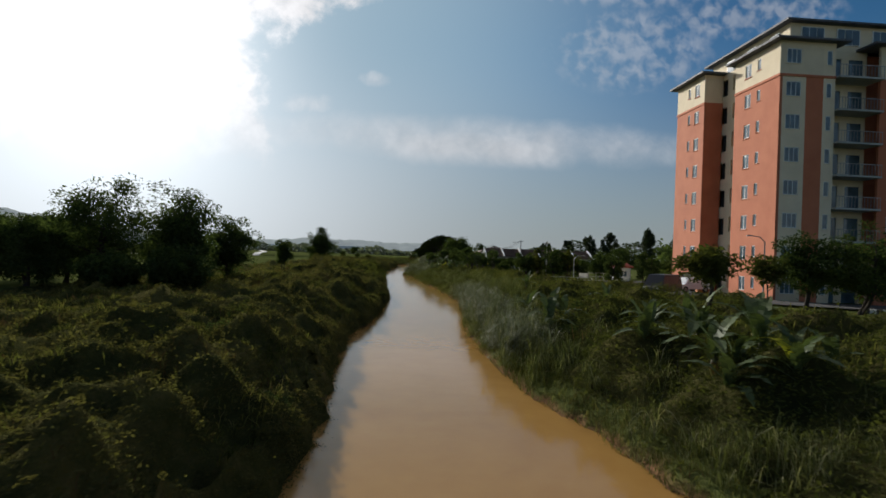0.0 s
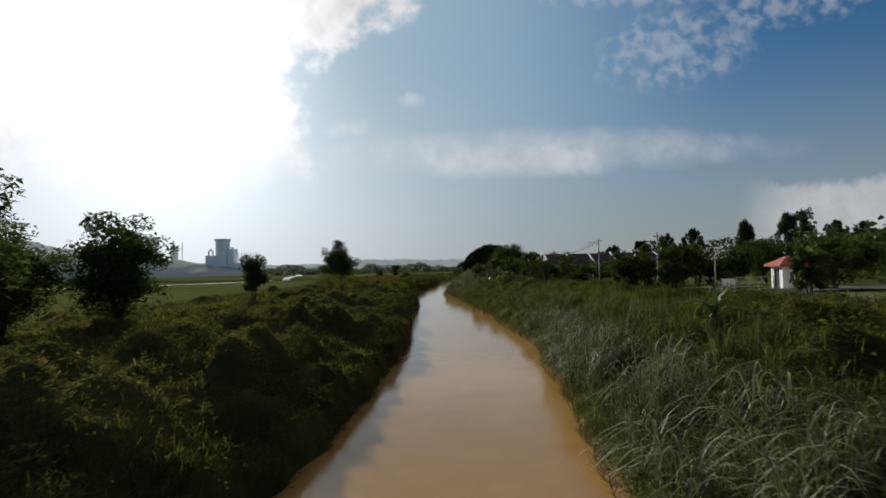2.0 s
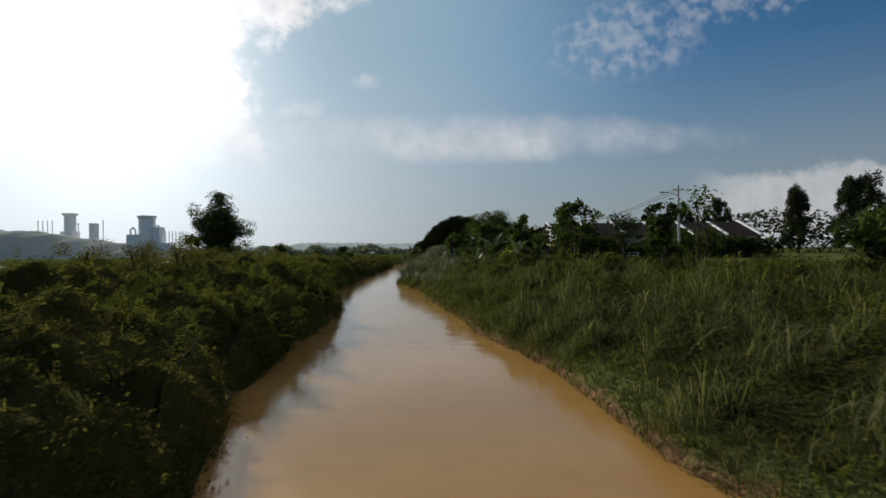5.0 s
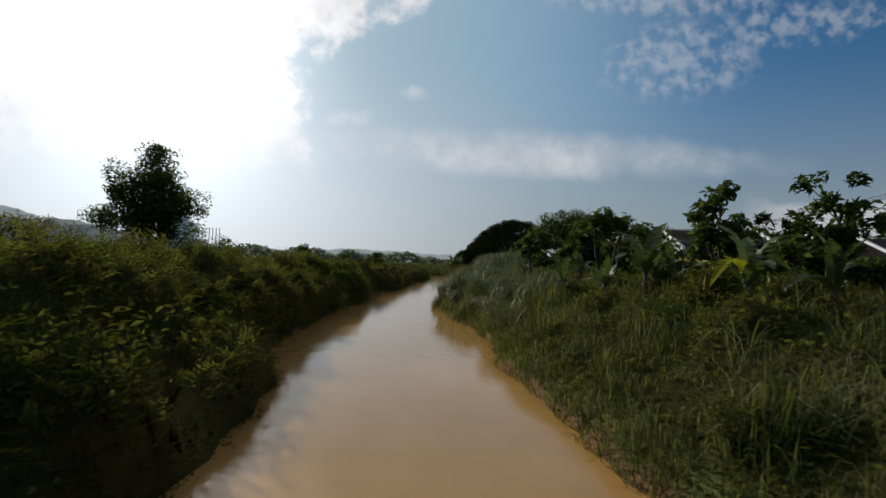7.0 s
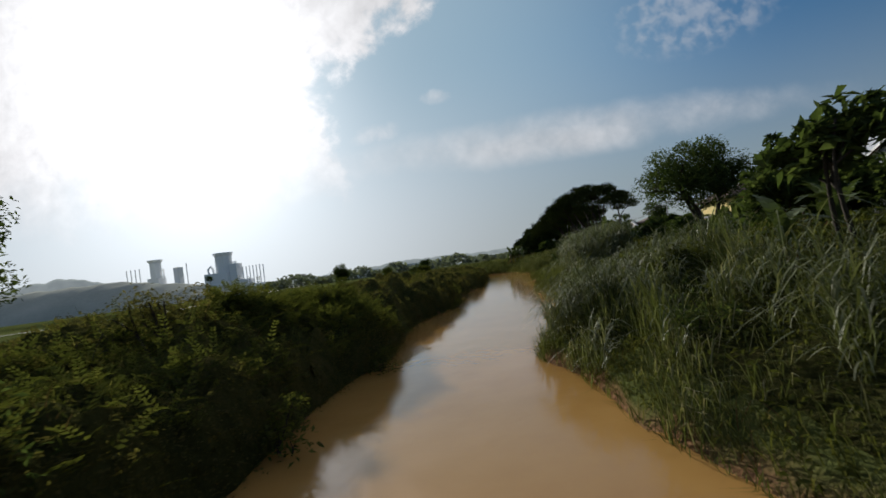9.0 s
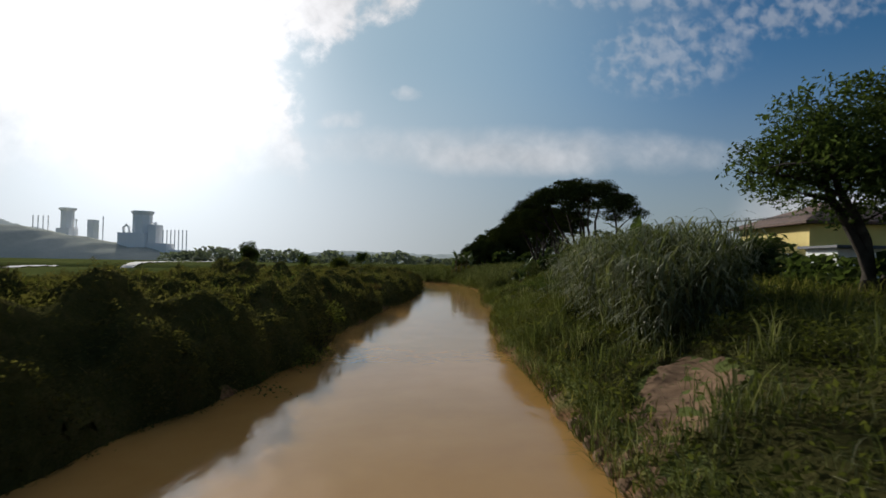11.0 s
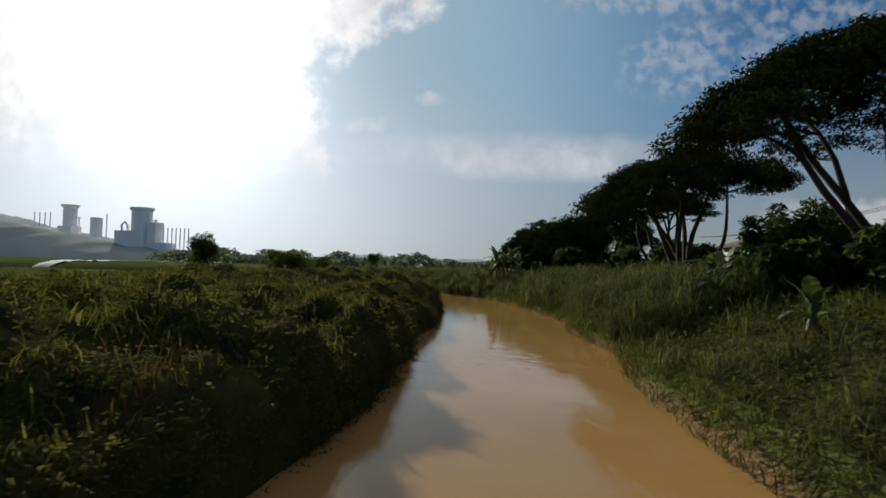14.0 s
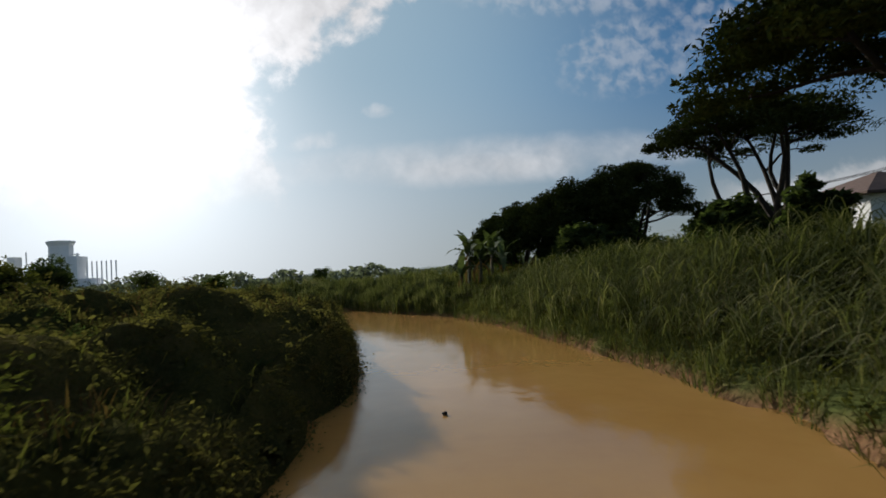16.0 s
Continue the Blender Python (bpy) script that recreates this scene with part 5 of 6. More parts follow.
# small bushes all over the creeper of the other bank
put = 0
while put < 64:
    y = place.uniform(8, 60) if put < 34 else place.uniform(60, 240)
    x = float(np.interp(y, [p[0] for p in LEFT_SHORE], [p[1] for p in LEFT_SHORE])) - (0.4 + place.uniform(0, 1) ** 1.3 * (13.0 if put < 34 else 8.0))
    k = int(place.integers(0, 6))
    size = place.uniform(0.45, 0.85) * (0.8 if y > 190 else 1.0)
    z = float(sample(G_GROUND + G_H * 0.7, np.array([x]), np.array([y]))[0]) - 0.15
    ob = copy_thing(kinds[k], pose(x, y, z, 0, 0, place.uniform(0, 360)))
    ob.scale = (size * 1.2, size * 1.2, size * place.uniform(0.6, 0.9))
    put += 1

# dark low bushes between the grass of the right bank
put = 0
while put < 50:
    y = place.uniform(12, 232)
    x = float(np.interp(y, [p[0] for p in RIGHT_SHORE], [p[1] for p in RIGHT_SHORE])) + place.uniform(1.0, 8.0)
    if earth_gap(np.array([x]), np.array([y]))[0] < 0.9 or 155 < y < 175:
        continue
    s = place.uniform(0.5, 1.05)
    z = float(sample(G_GROUND + G_H * 0.4, np.array([x]), np.array([y]))[0]) - 0.12
    ob = copy_thing(kinds[(0, 3, 3, 2)[int(place.integers(0, 4))]], pose(x, y, z, 0, 0, place.uniform(0, 360)))
    ob.scale = (s, s, s * place.uniform(0.7, 1.0))
    put += 1

# leafy bushes that stand among the reeds by the apartment building
for _ in range(46):
    y = place.uniform(14, 76)
    x = float(np.interp(y, [p[0] for p in RIGHT_SHORE], [p[1] for p in RIGHT_SHORE])) + place.uniform(1.2, 9.0)
    z = float(sample(G_GROUND + G_H * 0.4, np.array([x]), np.array([y]))[0]) - 0.1
    ob = copy_thing(kinds[(0, 2, 3, 3, 4)[int(place.integers(0, 5))]], pose(x, y, z, 0, 0, place.uniform(0, 360)))
    s = place.uniform(0.7, 1.25)
    ob.scale = (s, s, s * place.uniform(0.75, 1.1))

# loose thorn shrubs that stand out on the skyline of the inner bank
for x, y, size in ((-9.5, 225, 1.0), (-7.4, 223.6, 0.8), (-9.4, 215, 1.15), (-12.5, 229, 1.1), (-11.4, 205, 1.2), (-8.2, 208, 1.0), (-10.6, 220, 0.9), (-13.0, 212, 1.2), (-6.4, 196, 0.8), (-10.0, 190, 1.0)):
    ob = copy_thing(kinds[4 + int(place.integers(0, 2))], pose(x, y, float(sample(G_GROUND + G_H * 0.6, np.array([x]), np.array([y]))[0]) - 0.1, 0, 0, place.uniform(0, 360)))
    ob.scale = (size * 1.15, size * 1.15, size)

# a thicket of bushes on the bank below the rain trees
for x, y, size in ((6.8, 176.4, 1.3), (7.9, 177.6, 1.6), (9.0, 176.8, 1.5), (8.4, 179.6, 1.7), (10.2, 178.6, 1.6), (7.2, 180.4, 1.3), (9.8, 181.4, 1.6), (11.6, 179.6, 1.7), (12.6, 177.4, 1.6), (8.2, 183.0, 1.3)):
    ob = copy_thing(kinds[(0, 3, 3, 2)[int(place.integers(0, 4))]], pose(x, y, float(sample(G_GROUND, np.array([x]), np.array([y]))[0]) - 0.05, 0, 0, place.uniform(0, 360)))
    ob.scale = (size, size, size * 0.95)

# bushes by the parked van
for x, y, s in ((19.6, 45.0, 1.5), (21.2, 46.4, 1.6), (22.8, 47.4, 1.5), (18.0, 46.5, 1.4)):
    ob = copy_thing(kinds[2], pose(x, y, float(ground_z(np.array([x]), np.array([y]))[0]), 0, 0, x * 40))
    ob.scale = (s, s, s * 0.9)

# bushes leaning over the water
for x, y, s in ((-5.1, 118.5, 1.1), (-5.0, 115.6, 1.2), (-5.6, 121.0, 1.2), (-4.8, 112.6, 1.1), (-5.9, 124.0, 1.2), (-4.0, 109.6, 1.1), (-3.6, 162.2, 1.2), (-3.9, 165.0, 1.3), (-3.7, 158.6, 1.2), (-4.2, 168.5, 1.2), (-3.2, 92.0, 1.4), (-3.3, 98.0, 1.4), (-3.2, 103.0, 1.5), (-5.2, 130.0, 1.4), (-4.8, 138.0, 1.3)):
    z = float(sample(G_GROUND + G_H * 0.4, np.array([x]), np.array([y]))[0]) - 0.1
    ob = copy_thing(kinds[int(place.integers(0, 4))], pose(x, y, z, 0, 0, place.uniform(0, 360)))
    ob.scale = (s, s, s)

# ---- distant woods ----
fr = np.random.default_rng(33)


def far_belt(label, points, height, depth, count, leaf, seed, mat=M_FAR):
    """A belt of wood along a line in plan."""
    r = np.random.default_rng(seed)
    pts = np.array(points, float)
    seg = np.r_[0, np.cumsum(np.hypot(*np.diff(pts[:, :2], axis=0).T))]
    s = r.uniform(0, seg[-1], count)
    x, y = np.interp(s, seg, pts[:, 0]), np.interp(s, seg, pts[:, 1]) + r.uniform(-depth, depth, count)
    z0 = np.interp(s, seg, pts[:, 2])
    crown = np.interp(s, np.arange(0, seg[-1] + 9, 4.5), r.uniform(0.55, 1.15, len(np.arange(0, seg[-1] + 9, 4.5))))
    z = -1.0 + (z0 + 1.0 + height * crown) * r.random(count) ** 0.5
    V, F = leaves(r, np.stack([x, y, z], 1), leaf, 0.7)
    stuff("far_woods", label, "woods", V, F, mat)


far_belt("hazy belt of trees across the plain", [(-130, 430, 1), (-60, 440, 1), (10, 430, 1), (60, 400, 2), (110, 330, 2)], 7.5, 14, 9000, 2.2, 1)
hill_x, hill_y = np.arange(-760, -100, 6.0), np.arange(470, 572, 6.0)


def hill_z(X, Y):
    top = np.interp(X, [-760, -620, -430, -330, -270, -225, -185, -150, -120], [10, 18, 22, 22.5, 22, 14.5, 8.5, 4, 1]) + 1.3 * lumps(X, Y, 17.0, 81) + 0.8 * lumps(X, Y, 7.0, 82)
    return 1.0 + top * np.clip(np.sin(np.clip((Y - 470) / 70, 0, 1.4) * np.pi / 1.4), 0, 1) ** 0.7


V, F = grid(hill_x, hill_y, hill_z)
tagged(new("hill", mesh_from("hill", V, F, M_HILL, True)), "low hill beside the works, painted pale for haze", "hill", kind="structure")
far_belt("hedge of trees behind the houses", [(28, 150, 2), (36, 180, 2), (44, 215, 2), (50, 260, 2), (46, 300, 2)], 5.5, 6, 7000, 0.9, 4, M_TREE)
far_belt("dense thicket in front of the terrace houses", [(17, 142.2, 2), (34, 143, 2), (50, 143, 2)], 3.4, 1.6, 9000, 0.5, 6, M_TREE)
far_belt("dense thicket behind the banana plot", [(13, 148, 2), (15, 158, 2), (20, 178, 2), (21, 200, 2)], 2.4, 1.6, 5000, 0.5, 7, M_TREE)
far_belt("feathery grey-green belt of trees behind the car park", [(44, 208, 2), (70, 202, 2), (100, 190, 2), (150, 192, 2)], 9.0, 6, 9000, 0.9, 8, M_NEEDLE)
far_belt("trees beyond the car park", [(46, 95, 2), (60, 120, 2), (90, 140, 2), (150, 150, 2), (220, 150, 2)], 7.0, 8, 7000, 1.0, 5, M_TREE)


# ---- the plain's far rim ----
def far_rim():
    """A hazy ridge of wooded land right round the horizon, some three kilometres off: height by bearing."""
    r = np.random.default_rng(55)
    bearing = np.radians(np.arange(-180, 180.1, 0.12))
    deg = np.degrees(bearing)
    rise = np.interp(deg, [-180, -70, -45, -37, -33, -29, -25, -20, -12, -6, 0, 6, 15, 40, 90, 180], [26, 60, 130, 165, 125, 75, 48, 38, 46, 56, 58, 50, 40, 34, 26, 26])
    bumpy = sum(np.interp(deg, np.arange(-181, 182, st), r.uniform(-1, 1, len(np.arange(-181, 182, st)))) * am for st, am in ((2.7, 8.0), (0.8, 5.0), (0.3, 3.0)))
    top = rise + bumpy
    V, F = [], []
    for k, (dist, q) in enumerate(((2900, 0.0), (3000, 0.55), (3060, 0.9), (3120, 1.0), (3400, 0.2))):
        V.append(np.stack([np.sin(bearing) * dist, np.cos(bearing) * dist, -4 + (top + 4) * q], 1))
    n = len(bearing)
    i, j = np.meshgrid(np.arange(n - 1), np.arange(4), indexing="ij")
    q = j * n + i
    F = np.stack([q, q + 1, q + n + 1, q + n], -1).reshape(-1, 4)
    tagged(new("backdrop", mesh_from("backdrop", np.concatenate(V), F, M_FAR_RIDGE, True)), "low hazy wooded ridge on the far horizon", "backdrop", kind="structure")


far_rim()


# ---- buildings ----
M_BRICK = rough_mat("terracotta_render", (0.40, 0.125, 0.06), (0.52, 0.18, 0.09), 0.5, 0.85, 0.1, fine=25)
M_CREAM = rough_mat("cream_render", (0.62, 0.52, 0.36), (0.76, 0.66, 0.48), 0.6, 0.85, 0.1, fine=25)
M_ROOF = rough_mat("slate_roof", (0.05, 0.055, 0.065), (0.11, 0.115, 0.13), 1.5, 0.7, 0.4)
M_RED_ROOF = rough_mat("red_tile_roof", (0.24, 0.045, 0.03), (0.38, 0.09, 0.055), 2.0, 0.8, 0.5)
M_BROWN_ROOF = rough_mat("brown_tile_roof", (0.06, 0.036, 0.028), (0.13, 0.075, 0.055), 2.0, 0.85, 0.5)
M_WHITE = rough_mat("white_paint", (0.62, 0.62, 0.6), (0.8, 0.8, 0.78), 0.8, 0.7, 0.1)
M_YELLOW_WALL = rough_mat("yellow_render", (0.6, 0.47, 0.14), (0.75, 0.6, 0.22), 0.6, 0.85, 0.1)
M_GREY = rough_mat("grey_concrete", (0.3, 0.3, 0.29), (0.45, 0.45, 0.43), 0.7, 0.9, 0.3)
# concrete of the far works, its tone lightened to imitate haze
M_PALE = rough_mat("hazed_concrete", (0.74, 0.75, 0.76), (0.82, 0.83, 0.84), 0.1, 0.9, 0.1, fine=2.0)
M_ASPHALT = rough_mat("asphalt", (0.04, 0.04, 0.042), (0.085, 0.083, 0.08), 0.4, 0.9, 0.3)
# near-black for sheets that stand in for shade inside openings, and for wires
M_DARK = rough_mat("shade_and_wire_black", (0.012, 0.012, 0.013), (0.03, 0.03, 0.03), 1.0, 0.9, 0.1)
M_POLE = rough_mat("galvanised_steel", (0.22, 0.22, 0.22), (0.36, 0.36, 0.36), 2.0, 0.55, 0.1, 0.7)
M_GLASS = glass_mat("window_glass", (0.05, 0.075, 0.09))
M_FRAME = rough_mat("window_frame", (0.6, 0.62, 0.6), (0.75, 0.76, 0.74), 2.0, 0.5, 0.05)
M_SIGN = rough_mat("yellow_sheet", (0.75, 0.5, 0.02), (0.85, 0.6, 0.04), 1.0, 0.5, 0.05)


class Facade:
    """A wall plane: u runs along it, n into the building, z up. River side: u is +y, n is +x; street side: u is +x, n is +y."""

    def __init__(self, parent, kind, plane):
        self.parent = parent
        self.m = Matrix(((0, 1, 0, plane), (1, 0, 0, 0), (0, 0, 1, 0), (0, 0, 0, 1))) if kind == "x" else Matrix(((1, 0, 0, 0), (0, 1, 0, plane), (0, 0, 1, 0), (0, 0, 0, 1)))

    def put(self, name, bm, mat, parent=None, label=""):
        bmesh.ops.transform(bm, matrix=self.m, verts=bm.verts)
        bmesh.ops.recalc_face_normals(bm, faces=bm.faces)
        return part(name, bm, mat, parent or self.parent, label)

    def wall(self, u0, u1, z0, z1, mat, holes=(), thick=0.25):
        """A wall with openings cut through: (u, z, width, height) from the opening's low corner."""
        us = sorted({u0, u1, *(h[0] for h in holes), *(h[0] + h[2] for h in holes)})
        zs = sorted({z0, z1, *(h[1] for h in holes), *(h[1] + h[3] for h in holes)})
        bm = bmesh.new()
        for a, b in zip(us, us[1:]):
            start = None
            for c, d in zip(zs, zs[1:]):
                open_ = any(h[0] <= (a + b) / 2 <= h[0] + h[2] and h[1] <= (c + d) / 2 <= h[1] + h[3] for h in holes)
                if not open_ and start is None:
                    start = c
                if open_ and start is not None:
                    box(bm, (a, 0, start), (b, thick, c))
                    start = None
            if start is not None:
                box(bm, (a, 0, start), (b, thick, z1))
        return self.put("wall", bm, mat)

    def window(self, u, z, wd, ht, leaves_=2, label="", mat=None, sill=None):
        t = 0.055
        bm = bmesh.new()
        us = [u]
        for k in range(leaves_ + 1):
            a = u + (wd - t) * k / leaves_
            us += [a, a + t] if k else [a + t]
        zs = [z, z + t, z + ht - t, z + ht]
        vs = [[bm.verts.new((a, 0.03, c)) for c in zs] for a in us]
        flat_faces = []
        for i in range(len(us) - 1):
            for j in range(3):
                if j != 1 or i % 2 == 0:
                    flat_faces.append(bm.faces.new((vs[i][j], vs[i + 1][j], vs[i + 1][j + 1], vs[i][j + 1])))
        top_ = bmesh.ops.extrude_face_region(bm, geom=flat_faces)["geom"]
        bmesh.ops.translate(bm, vec=(0, 0.08, 0), verts=[g for g in top_ if isinstance(g, bmesh.types.BMVert)])
        fr = self.put("window", bm, mat or M_FRAME, None, label)
        self.put("sill", boxed((u - 0.06, -0.07, z - 0.07), (u + wd + 0.06, 0.1, z - 0.002)), sill or mat or M_FRAME, fr)
        for k in range(leaves_):
            a = u + t + (wd - t) * k / leaves_
            b = u + (wd - t) * (k + 1) / leaves_
            self.put("pane", boxed((a + 0.002, 0.06, z + t + 0.002), (b - 0.002, 0.075, z + ht - t - 0.002)), M_GLASS, fr)


def hip_roof(x0, x1, y0, y1, z, rise, over=0.7, fascia=0.18):
    """A hipped roof with its eaves board, over a rectangle in plan."""
    x0, x1, y0, y1 = x0 - over, x1 + over, y0 - over, y1 + over
    bm = bmesh.new()
    half = min(x1 - x0, y1 - y0) / 2
    if x1 - x0 > y1 - y0:
        r = [(x0 + half, (y0 + y1) / 2), (x1 - half, (y0 + y1) / 2)]
        order = [(0, 1, 1, 0), (1, 2, 1), (2, 3, 0, 1), (3, 0, 0)]
    else:
        r = [((x0 + x1) / 2, y0 + half), ((x0 + x1) / 2, y1 - half)]
        order = None
    low = [bm.verts.new((x, y, z)) for x, y in ((x0, y0), (x1, y0), (x1, y1), (x0, y1))]
    eave = [bm.verts.new((x, y, z + fascia)) for x, y in ((x0, y0), (x1, y0), (x1, y1), (x0, y1))]
    ridge = [bm.verts.new((x, y, z + fascia + rise)) for x, y in r]
    for k in range(4):
        bm.faces.new((low[k], low[(k + 1) % 4], eave[(k + 1) % 4], eave[k]))
    bm.faces.new(low[::-1])
    if order:
        faces = [(eave[0], eave[1], ridge[1], ridge[0]), (eave[1], eave[2], ridge[1]), (eave[2], eave[3], ridge[0], ridge[1]), (eave[3], eave[0], ridge[0])]
    else:
        faces = [(eave[0], eave[1], ridge[0]), (eave[1], eave[2], ridge[1], ridge[0]), (eave[2], eave[3], ridge[1]), (eave[3], eave[0], ridge[0], ridge[1])]
    for f in faces:
        bm.faces.new(f)
    bmesh.ops.recalc_face_normals(bm, faces=bm.faces)
    return bm


def apartment_house():
    ob = thing("apartment_building", "eight-storey terracotta and cream apartment building with hipped roofs", "apartment building")
    Z0, ST, N = 2.15, 2.88, 8
    top, band = Z0 + ST * 8, Z0 + ST * 7
    far = Facade(ob, "x", 31.0)
    near = Facade(ob, "x", 32.3)
    for f, u0, u1, dbl, sgl in ((far, 58.2, 64.1, 59.25, 61.15), (near, 48.0, 54.8, 52.2, 50.75)):
        holes, wins = [], []
        for s in range(N):
            z = Z0 + ST * s
            if s == 0 and f is far:
                holes.append((58.7, Z0, 3.4, 2.3))
                continue
            wins.append((dbl, z + 0.95, 0.95, 1.3, 2))
            wins.append((sgl, z + 1.2, 0.5, 1.05, 1))
        holes += [h[:4] for h in wins]
        f.wall(u0, u1, Z0 - 0.4, band, M_BRICK, [h for h in holes if h[1] < band])
        f.wall(u0, u1, band, top, M_CREAM, [h for h in holes if h[1] >= band])
        f.put("band", boxed((u0 - 0.06, -0.08, band - 0.22), (u1 + 0.06, -0.002, band - 0.002)), M_BRICK, None, "moulded brick-red band")
        for wv_ in wins:
            f.window(*wv_, sill=M_BRICK)
    # a dark sheet closes the open bay in place of its inner shade
    far.put("garage_door", boxed((58.7, 0.14, Z0), (62.1, 0.2, Z0 + 2.3)), M_DARK, None, "dark sheet for the shade in the open garage bay")
    # the side of the far wing, the stair recess and its cream pier
    side = Facade(ob, "y", 58.2)
    side.wall(31.26, 33.0, Z0 - 0.4, band, M_BRICK)
    side.wall(31.26, 33.0, band, top, M_CREAM)
    stair_holes = [(55.5, Z0 + ST * s + 0.9, 0.9, 1.5) for s in range(N)] + [(57.3, Z0 + ST * s + 0.6, 0.9, 1.7) for s in range(N)]
    stair = Facade(ob, "x", 33.0)
    stair.wall(54.8, 58.2, Z0 - 0.4, top, M_CREAM, stair_holes)
    # dark sheets behind the stair openings imitate the unlit inside
    for h in stair_holes:
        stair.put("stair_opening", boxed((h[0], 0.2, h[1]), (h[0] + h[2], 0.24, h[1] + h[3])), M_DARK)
    pier = Facade(ob, "y", 54.8)
    pier.wall(32.56, 33.0, Z0 - 0.4, top, M_CREAM)
    # street side, in the building's own shade
    street = Facade(ob, "y", 48.0)
    bays = [(32.56, 34.7, M_CREAM, [(0.35, 1.35, 3)]), (34.7, 36.3, M_BRICK, []), (36.3, 37.4, M_CREAM, [(0.3, 0.5, 1)]), (41.6, 44.2, M_BRICK, [(0.9, 0.9, 2)]), (44.2, 45.4, M_CREAM, [(0.3, 0.5, 1)]), (49.6, 56.0, M_BRICK, [(1.0, 1.2, 2), (3.6, 1.2, 2)])]
    for u0, u1, mat, wn in bays:
        holes = [(u0 + off, Z0 + ST * s + 0.95, wd, 1.3) for s in range(N) for off, wd, _ in wn]
        street.wall(u0, u1, Z0 - 0.4, band, mat, [h for h in holes if h[1] < band])
        street.wall(u0, u1, band, top, M_CREAM, [h for h in holes if h[1] >= band])
        for s in range(N):
            for off, wd, lv in wn:
                street.window(u0 + off, Z0 + ST * s + 0.95, wd, 1.3, lv, sill=M_CREAM)
    street.put("band", boxed((32.3, -0.08, band - 0.22), (37.4, -0.002, band - 0.002)), M_BRICK, None, "moulded brick-red band")
    # recessed balconies with slabs and railings
    for u0, u1 in ((37.4, 41.6), (45.4, 49.6)):
        back = Facade(ob, "y", 49.6)
        dh = [(u0 + k * 2.1 + 0.35, Z0 + ST * s + 0.05, 1.4, 2.1) for s in range(N) for k in range(2)]
        back.wall(u0, u1, Z0 - 0.4, top, M_CREAM, dh)
        for h in dh:
            back.put("balcony_door", boxed((h[0], 0.08, h[1]), (h[0] + h[2], 0.12, h[1] + h[3])), M_GLASS)
        for s in range(1, N):
            z = Z0 + ST * s
            slab = street.put("balcony", boxed((u0, -0.5, z - 0.16), (u1, 1.6, z)), M_GREY)
            bm = bmesh.new()
            box(bm, (u0, -0.48, z + 0.95), (u1, -0.43, z + 1.0))
            for k in range(15):
                a = u0 + 0.05 + (u1 - u0 - 0.1) * k / 14
                box(bm, (a - 0.015, -0.47, z), (a + 0.015, -0.44, z + 0.95))
            street.put("railing", bm, M_POLE, slab)
    body = prism([(34.3, 50.2), (56, 50.2), (56, 64.0), (34.3, 64.0)], Z0 - 0.4, top - 0.05)
    part("core", body, M_BRICK, ob)
    part("rear_wall", boxed((31.26, 64.002, Z0 - 0.4), (56.0, 64.2, top)), M_CREAM, ob)
    # upper storey set back, and the roofs
    part("penthouse", prism([(34.2, 49.6), (55, 49.6), (55, 62.5), (34.2, 62.5)], top, top + 2.3), M_CREAM, ob, "cream set-back top storey")
    for k in range(5):
        u = 35.2 + k * 3.4
        fr = part("window", boxed((u, 49.50, top + 0.5), (u + 2.2, 49.62, top + 2.0)), M_FRAME, ob, "tall arched-bay window")
        for q in range(3):
            part("pane", boxed((u + 0.08 + q * 0.7, 49.47, top + 0.58), (u + 0.7 + q * 0.7, 49.495, top + 1.92)), M_GLASS, fr)
    for k in range(3):
        u = 51.0 + k * 3.6
        fr = part("window", boxed((34.1, u, top + 0.55), (34.22, u + 1.3, top + 1.9)), M_FRAME, ob)
        part("pane", boxed((34.07, u + 0.08, top + 0.63), (34.095, u + 1.22, top + 1.82)), M_GLASS, fr)
    for x0, x1, y0, y1, z, rise in ((31.0, 36.0, 58.2, 64.1, top, 1.1), (32.3, 37.6, 48.0, 54.8, top, 1.1), (41.2, 45.6, 47.9, 52.5, top, 1.0), (34.2, 55.0, 49.6, 62.5, top + 2.3, 2.6)):
        part("roof", hip_roof(x0, x1, y0, y1, z, rise), M_ROOF, ob, "dark slate-grey hipped roof")
    return ob


apartment_house()


def guardhouse(x, y, z):
    ob = thing("guardhouse", "small white guardhouse with a red hipped roof", "guardhouse")
    w_ = Facade(ob, "y", y)
    w_.wall(x, x + 2.0, z - 0.3, z + 2.25, M_WHITE, [(x + 0.6, z + 0.95, 0.9, 0.85)])
    w_.window(x + 0.6, z + 0.95, 0.9, 0.85)
    s_ = Facade(ob, "x", x)
    s_.wall(y + 0.25, y + 1.55, z - 0.3, z + 2.25, M_WHITE, [(y + 0.5, z, 0.85, 2.0)])
    # dark sheet in the doorway, standing for the shade within
    s_.put("door", boxed((y + 0.5, 0.1, z), (y + 1.35, 0.15, z + 2.0)), M_DARK, None, "dark sheet for the shade in the doorway")
    part("wall", boxed((x + 1.75, y + 0.25, z - 0.3), (x + 2.0, y + 1.55, z + 2.25)), M_WHITE, ob)
    part("wall", boxed((x, y + 1.55, z - 0.3), (x + 2.0, y + 1.8, z + 2.25)), M_WHITE, ob)
    part("roof", hip_roof(x, x + 2.0, y, y + 1.8, z + 2.25, 0.75, 0.4), M_RED_ROOF, ob, "red tiled hipped roof")


guardhouse(30.6, 80.0, 2.15)


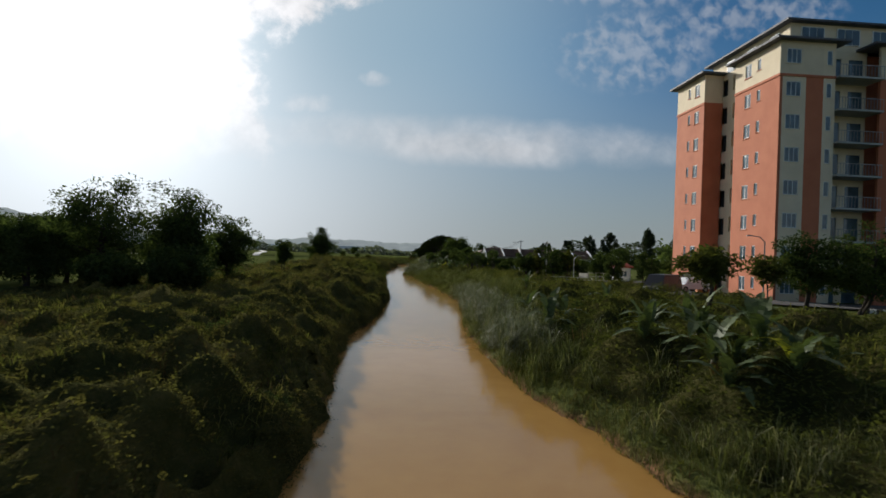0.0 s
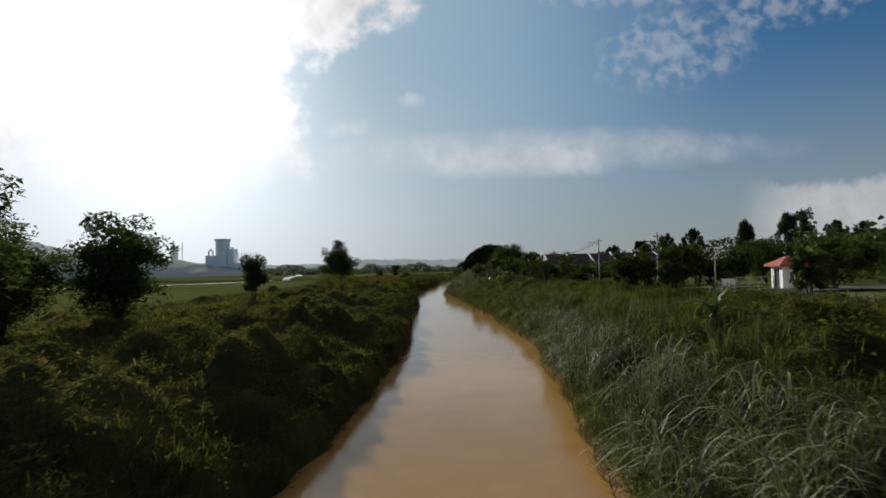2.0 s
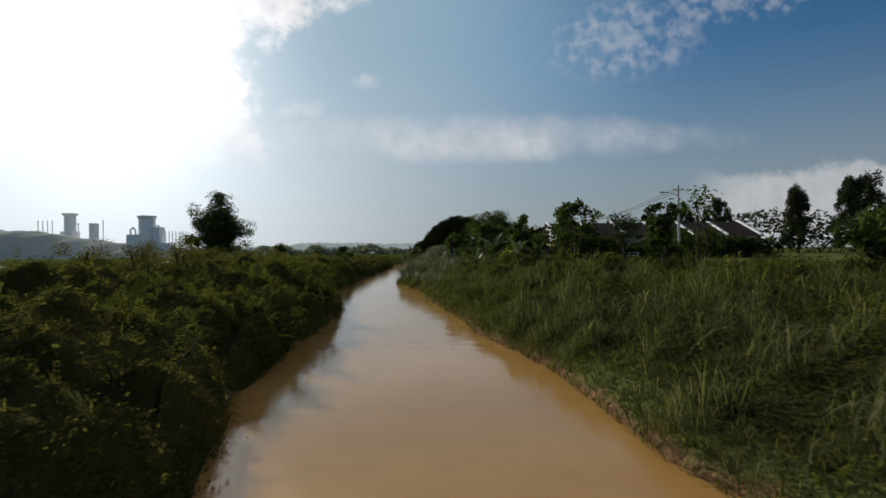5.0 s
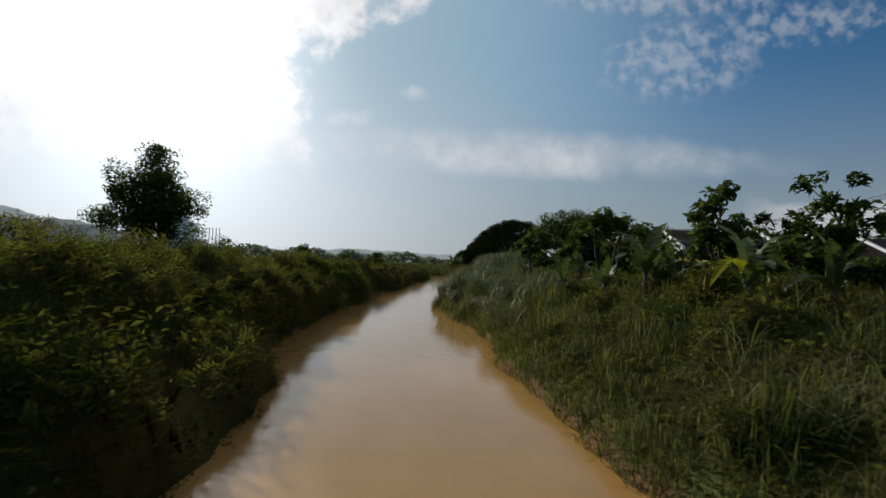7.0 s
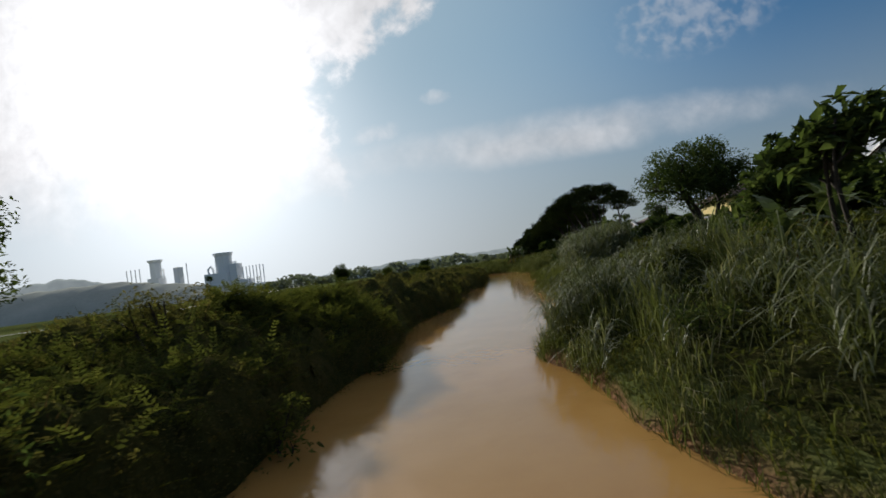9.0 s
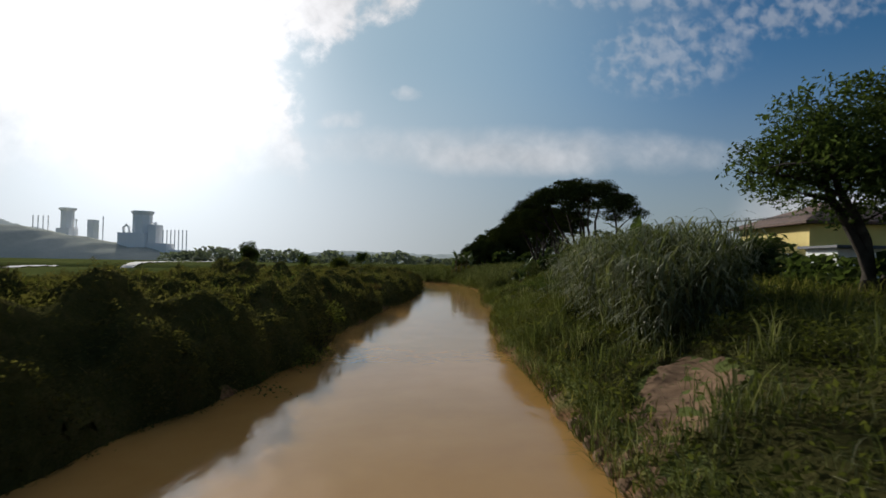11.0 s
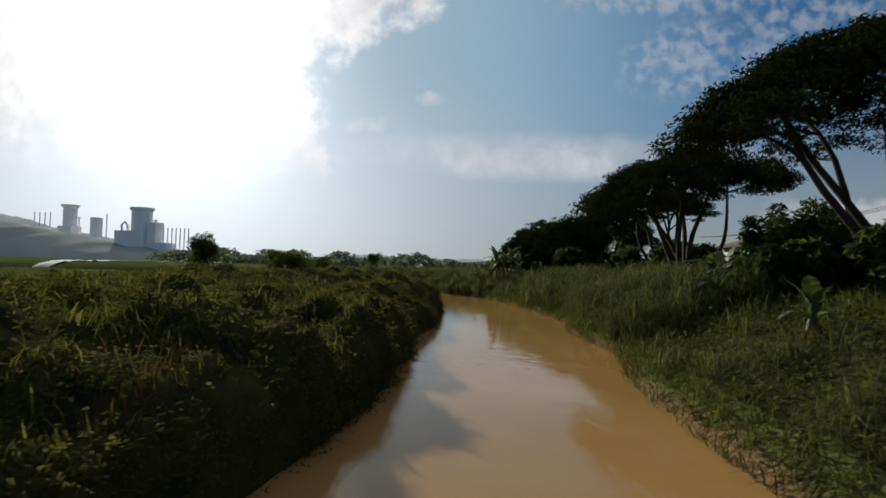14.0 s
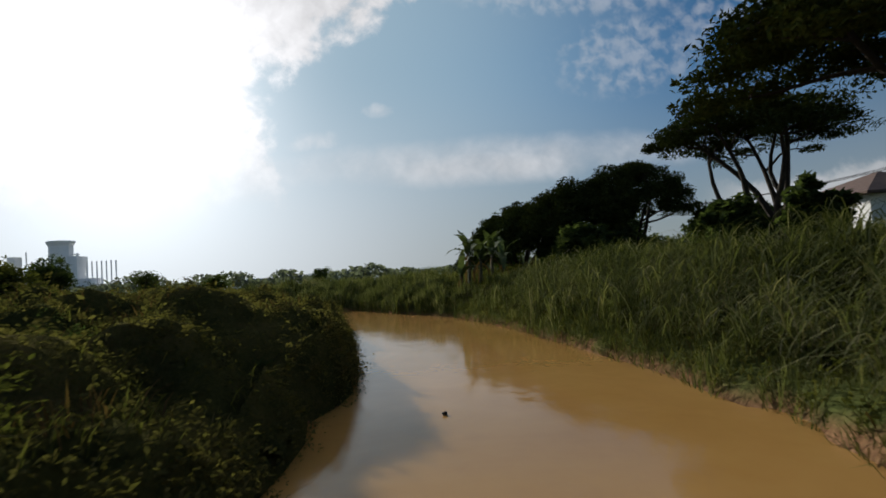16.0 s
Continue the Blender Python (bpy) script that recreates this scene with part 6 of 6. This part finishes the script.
def terrace(x, y, units, width, depth, z, label, wall_h=3.2, rise=1.9):
    """A row of single-storey houses under one pitched roof with white party walls."""
    ob = thing("terrace_row", label, "houses")
    x1 = x + units * width
    front = Facade(ob, "y", y)
    holes = []
    for k in range(units):
        holes += [(x + k * width + 0.6, z + 0.9, 1.6, 1.3), (x + k * width + width * 0.65, z, 1.0, 2.1)]
    front.wall(x, x1, z - 0.3, z + wall_h, M_GREY, holes)
    for k in range(units):
        front.window(x + k * width + 0.6, z + 0.9, 1.6, 1.3)
        front.put("door", boxed((x + k * width + width * 0.65, 0.1, z), (x + k * width + width * 0.65 + 1.0, 0.16, z + 2.1)), M_BROWN_ROOF, None, "brown house door")
    part("core", boxed((x, y + 0.25, z - 0.3), (x1, y + depth, z + wall_h)), M_GREY, ob)
    half = depth / 2
    for u in (x, x1 - 0.2):
        bm = bmesh.new()
        f = bm.faces.new([bm.verts.new((u, q, h)) for q, h in ((y, z + wall_h), (y + depth, z + wall_h), (y + half, z + wall_h + rise - 0.1))])
        e = bmesh.ops.extrude_face_region(bm, geom=[f])["geom"]
        bmesh.ops.translate(bm, vec=(0.2, 0, 0), verts=[g for g in e if isinstance(g, bmesh.types.BMVert)])
        bmesh.ops.recalc_face_normals(bm, faces=bm.faces)
        part("gable", bm, M_GREY, ob)
    bm = bmesh.new()
    a = [bm.verts.new(p) for p in ((x - 0.3, y - 0.8, z + wall_h - 0.15), (x1 + 0.3, y - 0.8, z + wall_h - 0.15), (x1 + 0.3, y + half, z + wall_h + rise), (x - 0.3, y + half, z + wall_h + rise), (x - 0.3, y + depth + 0.8, z + wall_h - 0.15), (x1 + 0.3, y + depth + 0.8, z + wall_h - 0.15))]
    bm.faces.new((a[0], a[1], a[2], a[3]))
    bm.faces.new((a[3], a[2], a[5], a[4]))
    bmesh.ops.solidify(bm, geom=bm.faces[:], thickness=0.14)
    part("roof", bm, M_BROWN_ROOF, ob, "weathered dark pitched roof")
    for k in range(units + 1):
        u = x + k * width
        bm = bmesh.new()
        v = [bm.verts.new((u - 0.14, q, h)) for q, h in ((y - 0.85, z + wall_h - 0.2), (y - 0.85, z + wall_h + 0.1), (y + half, z + wall_h + 0.26 + rise), (y + depth + 0.85, z + wall_h + 0.1), (y + depth + 0.85, z + wall_h - 0.2), (y + half, z + wall_h + rise))]
        f = bm.faces.new(v)
        e = bmesh.ops.extrude_face_region(bm, geom=[f])["geom"]
        bmesh.ops.translate(bm, vec=(0.28, 0, 0), verts=[g for g in e if isinstance(g, bmesh.types.BMVert)])
        bmesh.ops.recalc_face_normals(bm, faces=bm.faces)
        part("party_wall", bm, M_WHITE, ob, "white party wall rising above the roof")


terrace(21.5, 145.5, 6, 4.6, 9.0, 2.2, "row of low terrace houses with white party walls")
terrace(23.4, 212.0, 8, 3.4, 8.0, 2.3, "row of terrace houses with dark roofs behind trees", 2.3, 1.5)


def villa(x, y, w_, d_, z, h, mat, roof, label):
    ob = thing("house", label, "house")
    front, side = Facade(ob, "y", y), Facade(ob, "x", x)
    fw = [(x + w_ * q, z + f * 2.9 + 0.95, 1.3, 1.25) for q in (0.16, 0.62) for f in range(int(h // 2.8))]
    sw = [(y + d_ * q, z + f * 2.9 + 0.95, 1.2, 1.25) for q in (0.2, 0.62) for f in range(int(h // 2.8))]
    front.wall(x, x + w_, z - 0.4, z + h, mat, fw)
    side.wall(y + 0.25, y + d_, z - 0.4, z + h, mat, sw)
    for q in fw:
        front.window(*q)
    for q in sw:
        side.window(*q)
    part("core", boxed((x + 0.4, y + 0.4, z - 0.4), (x + w_, y + d_, z + h)), mat, ob)
    part("roof", hip_roof(x, x + w_, y, y + d_, z + h, min(w_, d_) * 0.22, 0.7), roof, ob, "tiled hipped roof")


villa(26.0, 183.5, 9.0, 9.0, 2.2, 4.2, M_YELLOW_WALL, M_BROWN_ROOF, "yellow rendered house with a brown tiled roof")
villa(31.9, 242.1, 9.0, 9.0, 2.2, 4.1, M_WHITE, M_BROWN_ROOF, "white two-storey house with a brown hipped roof")
villa(29.0, 190.0, 8.0, 7.0, 2.2, 3.0, M_WHITE, M_BROWN_ROOF, "low white house behind the trees")


shed = thing("shed", "white rendered garden shed with a flat dark roof and yellow posts", "shed")
shed_front = Facade(shed, "y", 172.0)
shed_front.wall(19.9, 22.1, 2.0, 4.3, M_WHITE, [(20.9, 2.3, 0.8, 1.7)])
shed_front.put("door", boxed((20.9, 0.08, 2.3), (21.7, 0.13, 4.0)), M_GREY, None, "grey metal door")
part("wall", boxed((19.9, 172.25, 2.0), (22.1, 174.4, 4.3)), M_WHITE, shed)
part("roof", boxed((19.6, 171.6, 4.302), (22.4, 174.7, 4.45), 0.02), M_ROOF, shed, "flat dark roof slab")
for a in (19.7, 20.6, 22.3):
    part("post", boxed((a - 0.06, 171.62, 1.9), (a + 0.06, 171.74, 3.3)), M_YELLOW_WALL, shed, "yellow painted post")


# ---- roads, kerbs, fences ----
def ribbon(name, label, points, width, mat, lift=0.05, category="road"):
    pts = np.array(points, float)
    seg = np.r_[0, np.cumsum(np.hypot(*np.diff(pts, axis=0).T))]
    s = np.arange(0, seg[-1], 1.2)
    x, y = np.interp(s, seg, pts[:, 0]), np.interp(s, seg, pts[:, 1])
    k = np.ones(5) / 5
    if len(x) > 12:
        x[2:-2], y[2:-2] = np.convolve(x, k, "valid"), np.convolve(y, k, "valid")
    t = np.stack([np.gradient(x), np.gradient(y)], 1)
    t = unit(t)
    nrm = np.stack([-t[:, 1], t[:, 0]], 1)
    rows = []
    for q in np.linspace(-0.5, 0.5, 7):
        xx, yy = x + nrm[:, 0] * q * width, y + nrm[:, 1] * q * width
        rows.append(np.stack([xx, yy, ground_z(xx, yy) + lift + 0.12], 1))
    V = np.stack(rows, 1).reshape(-1, 3)
    n, m = len(x), 7
    i, j = np.meshgrid(np.arange(n - 1), np.arange(m - 1), indexing="ij")
    q = i * m + j
    F = np.stack([q, q + 1, q + m + 1, q + m], -1).reshape(-1, 4)
    return tagged(new(name, mesh_from(name, V, F, mat, True)), label, category, kind="structure")


ribbon("road", "grey asphalt access road by the apartment building", [(64, 40), (46, 42), (36.5, 42.5), (30.0, 46), (27.4, 54), (26.6, 64), (25.4, 74), (28, 78), (40, 78.5), (90, 80)], 6.0, M_ASPHALT)
ribbon("field_road", "pale concrete road across the open field", [(-190, 170), (-120, 180), (-86, 206), (-66, 232), (-66, 270), (-76, 330), (-100, 420)], 3.2, M_GREY)
M_KERB_B = rough_mat("black_kerb_paint", (0.02, 0.02, 0.02), (0.05, 0.05, 0.05), 3.0, 0.7, 0.1)
kerb = thing("kerb", "kerb stones painted black and white along the road", "kerb", None, "", "structure")
for k in range(26):
    x, y = 33.0 + k * 0.52, 38.9 + 0.1 * math.sin(k) * 0.2
    z = float(ground_z(np.array([x]), np.array([y]))[0])
    part("kerb_stone", boxed((x, y, z - 0.1), (x + 0.49, y + 0.16, z + 0.3), 0.02), M_WHITE if k % 2 else M_KERB_B, kerb)


def fence(x0, x1, y, z, label, h=1.4, mat=None):
    ob = thing("fence", label, "fence")
    n = int((x1 - x0) / 0.9)
    for k in range(n + 1):
        a = x0 + (x1 - x0) * k / n
        part("post", boxed((a - 0.04, y - 0.04, z - 0.3), (a + 0.04, y + 0.04, z + h)), mat or M_POLE, ob)
    for q in (0.25, 0.6, 0.95):
        part("rail", boxed((x0, y - 0.02, z + h * q - 0.025), (x1, y + 0.02, z + h * q + 0.025)), mat or M_POLE, ob)


fence(26.4, 29.6, 79.6, 2.2, "grey metal gate fence beside the guardhouse")
fence(22.5, 27.5, 133.5, 2.25, "white picket fence behind the banana plot", 1.0, M_WHITE)
fence(19.0, 24.5, 72.5, 2.2, "thin grey posts and rails along the road", 0.9, M_GREY)
banner = thing("banner", "white banner hung beside the gate", "banner")
part("sheet", boxed((25.0, 79.45, 2.75), (26.2, 79.48, 3.45)), M_WHITE, banner)
part("post", boxed((24.94, 79.42, 1.9), (25.0, 79.5, 3.55)), M_POLE, banner)
part("post", boxed((26.2, 79.42, 1.9), (26.26, 79.5, 3.55)), M_POLE, banner)

awning = thing("awning", "bright yellow sheet awning on thin posts", "awning")
bm = bmesh.new()
va = [bm.verts.new(p) for p in ((17.9, 136.2, 4.1), (20.8, 136.2, 3.85), (21.0, 138.0, 4.2), (18.0, 138.0, 4.4))]
bm.faces.new(va)
bmesh.ops.solidify(bm, geom=bm.faces[:], thickness=0.05)
part("sheet", bm, M_SIGN, awning)
part("flap", boxed((20.4, 136.14, 3.1), (20.95, 136.19, 3.95)), M_SIGN, awning)
for a, b in ((18.0, 136.3), (20.7, 136.3), (20.9, 137.9), (18.1, 137.9)):
    part("post", boxed((a - 0.04, b - 0.04, 1.9), (a + 0.04, b + 0.04, 3.9)), M_POLE, awning)


# ---- poles and wires ----
def utility_pole(x, y, top, arm=-1.2, lamp=True):
    ob = thing("utility_pole", "grey utility pole with a lamp arm and wires", "utility pole", None, "utility poles")
    z = float(ground_z(np.array([x]), np.array([y]))[0]) - 0.1
    V, F = tubes([(np.array([(x, y, z), (x, y, (z + top) / 2), (x, y, top)]), (0.12, 0.1, 0.075))], 10)
    part("pole", mesh_from("pole", V, F, M_GREY, True), None, ob)
    part("crossarm", boxed((x - 0.5, y - 0.05, top - 0.4), (x + 0.5, y + 0.05, top - 0.3)), M_POLE, ob)
    if lamp:
        V, F = tubes([(np.array([(x, y, top - 0.9), (x + arm * 0.6, y, top - 0.6), (x + arm, y, top - 0.55)]), (0.035, 0.03, 0.03))], 6)
        part("lamp_arm", mesh_from("lamp_arm", V, F, M_POLE, True), None, ob)
        part("lamp_head", boxed((x + arm - 0.45, y - 0.1, top - 0.62), (x + arm, y + 0.1, top - 0.5), 0.03), M_POLE, ob)
    return (x, y, top - 0.3)


poles = [utility_pole(24.6, 118, 8.9), utility_pole(25.5, 160, 8.4), utility_pole(27.2, 209.5, 8.6), utility_pole(30.5, 262, 8.6)]
utility_pole(21.8, 85.5, 7.9, lamp=False)
for a, b in zip(poles, poles[1:]):
    wire_thing = thing("overhead_wire", "thin black overhead wires between poles", "wire")
    for off in (-0.4, 0.0, 0.4):
        t = np.linspace(0, 1, 14)[:, None]
        p = np.array(a) + (np.array(b) - np.array(a)) * t - np.array([0, 0, 1.1]) * (4 * t * (1 - t)) + np.array([off, 0, 0.05])
        V, F = tubes([(p, np.full(14, 0.018))], 4)
        part("wire", mesh_from("wire", V, F, M_DARK), None, wire_thing)


def lamp_post(x, y, top, side):
    ob = thing("street_lamp", "slim grey street lamp with a curved arm", "street lamp", None, "street lamps")
    z = float(ground_z(np.array([x]), np.array([y]))[0]) - 0.1
    V, F = tubes([(np.array([(x, y, z), (x, y, top - 0.5), (x + side * 0.4, y, top - 0.1), (x + side * 1.3, y, top)]), (0.07, 0.05, 0.04, 0.03))], 8)
    part("pole", mesh_from("pole", V, F, M_POLE, True), None, ob)
    part("lamp_head", boxed((x + side * 1.3 - 0.25, y - 0.08, top - 0.06), (x + side * 1.3 + 0.25, y + 0.08, top + 0.03), 0.02), M_POLE, ob)


lamp_post(29.6, 45.2, 7.9, -1)
lamp_post(23.6, 77.5, 5.9, 1)


# ---- cars ----
M_CAR_WHITE = rough_mat("white_car_paint", (0.66, 0.67, 0.68), (0.76, 0.77, 0.78), 0.6, 0.4, 0.0, spec=0.35)
M_CAR_DARK = rough_mat("dark_car_paint", (0.03, 0.028, 0.03), (0.06, 0.055, 0.055), 0.6, 0.4, 0.0, spec=0.35)
M_TYRE = rough_mat("tyre_rubber", (0.012, 0.012, 0.012), (0.03, 0.03, 0.03), 4.0, 0.85, 0.2)
M_LIGHT = rough_mat("lamp_lens", (0.6, 0.6, 0.58), (0.8, 0.8, 0.78), 4.0, 0.15, 0.0)
M_TAIL = rough_mat("tail_lens", (0.35, 0.02, 0.02), (0.5, 0.04, 0.03), 4.0, 0.2, 0.0)


def car(name, label, at, paint, L=4.4, W=1.75, H=1.45, cab=(0.22, 0.3, 0.78, 0.92)):
    """Length along x. cab: where the cabin's glass starts low, high, ends high, low."""
    ob = thing(name, label, "car", at)
    prof = [(0, 0.35), (0.02, 0.72), (cab[0] - 0.02, 0.86), (cab[1], H), (cab[2], H), (cab[3], 0.92), (0.99, 0.86), (1.0, 0.35)]
    bm = bmesh.new()
    f = bm.faces.new([bm.verts.new((p[0] * L, -W / 2, p[1])) for p in prof])
    e = bmesh.ops.extrude_face_region(bm, geom=[f])["geom"]
    bmesh.ops.translate(bm, vec=(0, W, 0), verts=[g for g in e if isinstance(g, bmesh.types.BMVert)])
    for v in bm.verts:
        if v.co.z > 1.0:
            v.co.y *= 0.82
    bmesh.ops.recalc_face_normals(bm, faces=bm.faces)
    bmesh.ops.bevel(bm, geom=bm.edges[:], offset=0.05, segments=2, affect="EDGES")
    part("body", bm, paint, ob)
    for s in (-1, 1):
        bm = bmesh.new()
        y = s * (W / 2 * 0.93)
        pts = [((cab[0] + 0.03) * L, 0.93), ((cab[1] + 0.01) * L, H - 0.1), ((cab[2] - 0.01) * L, H - 0.1), ((cab[3] - 0.04) * L, 0.96)]
        f = bm.faces.new([bm.verts.new((a, y * (0.985 if b > 1.0 else 1.06) - (s * 0.07 if b > 1.0 else 0), b)) for a, b in pts])
        bmesh.ops.solidify(bm, geom=[f], thickness=0.03)
        part("side_window", bm, M_GLASS, ob)
        part("headlight", boxed((-0.02, s * W * 0.36 - 0.16, 0.6), (0.1, s * W * 0.36 + 0.16, 0.74), 0.02), M_LIGHT, ob)
        part("tail_light", boxed((L - 0.08, s * W * 0.38 - 0.12, 0.62), (L + 0.02, s * W * 0.38 + 0.12, 0.82), 0.02), M_TAIL, ob)
        for q in (0.19, 0.81):
            bm = bmesh.new()
            bmesh.ops.create_cone(bm, cap_ends=True, segments=20, radius1=0.32, radius2=0.32, depth=0.2, matrix=pose(q * L, s * (W / 2 - 0.08), 0.32, 90))
            wheel = part("wheel", bm, M_TYRE, ob)
            bm = bmesh.new()
            bmesh.ops.create_cone(bm, cap_ends=True, segments=14, radius1=0.19, radius2=0.17, depth=0.03, matrix=pose(q * L, s * (W / 2 + 0.03), 0.32, 90))
            part("rim", bm, M_POLE, wheel)
    for a, b in ((cab[0] - 0.005, cab[1] - 0.005), (cab[3] - 0.0, cab[2] + 0.005)):
        bm = bmesh.new()
        f = bm.faces.new([bm.verts.new(p) for p in ((a * L, -W * 0.42, 0.95), (a * L, W * 0.42, 0.95), (b * L, W * 0.36, H - 0.06), (b * L, -W * 0.36, H - 0.06))])
        bmesh.ops.solidify(bm, geom=[f], thickness=0.02)
        part("windscreen", bm, M_GLASS, ob)


def road_z(x, y):
    return float(ground_z(np.array([x]), np.array([y]))[0]) + 0.17


car("parked_car", "white parked saloon car beside the apartment building", pose(27.2, 56.0, road_z(28, 56), 0, 0, 20), M_CAR_WHITE)
car("parked_van", "dark parked van on the access road", pose(22.4, 50.2, road_z(23.6, 51), 0, 0, 40), M_CAR_DARK, 4.5, 1.8, 1.9, (0.1, 0.22, 0.96, 0.99))


# ---- the works on the horizon ----
def rods(ob, xs_, y, z0, z1, r):
    for x in xs_:
        V, F = tubes([(np.array([(x, y, z0), (x, y, (z0 + z1) / 2), (x, y, z1)]), (r, r, r))], 6)
        part("chimney", mesh_from("chimney", V, F, M_PALE, True), None, ob)


def works_tower(x, y, width, top, flare, label, block):
    ob = thing("kiln_tower", label, "industrial tower")
    bm = bmesh.new()
    bmesh.ops.create_cone(bm, cap_ends=True, segments=8, radius1=width * 0.54, radius2=width * 0.52, depth=top - 1, matrix=pose(x, y, (top + 1) / 2, 0, 0, 22.5))
    part("shaft", bm, M_PALE, ob)
    bm = bmesh.new()
    bmesh.ops.create_cone(bm, cap_ends=True, segments=8, radius1=width * 0.52, radius2=width * 0.54 * flare, depth=1.8, matrix=pose(x, y, top - 1.7, 0, 0, 22.5))
    bmesh.ops.create_cone(bm, cap_ends=True, segments=8, radius1=width * 0.54 * flare, radius2=width * 0.54 * flare, depth=0.8, matrix=pose(x, y, top - 0.4, 0, 0, 22.5))
    part("cap", bm, M_PALE, ob)
    for k in range(4):
        part("gallery", boxed((x + width * 0.55, y - 2.0, top * (0.35 + 0.14 * k)), (x + width * 0.8, y + 2.0, top * (0.35 + 0.14 * k) + 0.5)), M_PALE, ob)
    part("stair_mast", boxed((x + width * 0.74, y - 0.4, 1.0), (x + width * 0.8, y + 0.4, top * 0.8)), M_PALE, ob)
    for lo, hi in block:
        part("block", boxed(lo, hi), M_PALE, ob)
    return ob


tw = works_tower(-189.4, 518, 11.0, 33.6, 1.14, "tall pale kiln tower of a cement works in haze", [((-201, 510, 0), (-184, 526, 19.5)), ((-184, 512, 0), (-171, 524, 13.0)), ((-183.5, 513, 0), (-178.5, 523, 25.0)), ((-172, 514, 0), (-160, 524, 9.0))])
rods(tw, [-176, -173.5, -171, -168.5, -166, -163.5, -161], 518, 6, 22, 0.35)
V, F = tubes([(np.array([(-201, 518, 19), (-201.5, 518, 23), (-199.5, 518, 25), (-197.8, 518, 23), (-197.6, 518, 19)]), np.full(5, 0.8))], 8)
part("duct", mesh_from("duct", V, F, M_PALE, True), None, tw)
tw = works_tower(-291, 602, 9.0, 42.0, 1.3, "slim pale tower of a cement works in haze", [((-300, 594, 0), (-272, 612, 18.0)), ((-296, 596, 0), (-286, 608, 26.0)), ((-273, 598, 0), (-268.5, 606, 33.0)), ((-266, 598, 0), (-248, 606, 15))])
rods(tw, [-318, -314, -310, -306, -263], 602, 10, 36, 0.4)
shed = thing("factory_shed", "long pale works buildings low on the horizon", "factory")
part("hall", boxed((-150, 560, 0), (-90, 580, 8)), M_PALE, shed)
part("hall", boxed((-80, 600, 0), (-30, 615, 9)), M_PALE, shed)

# ---- small things on the bank and the water ----
patch_x, patch_y = np.arange(2.8, 8.0, 0.12), np.arange(150.6, 159.2, 0.12)


def slip_z(X, Y):
    q = np.clip(1 - slip_q(X, Y), -0.6, 1)
    return ground_z(X, Y) - 0.03 + 0.06 * np.sign(q) * np.abs(q) ** 0.5 + 0.035 * lumps(X, Y, 0.8, 91) + 0.025 * lumps(X, Y, 0.38, 92)


V, F = grid(patch_x, patch_y, slip_z)
tagged(new("earth_slip", mesh_from("earth_slip", V, F, M_EARTH, True)), "bare reddish earth slip on the bank", "earth", kind="structure")
fl = np.random.default_rng(71)
debris = thing("floating_debris", "small brown clump floating on the river", "debris")
bm = bmesh.new()
bmesh.ops.create_icosphere(bm, subdivisions=2, radius=0.045, matrix=pose(0.8, 213.9, 0.015))
for v in bm.verts:
    v.co += Vector(fl.normal(0, 0.012, 3))
part("clump", bm, M_BARK, debris)
for k, (x, y, yaw) in enumerate([(-2.5, 40.0, 20), (4.6, 36.5, 195), (-2.7, 63, 10), (3.1, 141, 160), (-4.2, 124, 30)]):
    tg = thing("dead_branch", "bare dead branch hanging out over the water", "branch", pose(x, y, 0.08, 0, 0, yaw), "dead branches at the water")
    paths = [(bent(fl, (-0.7, 0, 0.25), (0.8, 0.1, 0.1), 7, 0.05), np.linspace(0.03, 0.012, 7))]
    for q in range(3):
        paths.append((bent(fl, (0.1 + q * 0.2, 0.03, 0.15), (0.4 + q * 0.25, fl.uniform(-0.4, 0.4), fl.uniform(0.1, 0.5)), 5, 0.06), np.linspace(0.015, 0.005, 5)))
    V, F = tubes(paths, 5)
    part("limb", mesh_from("limb", V, F, M_BARK, True), None, tg)
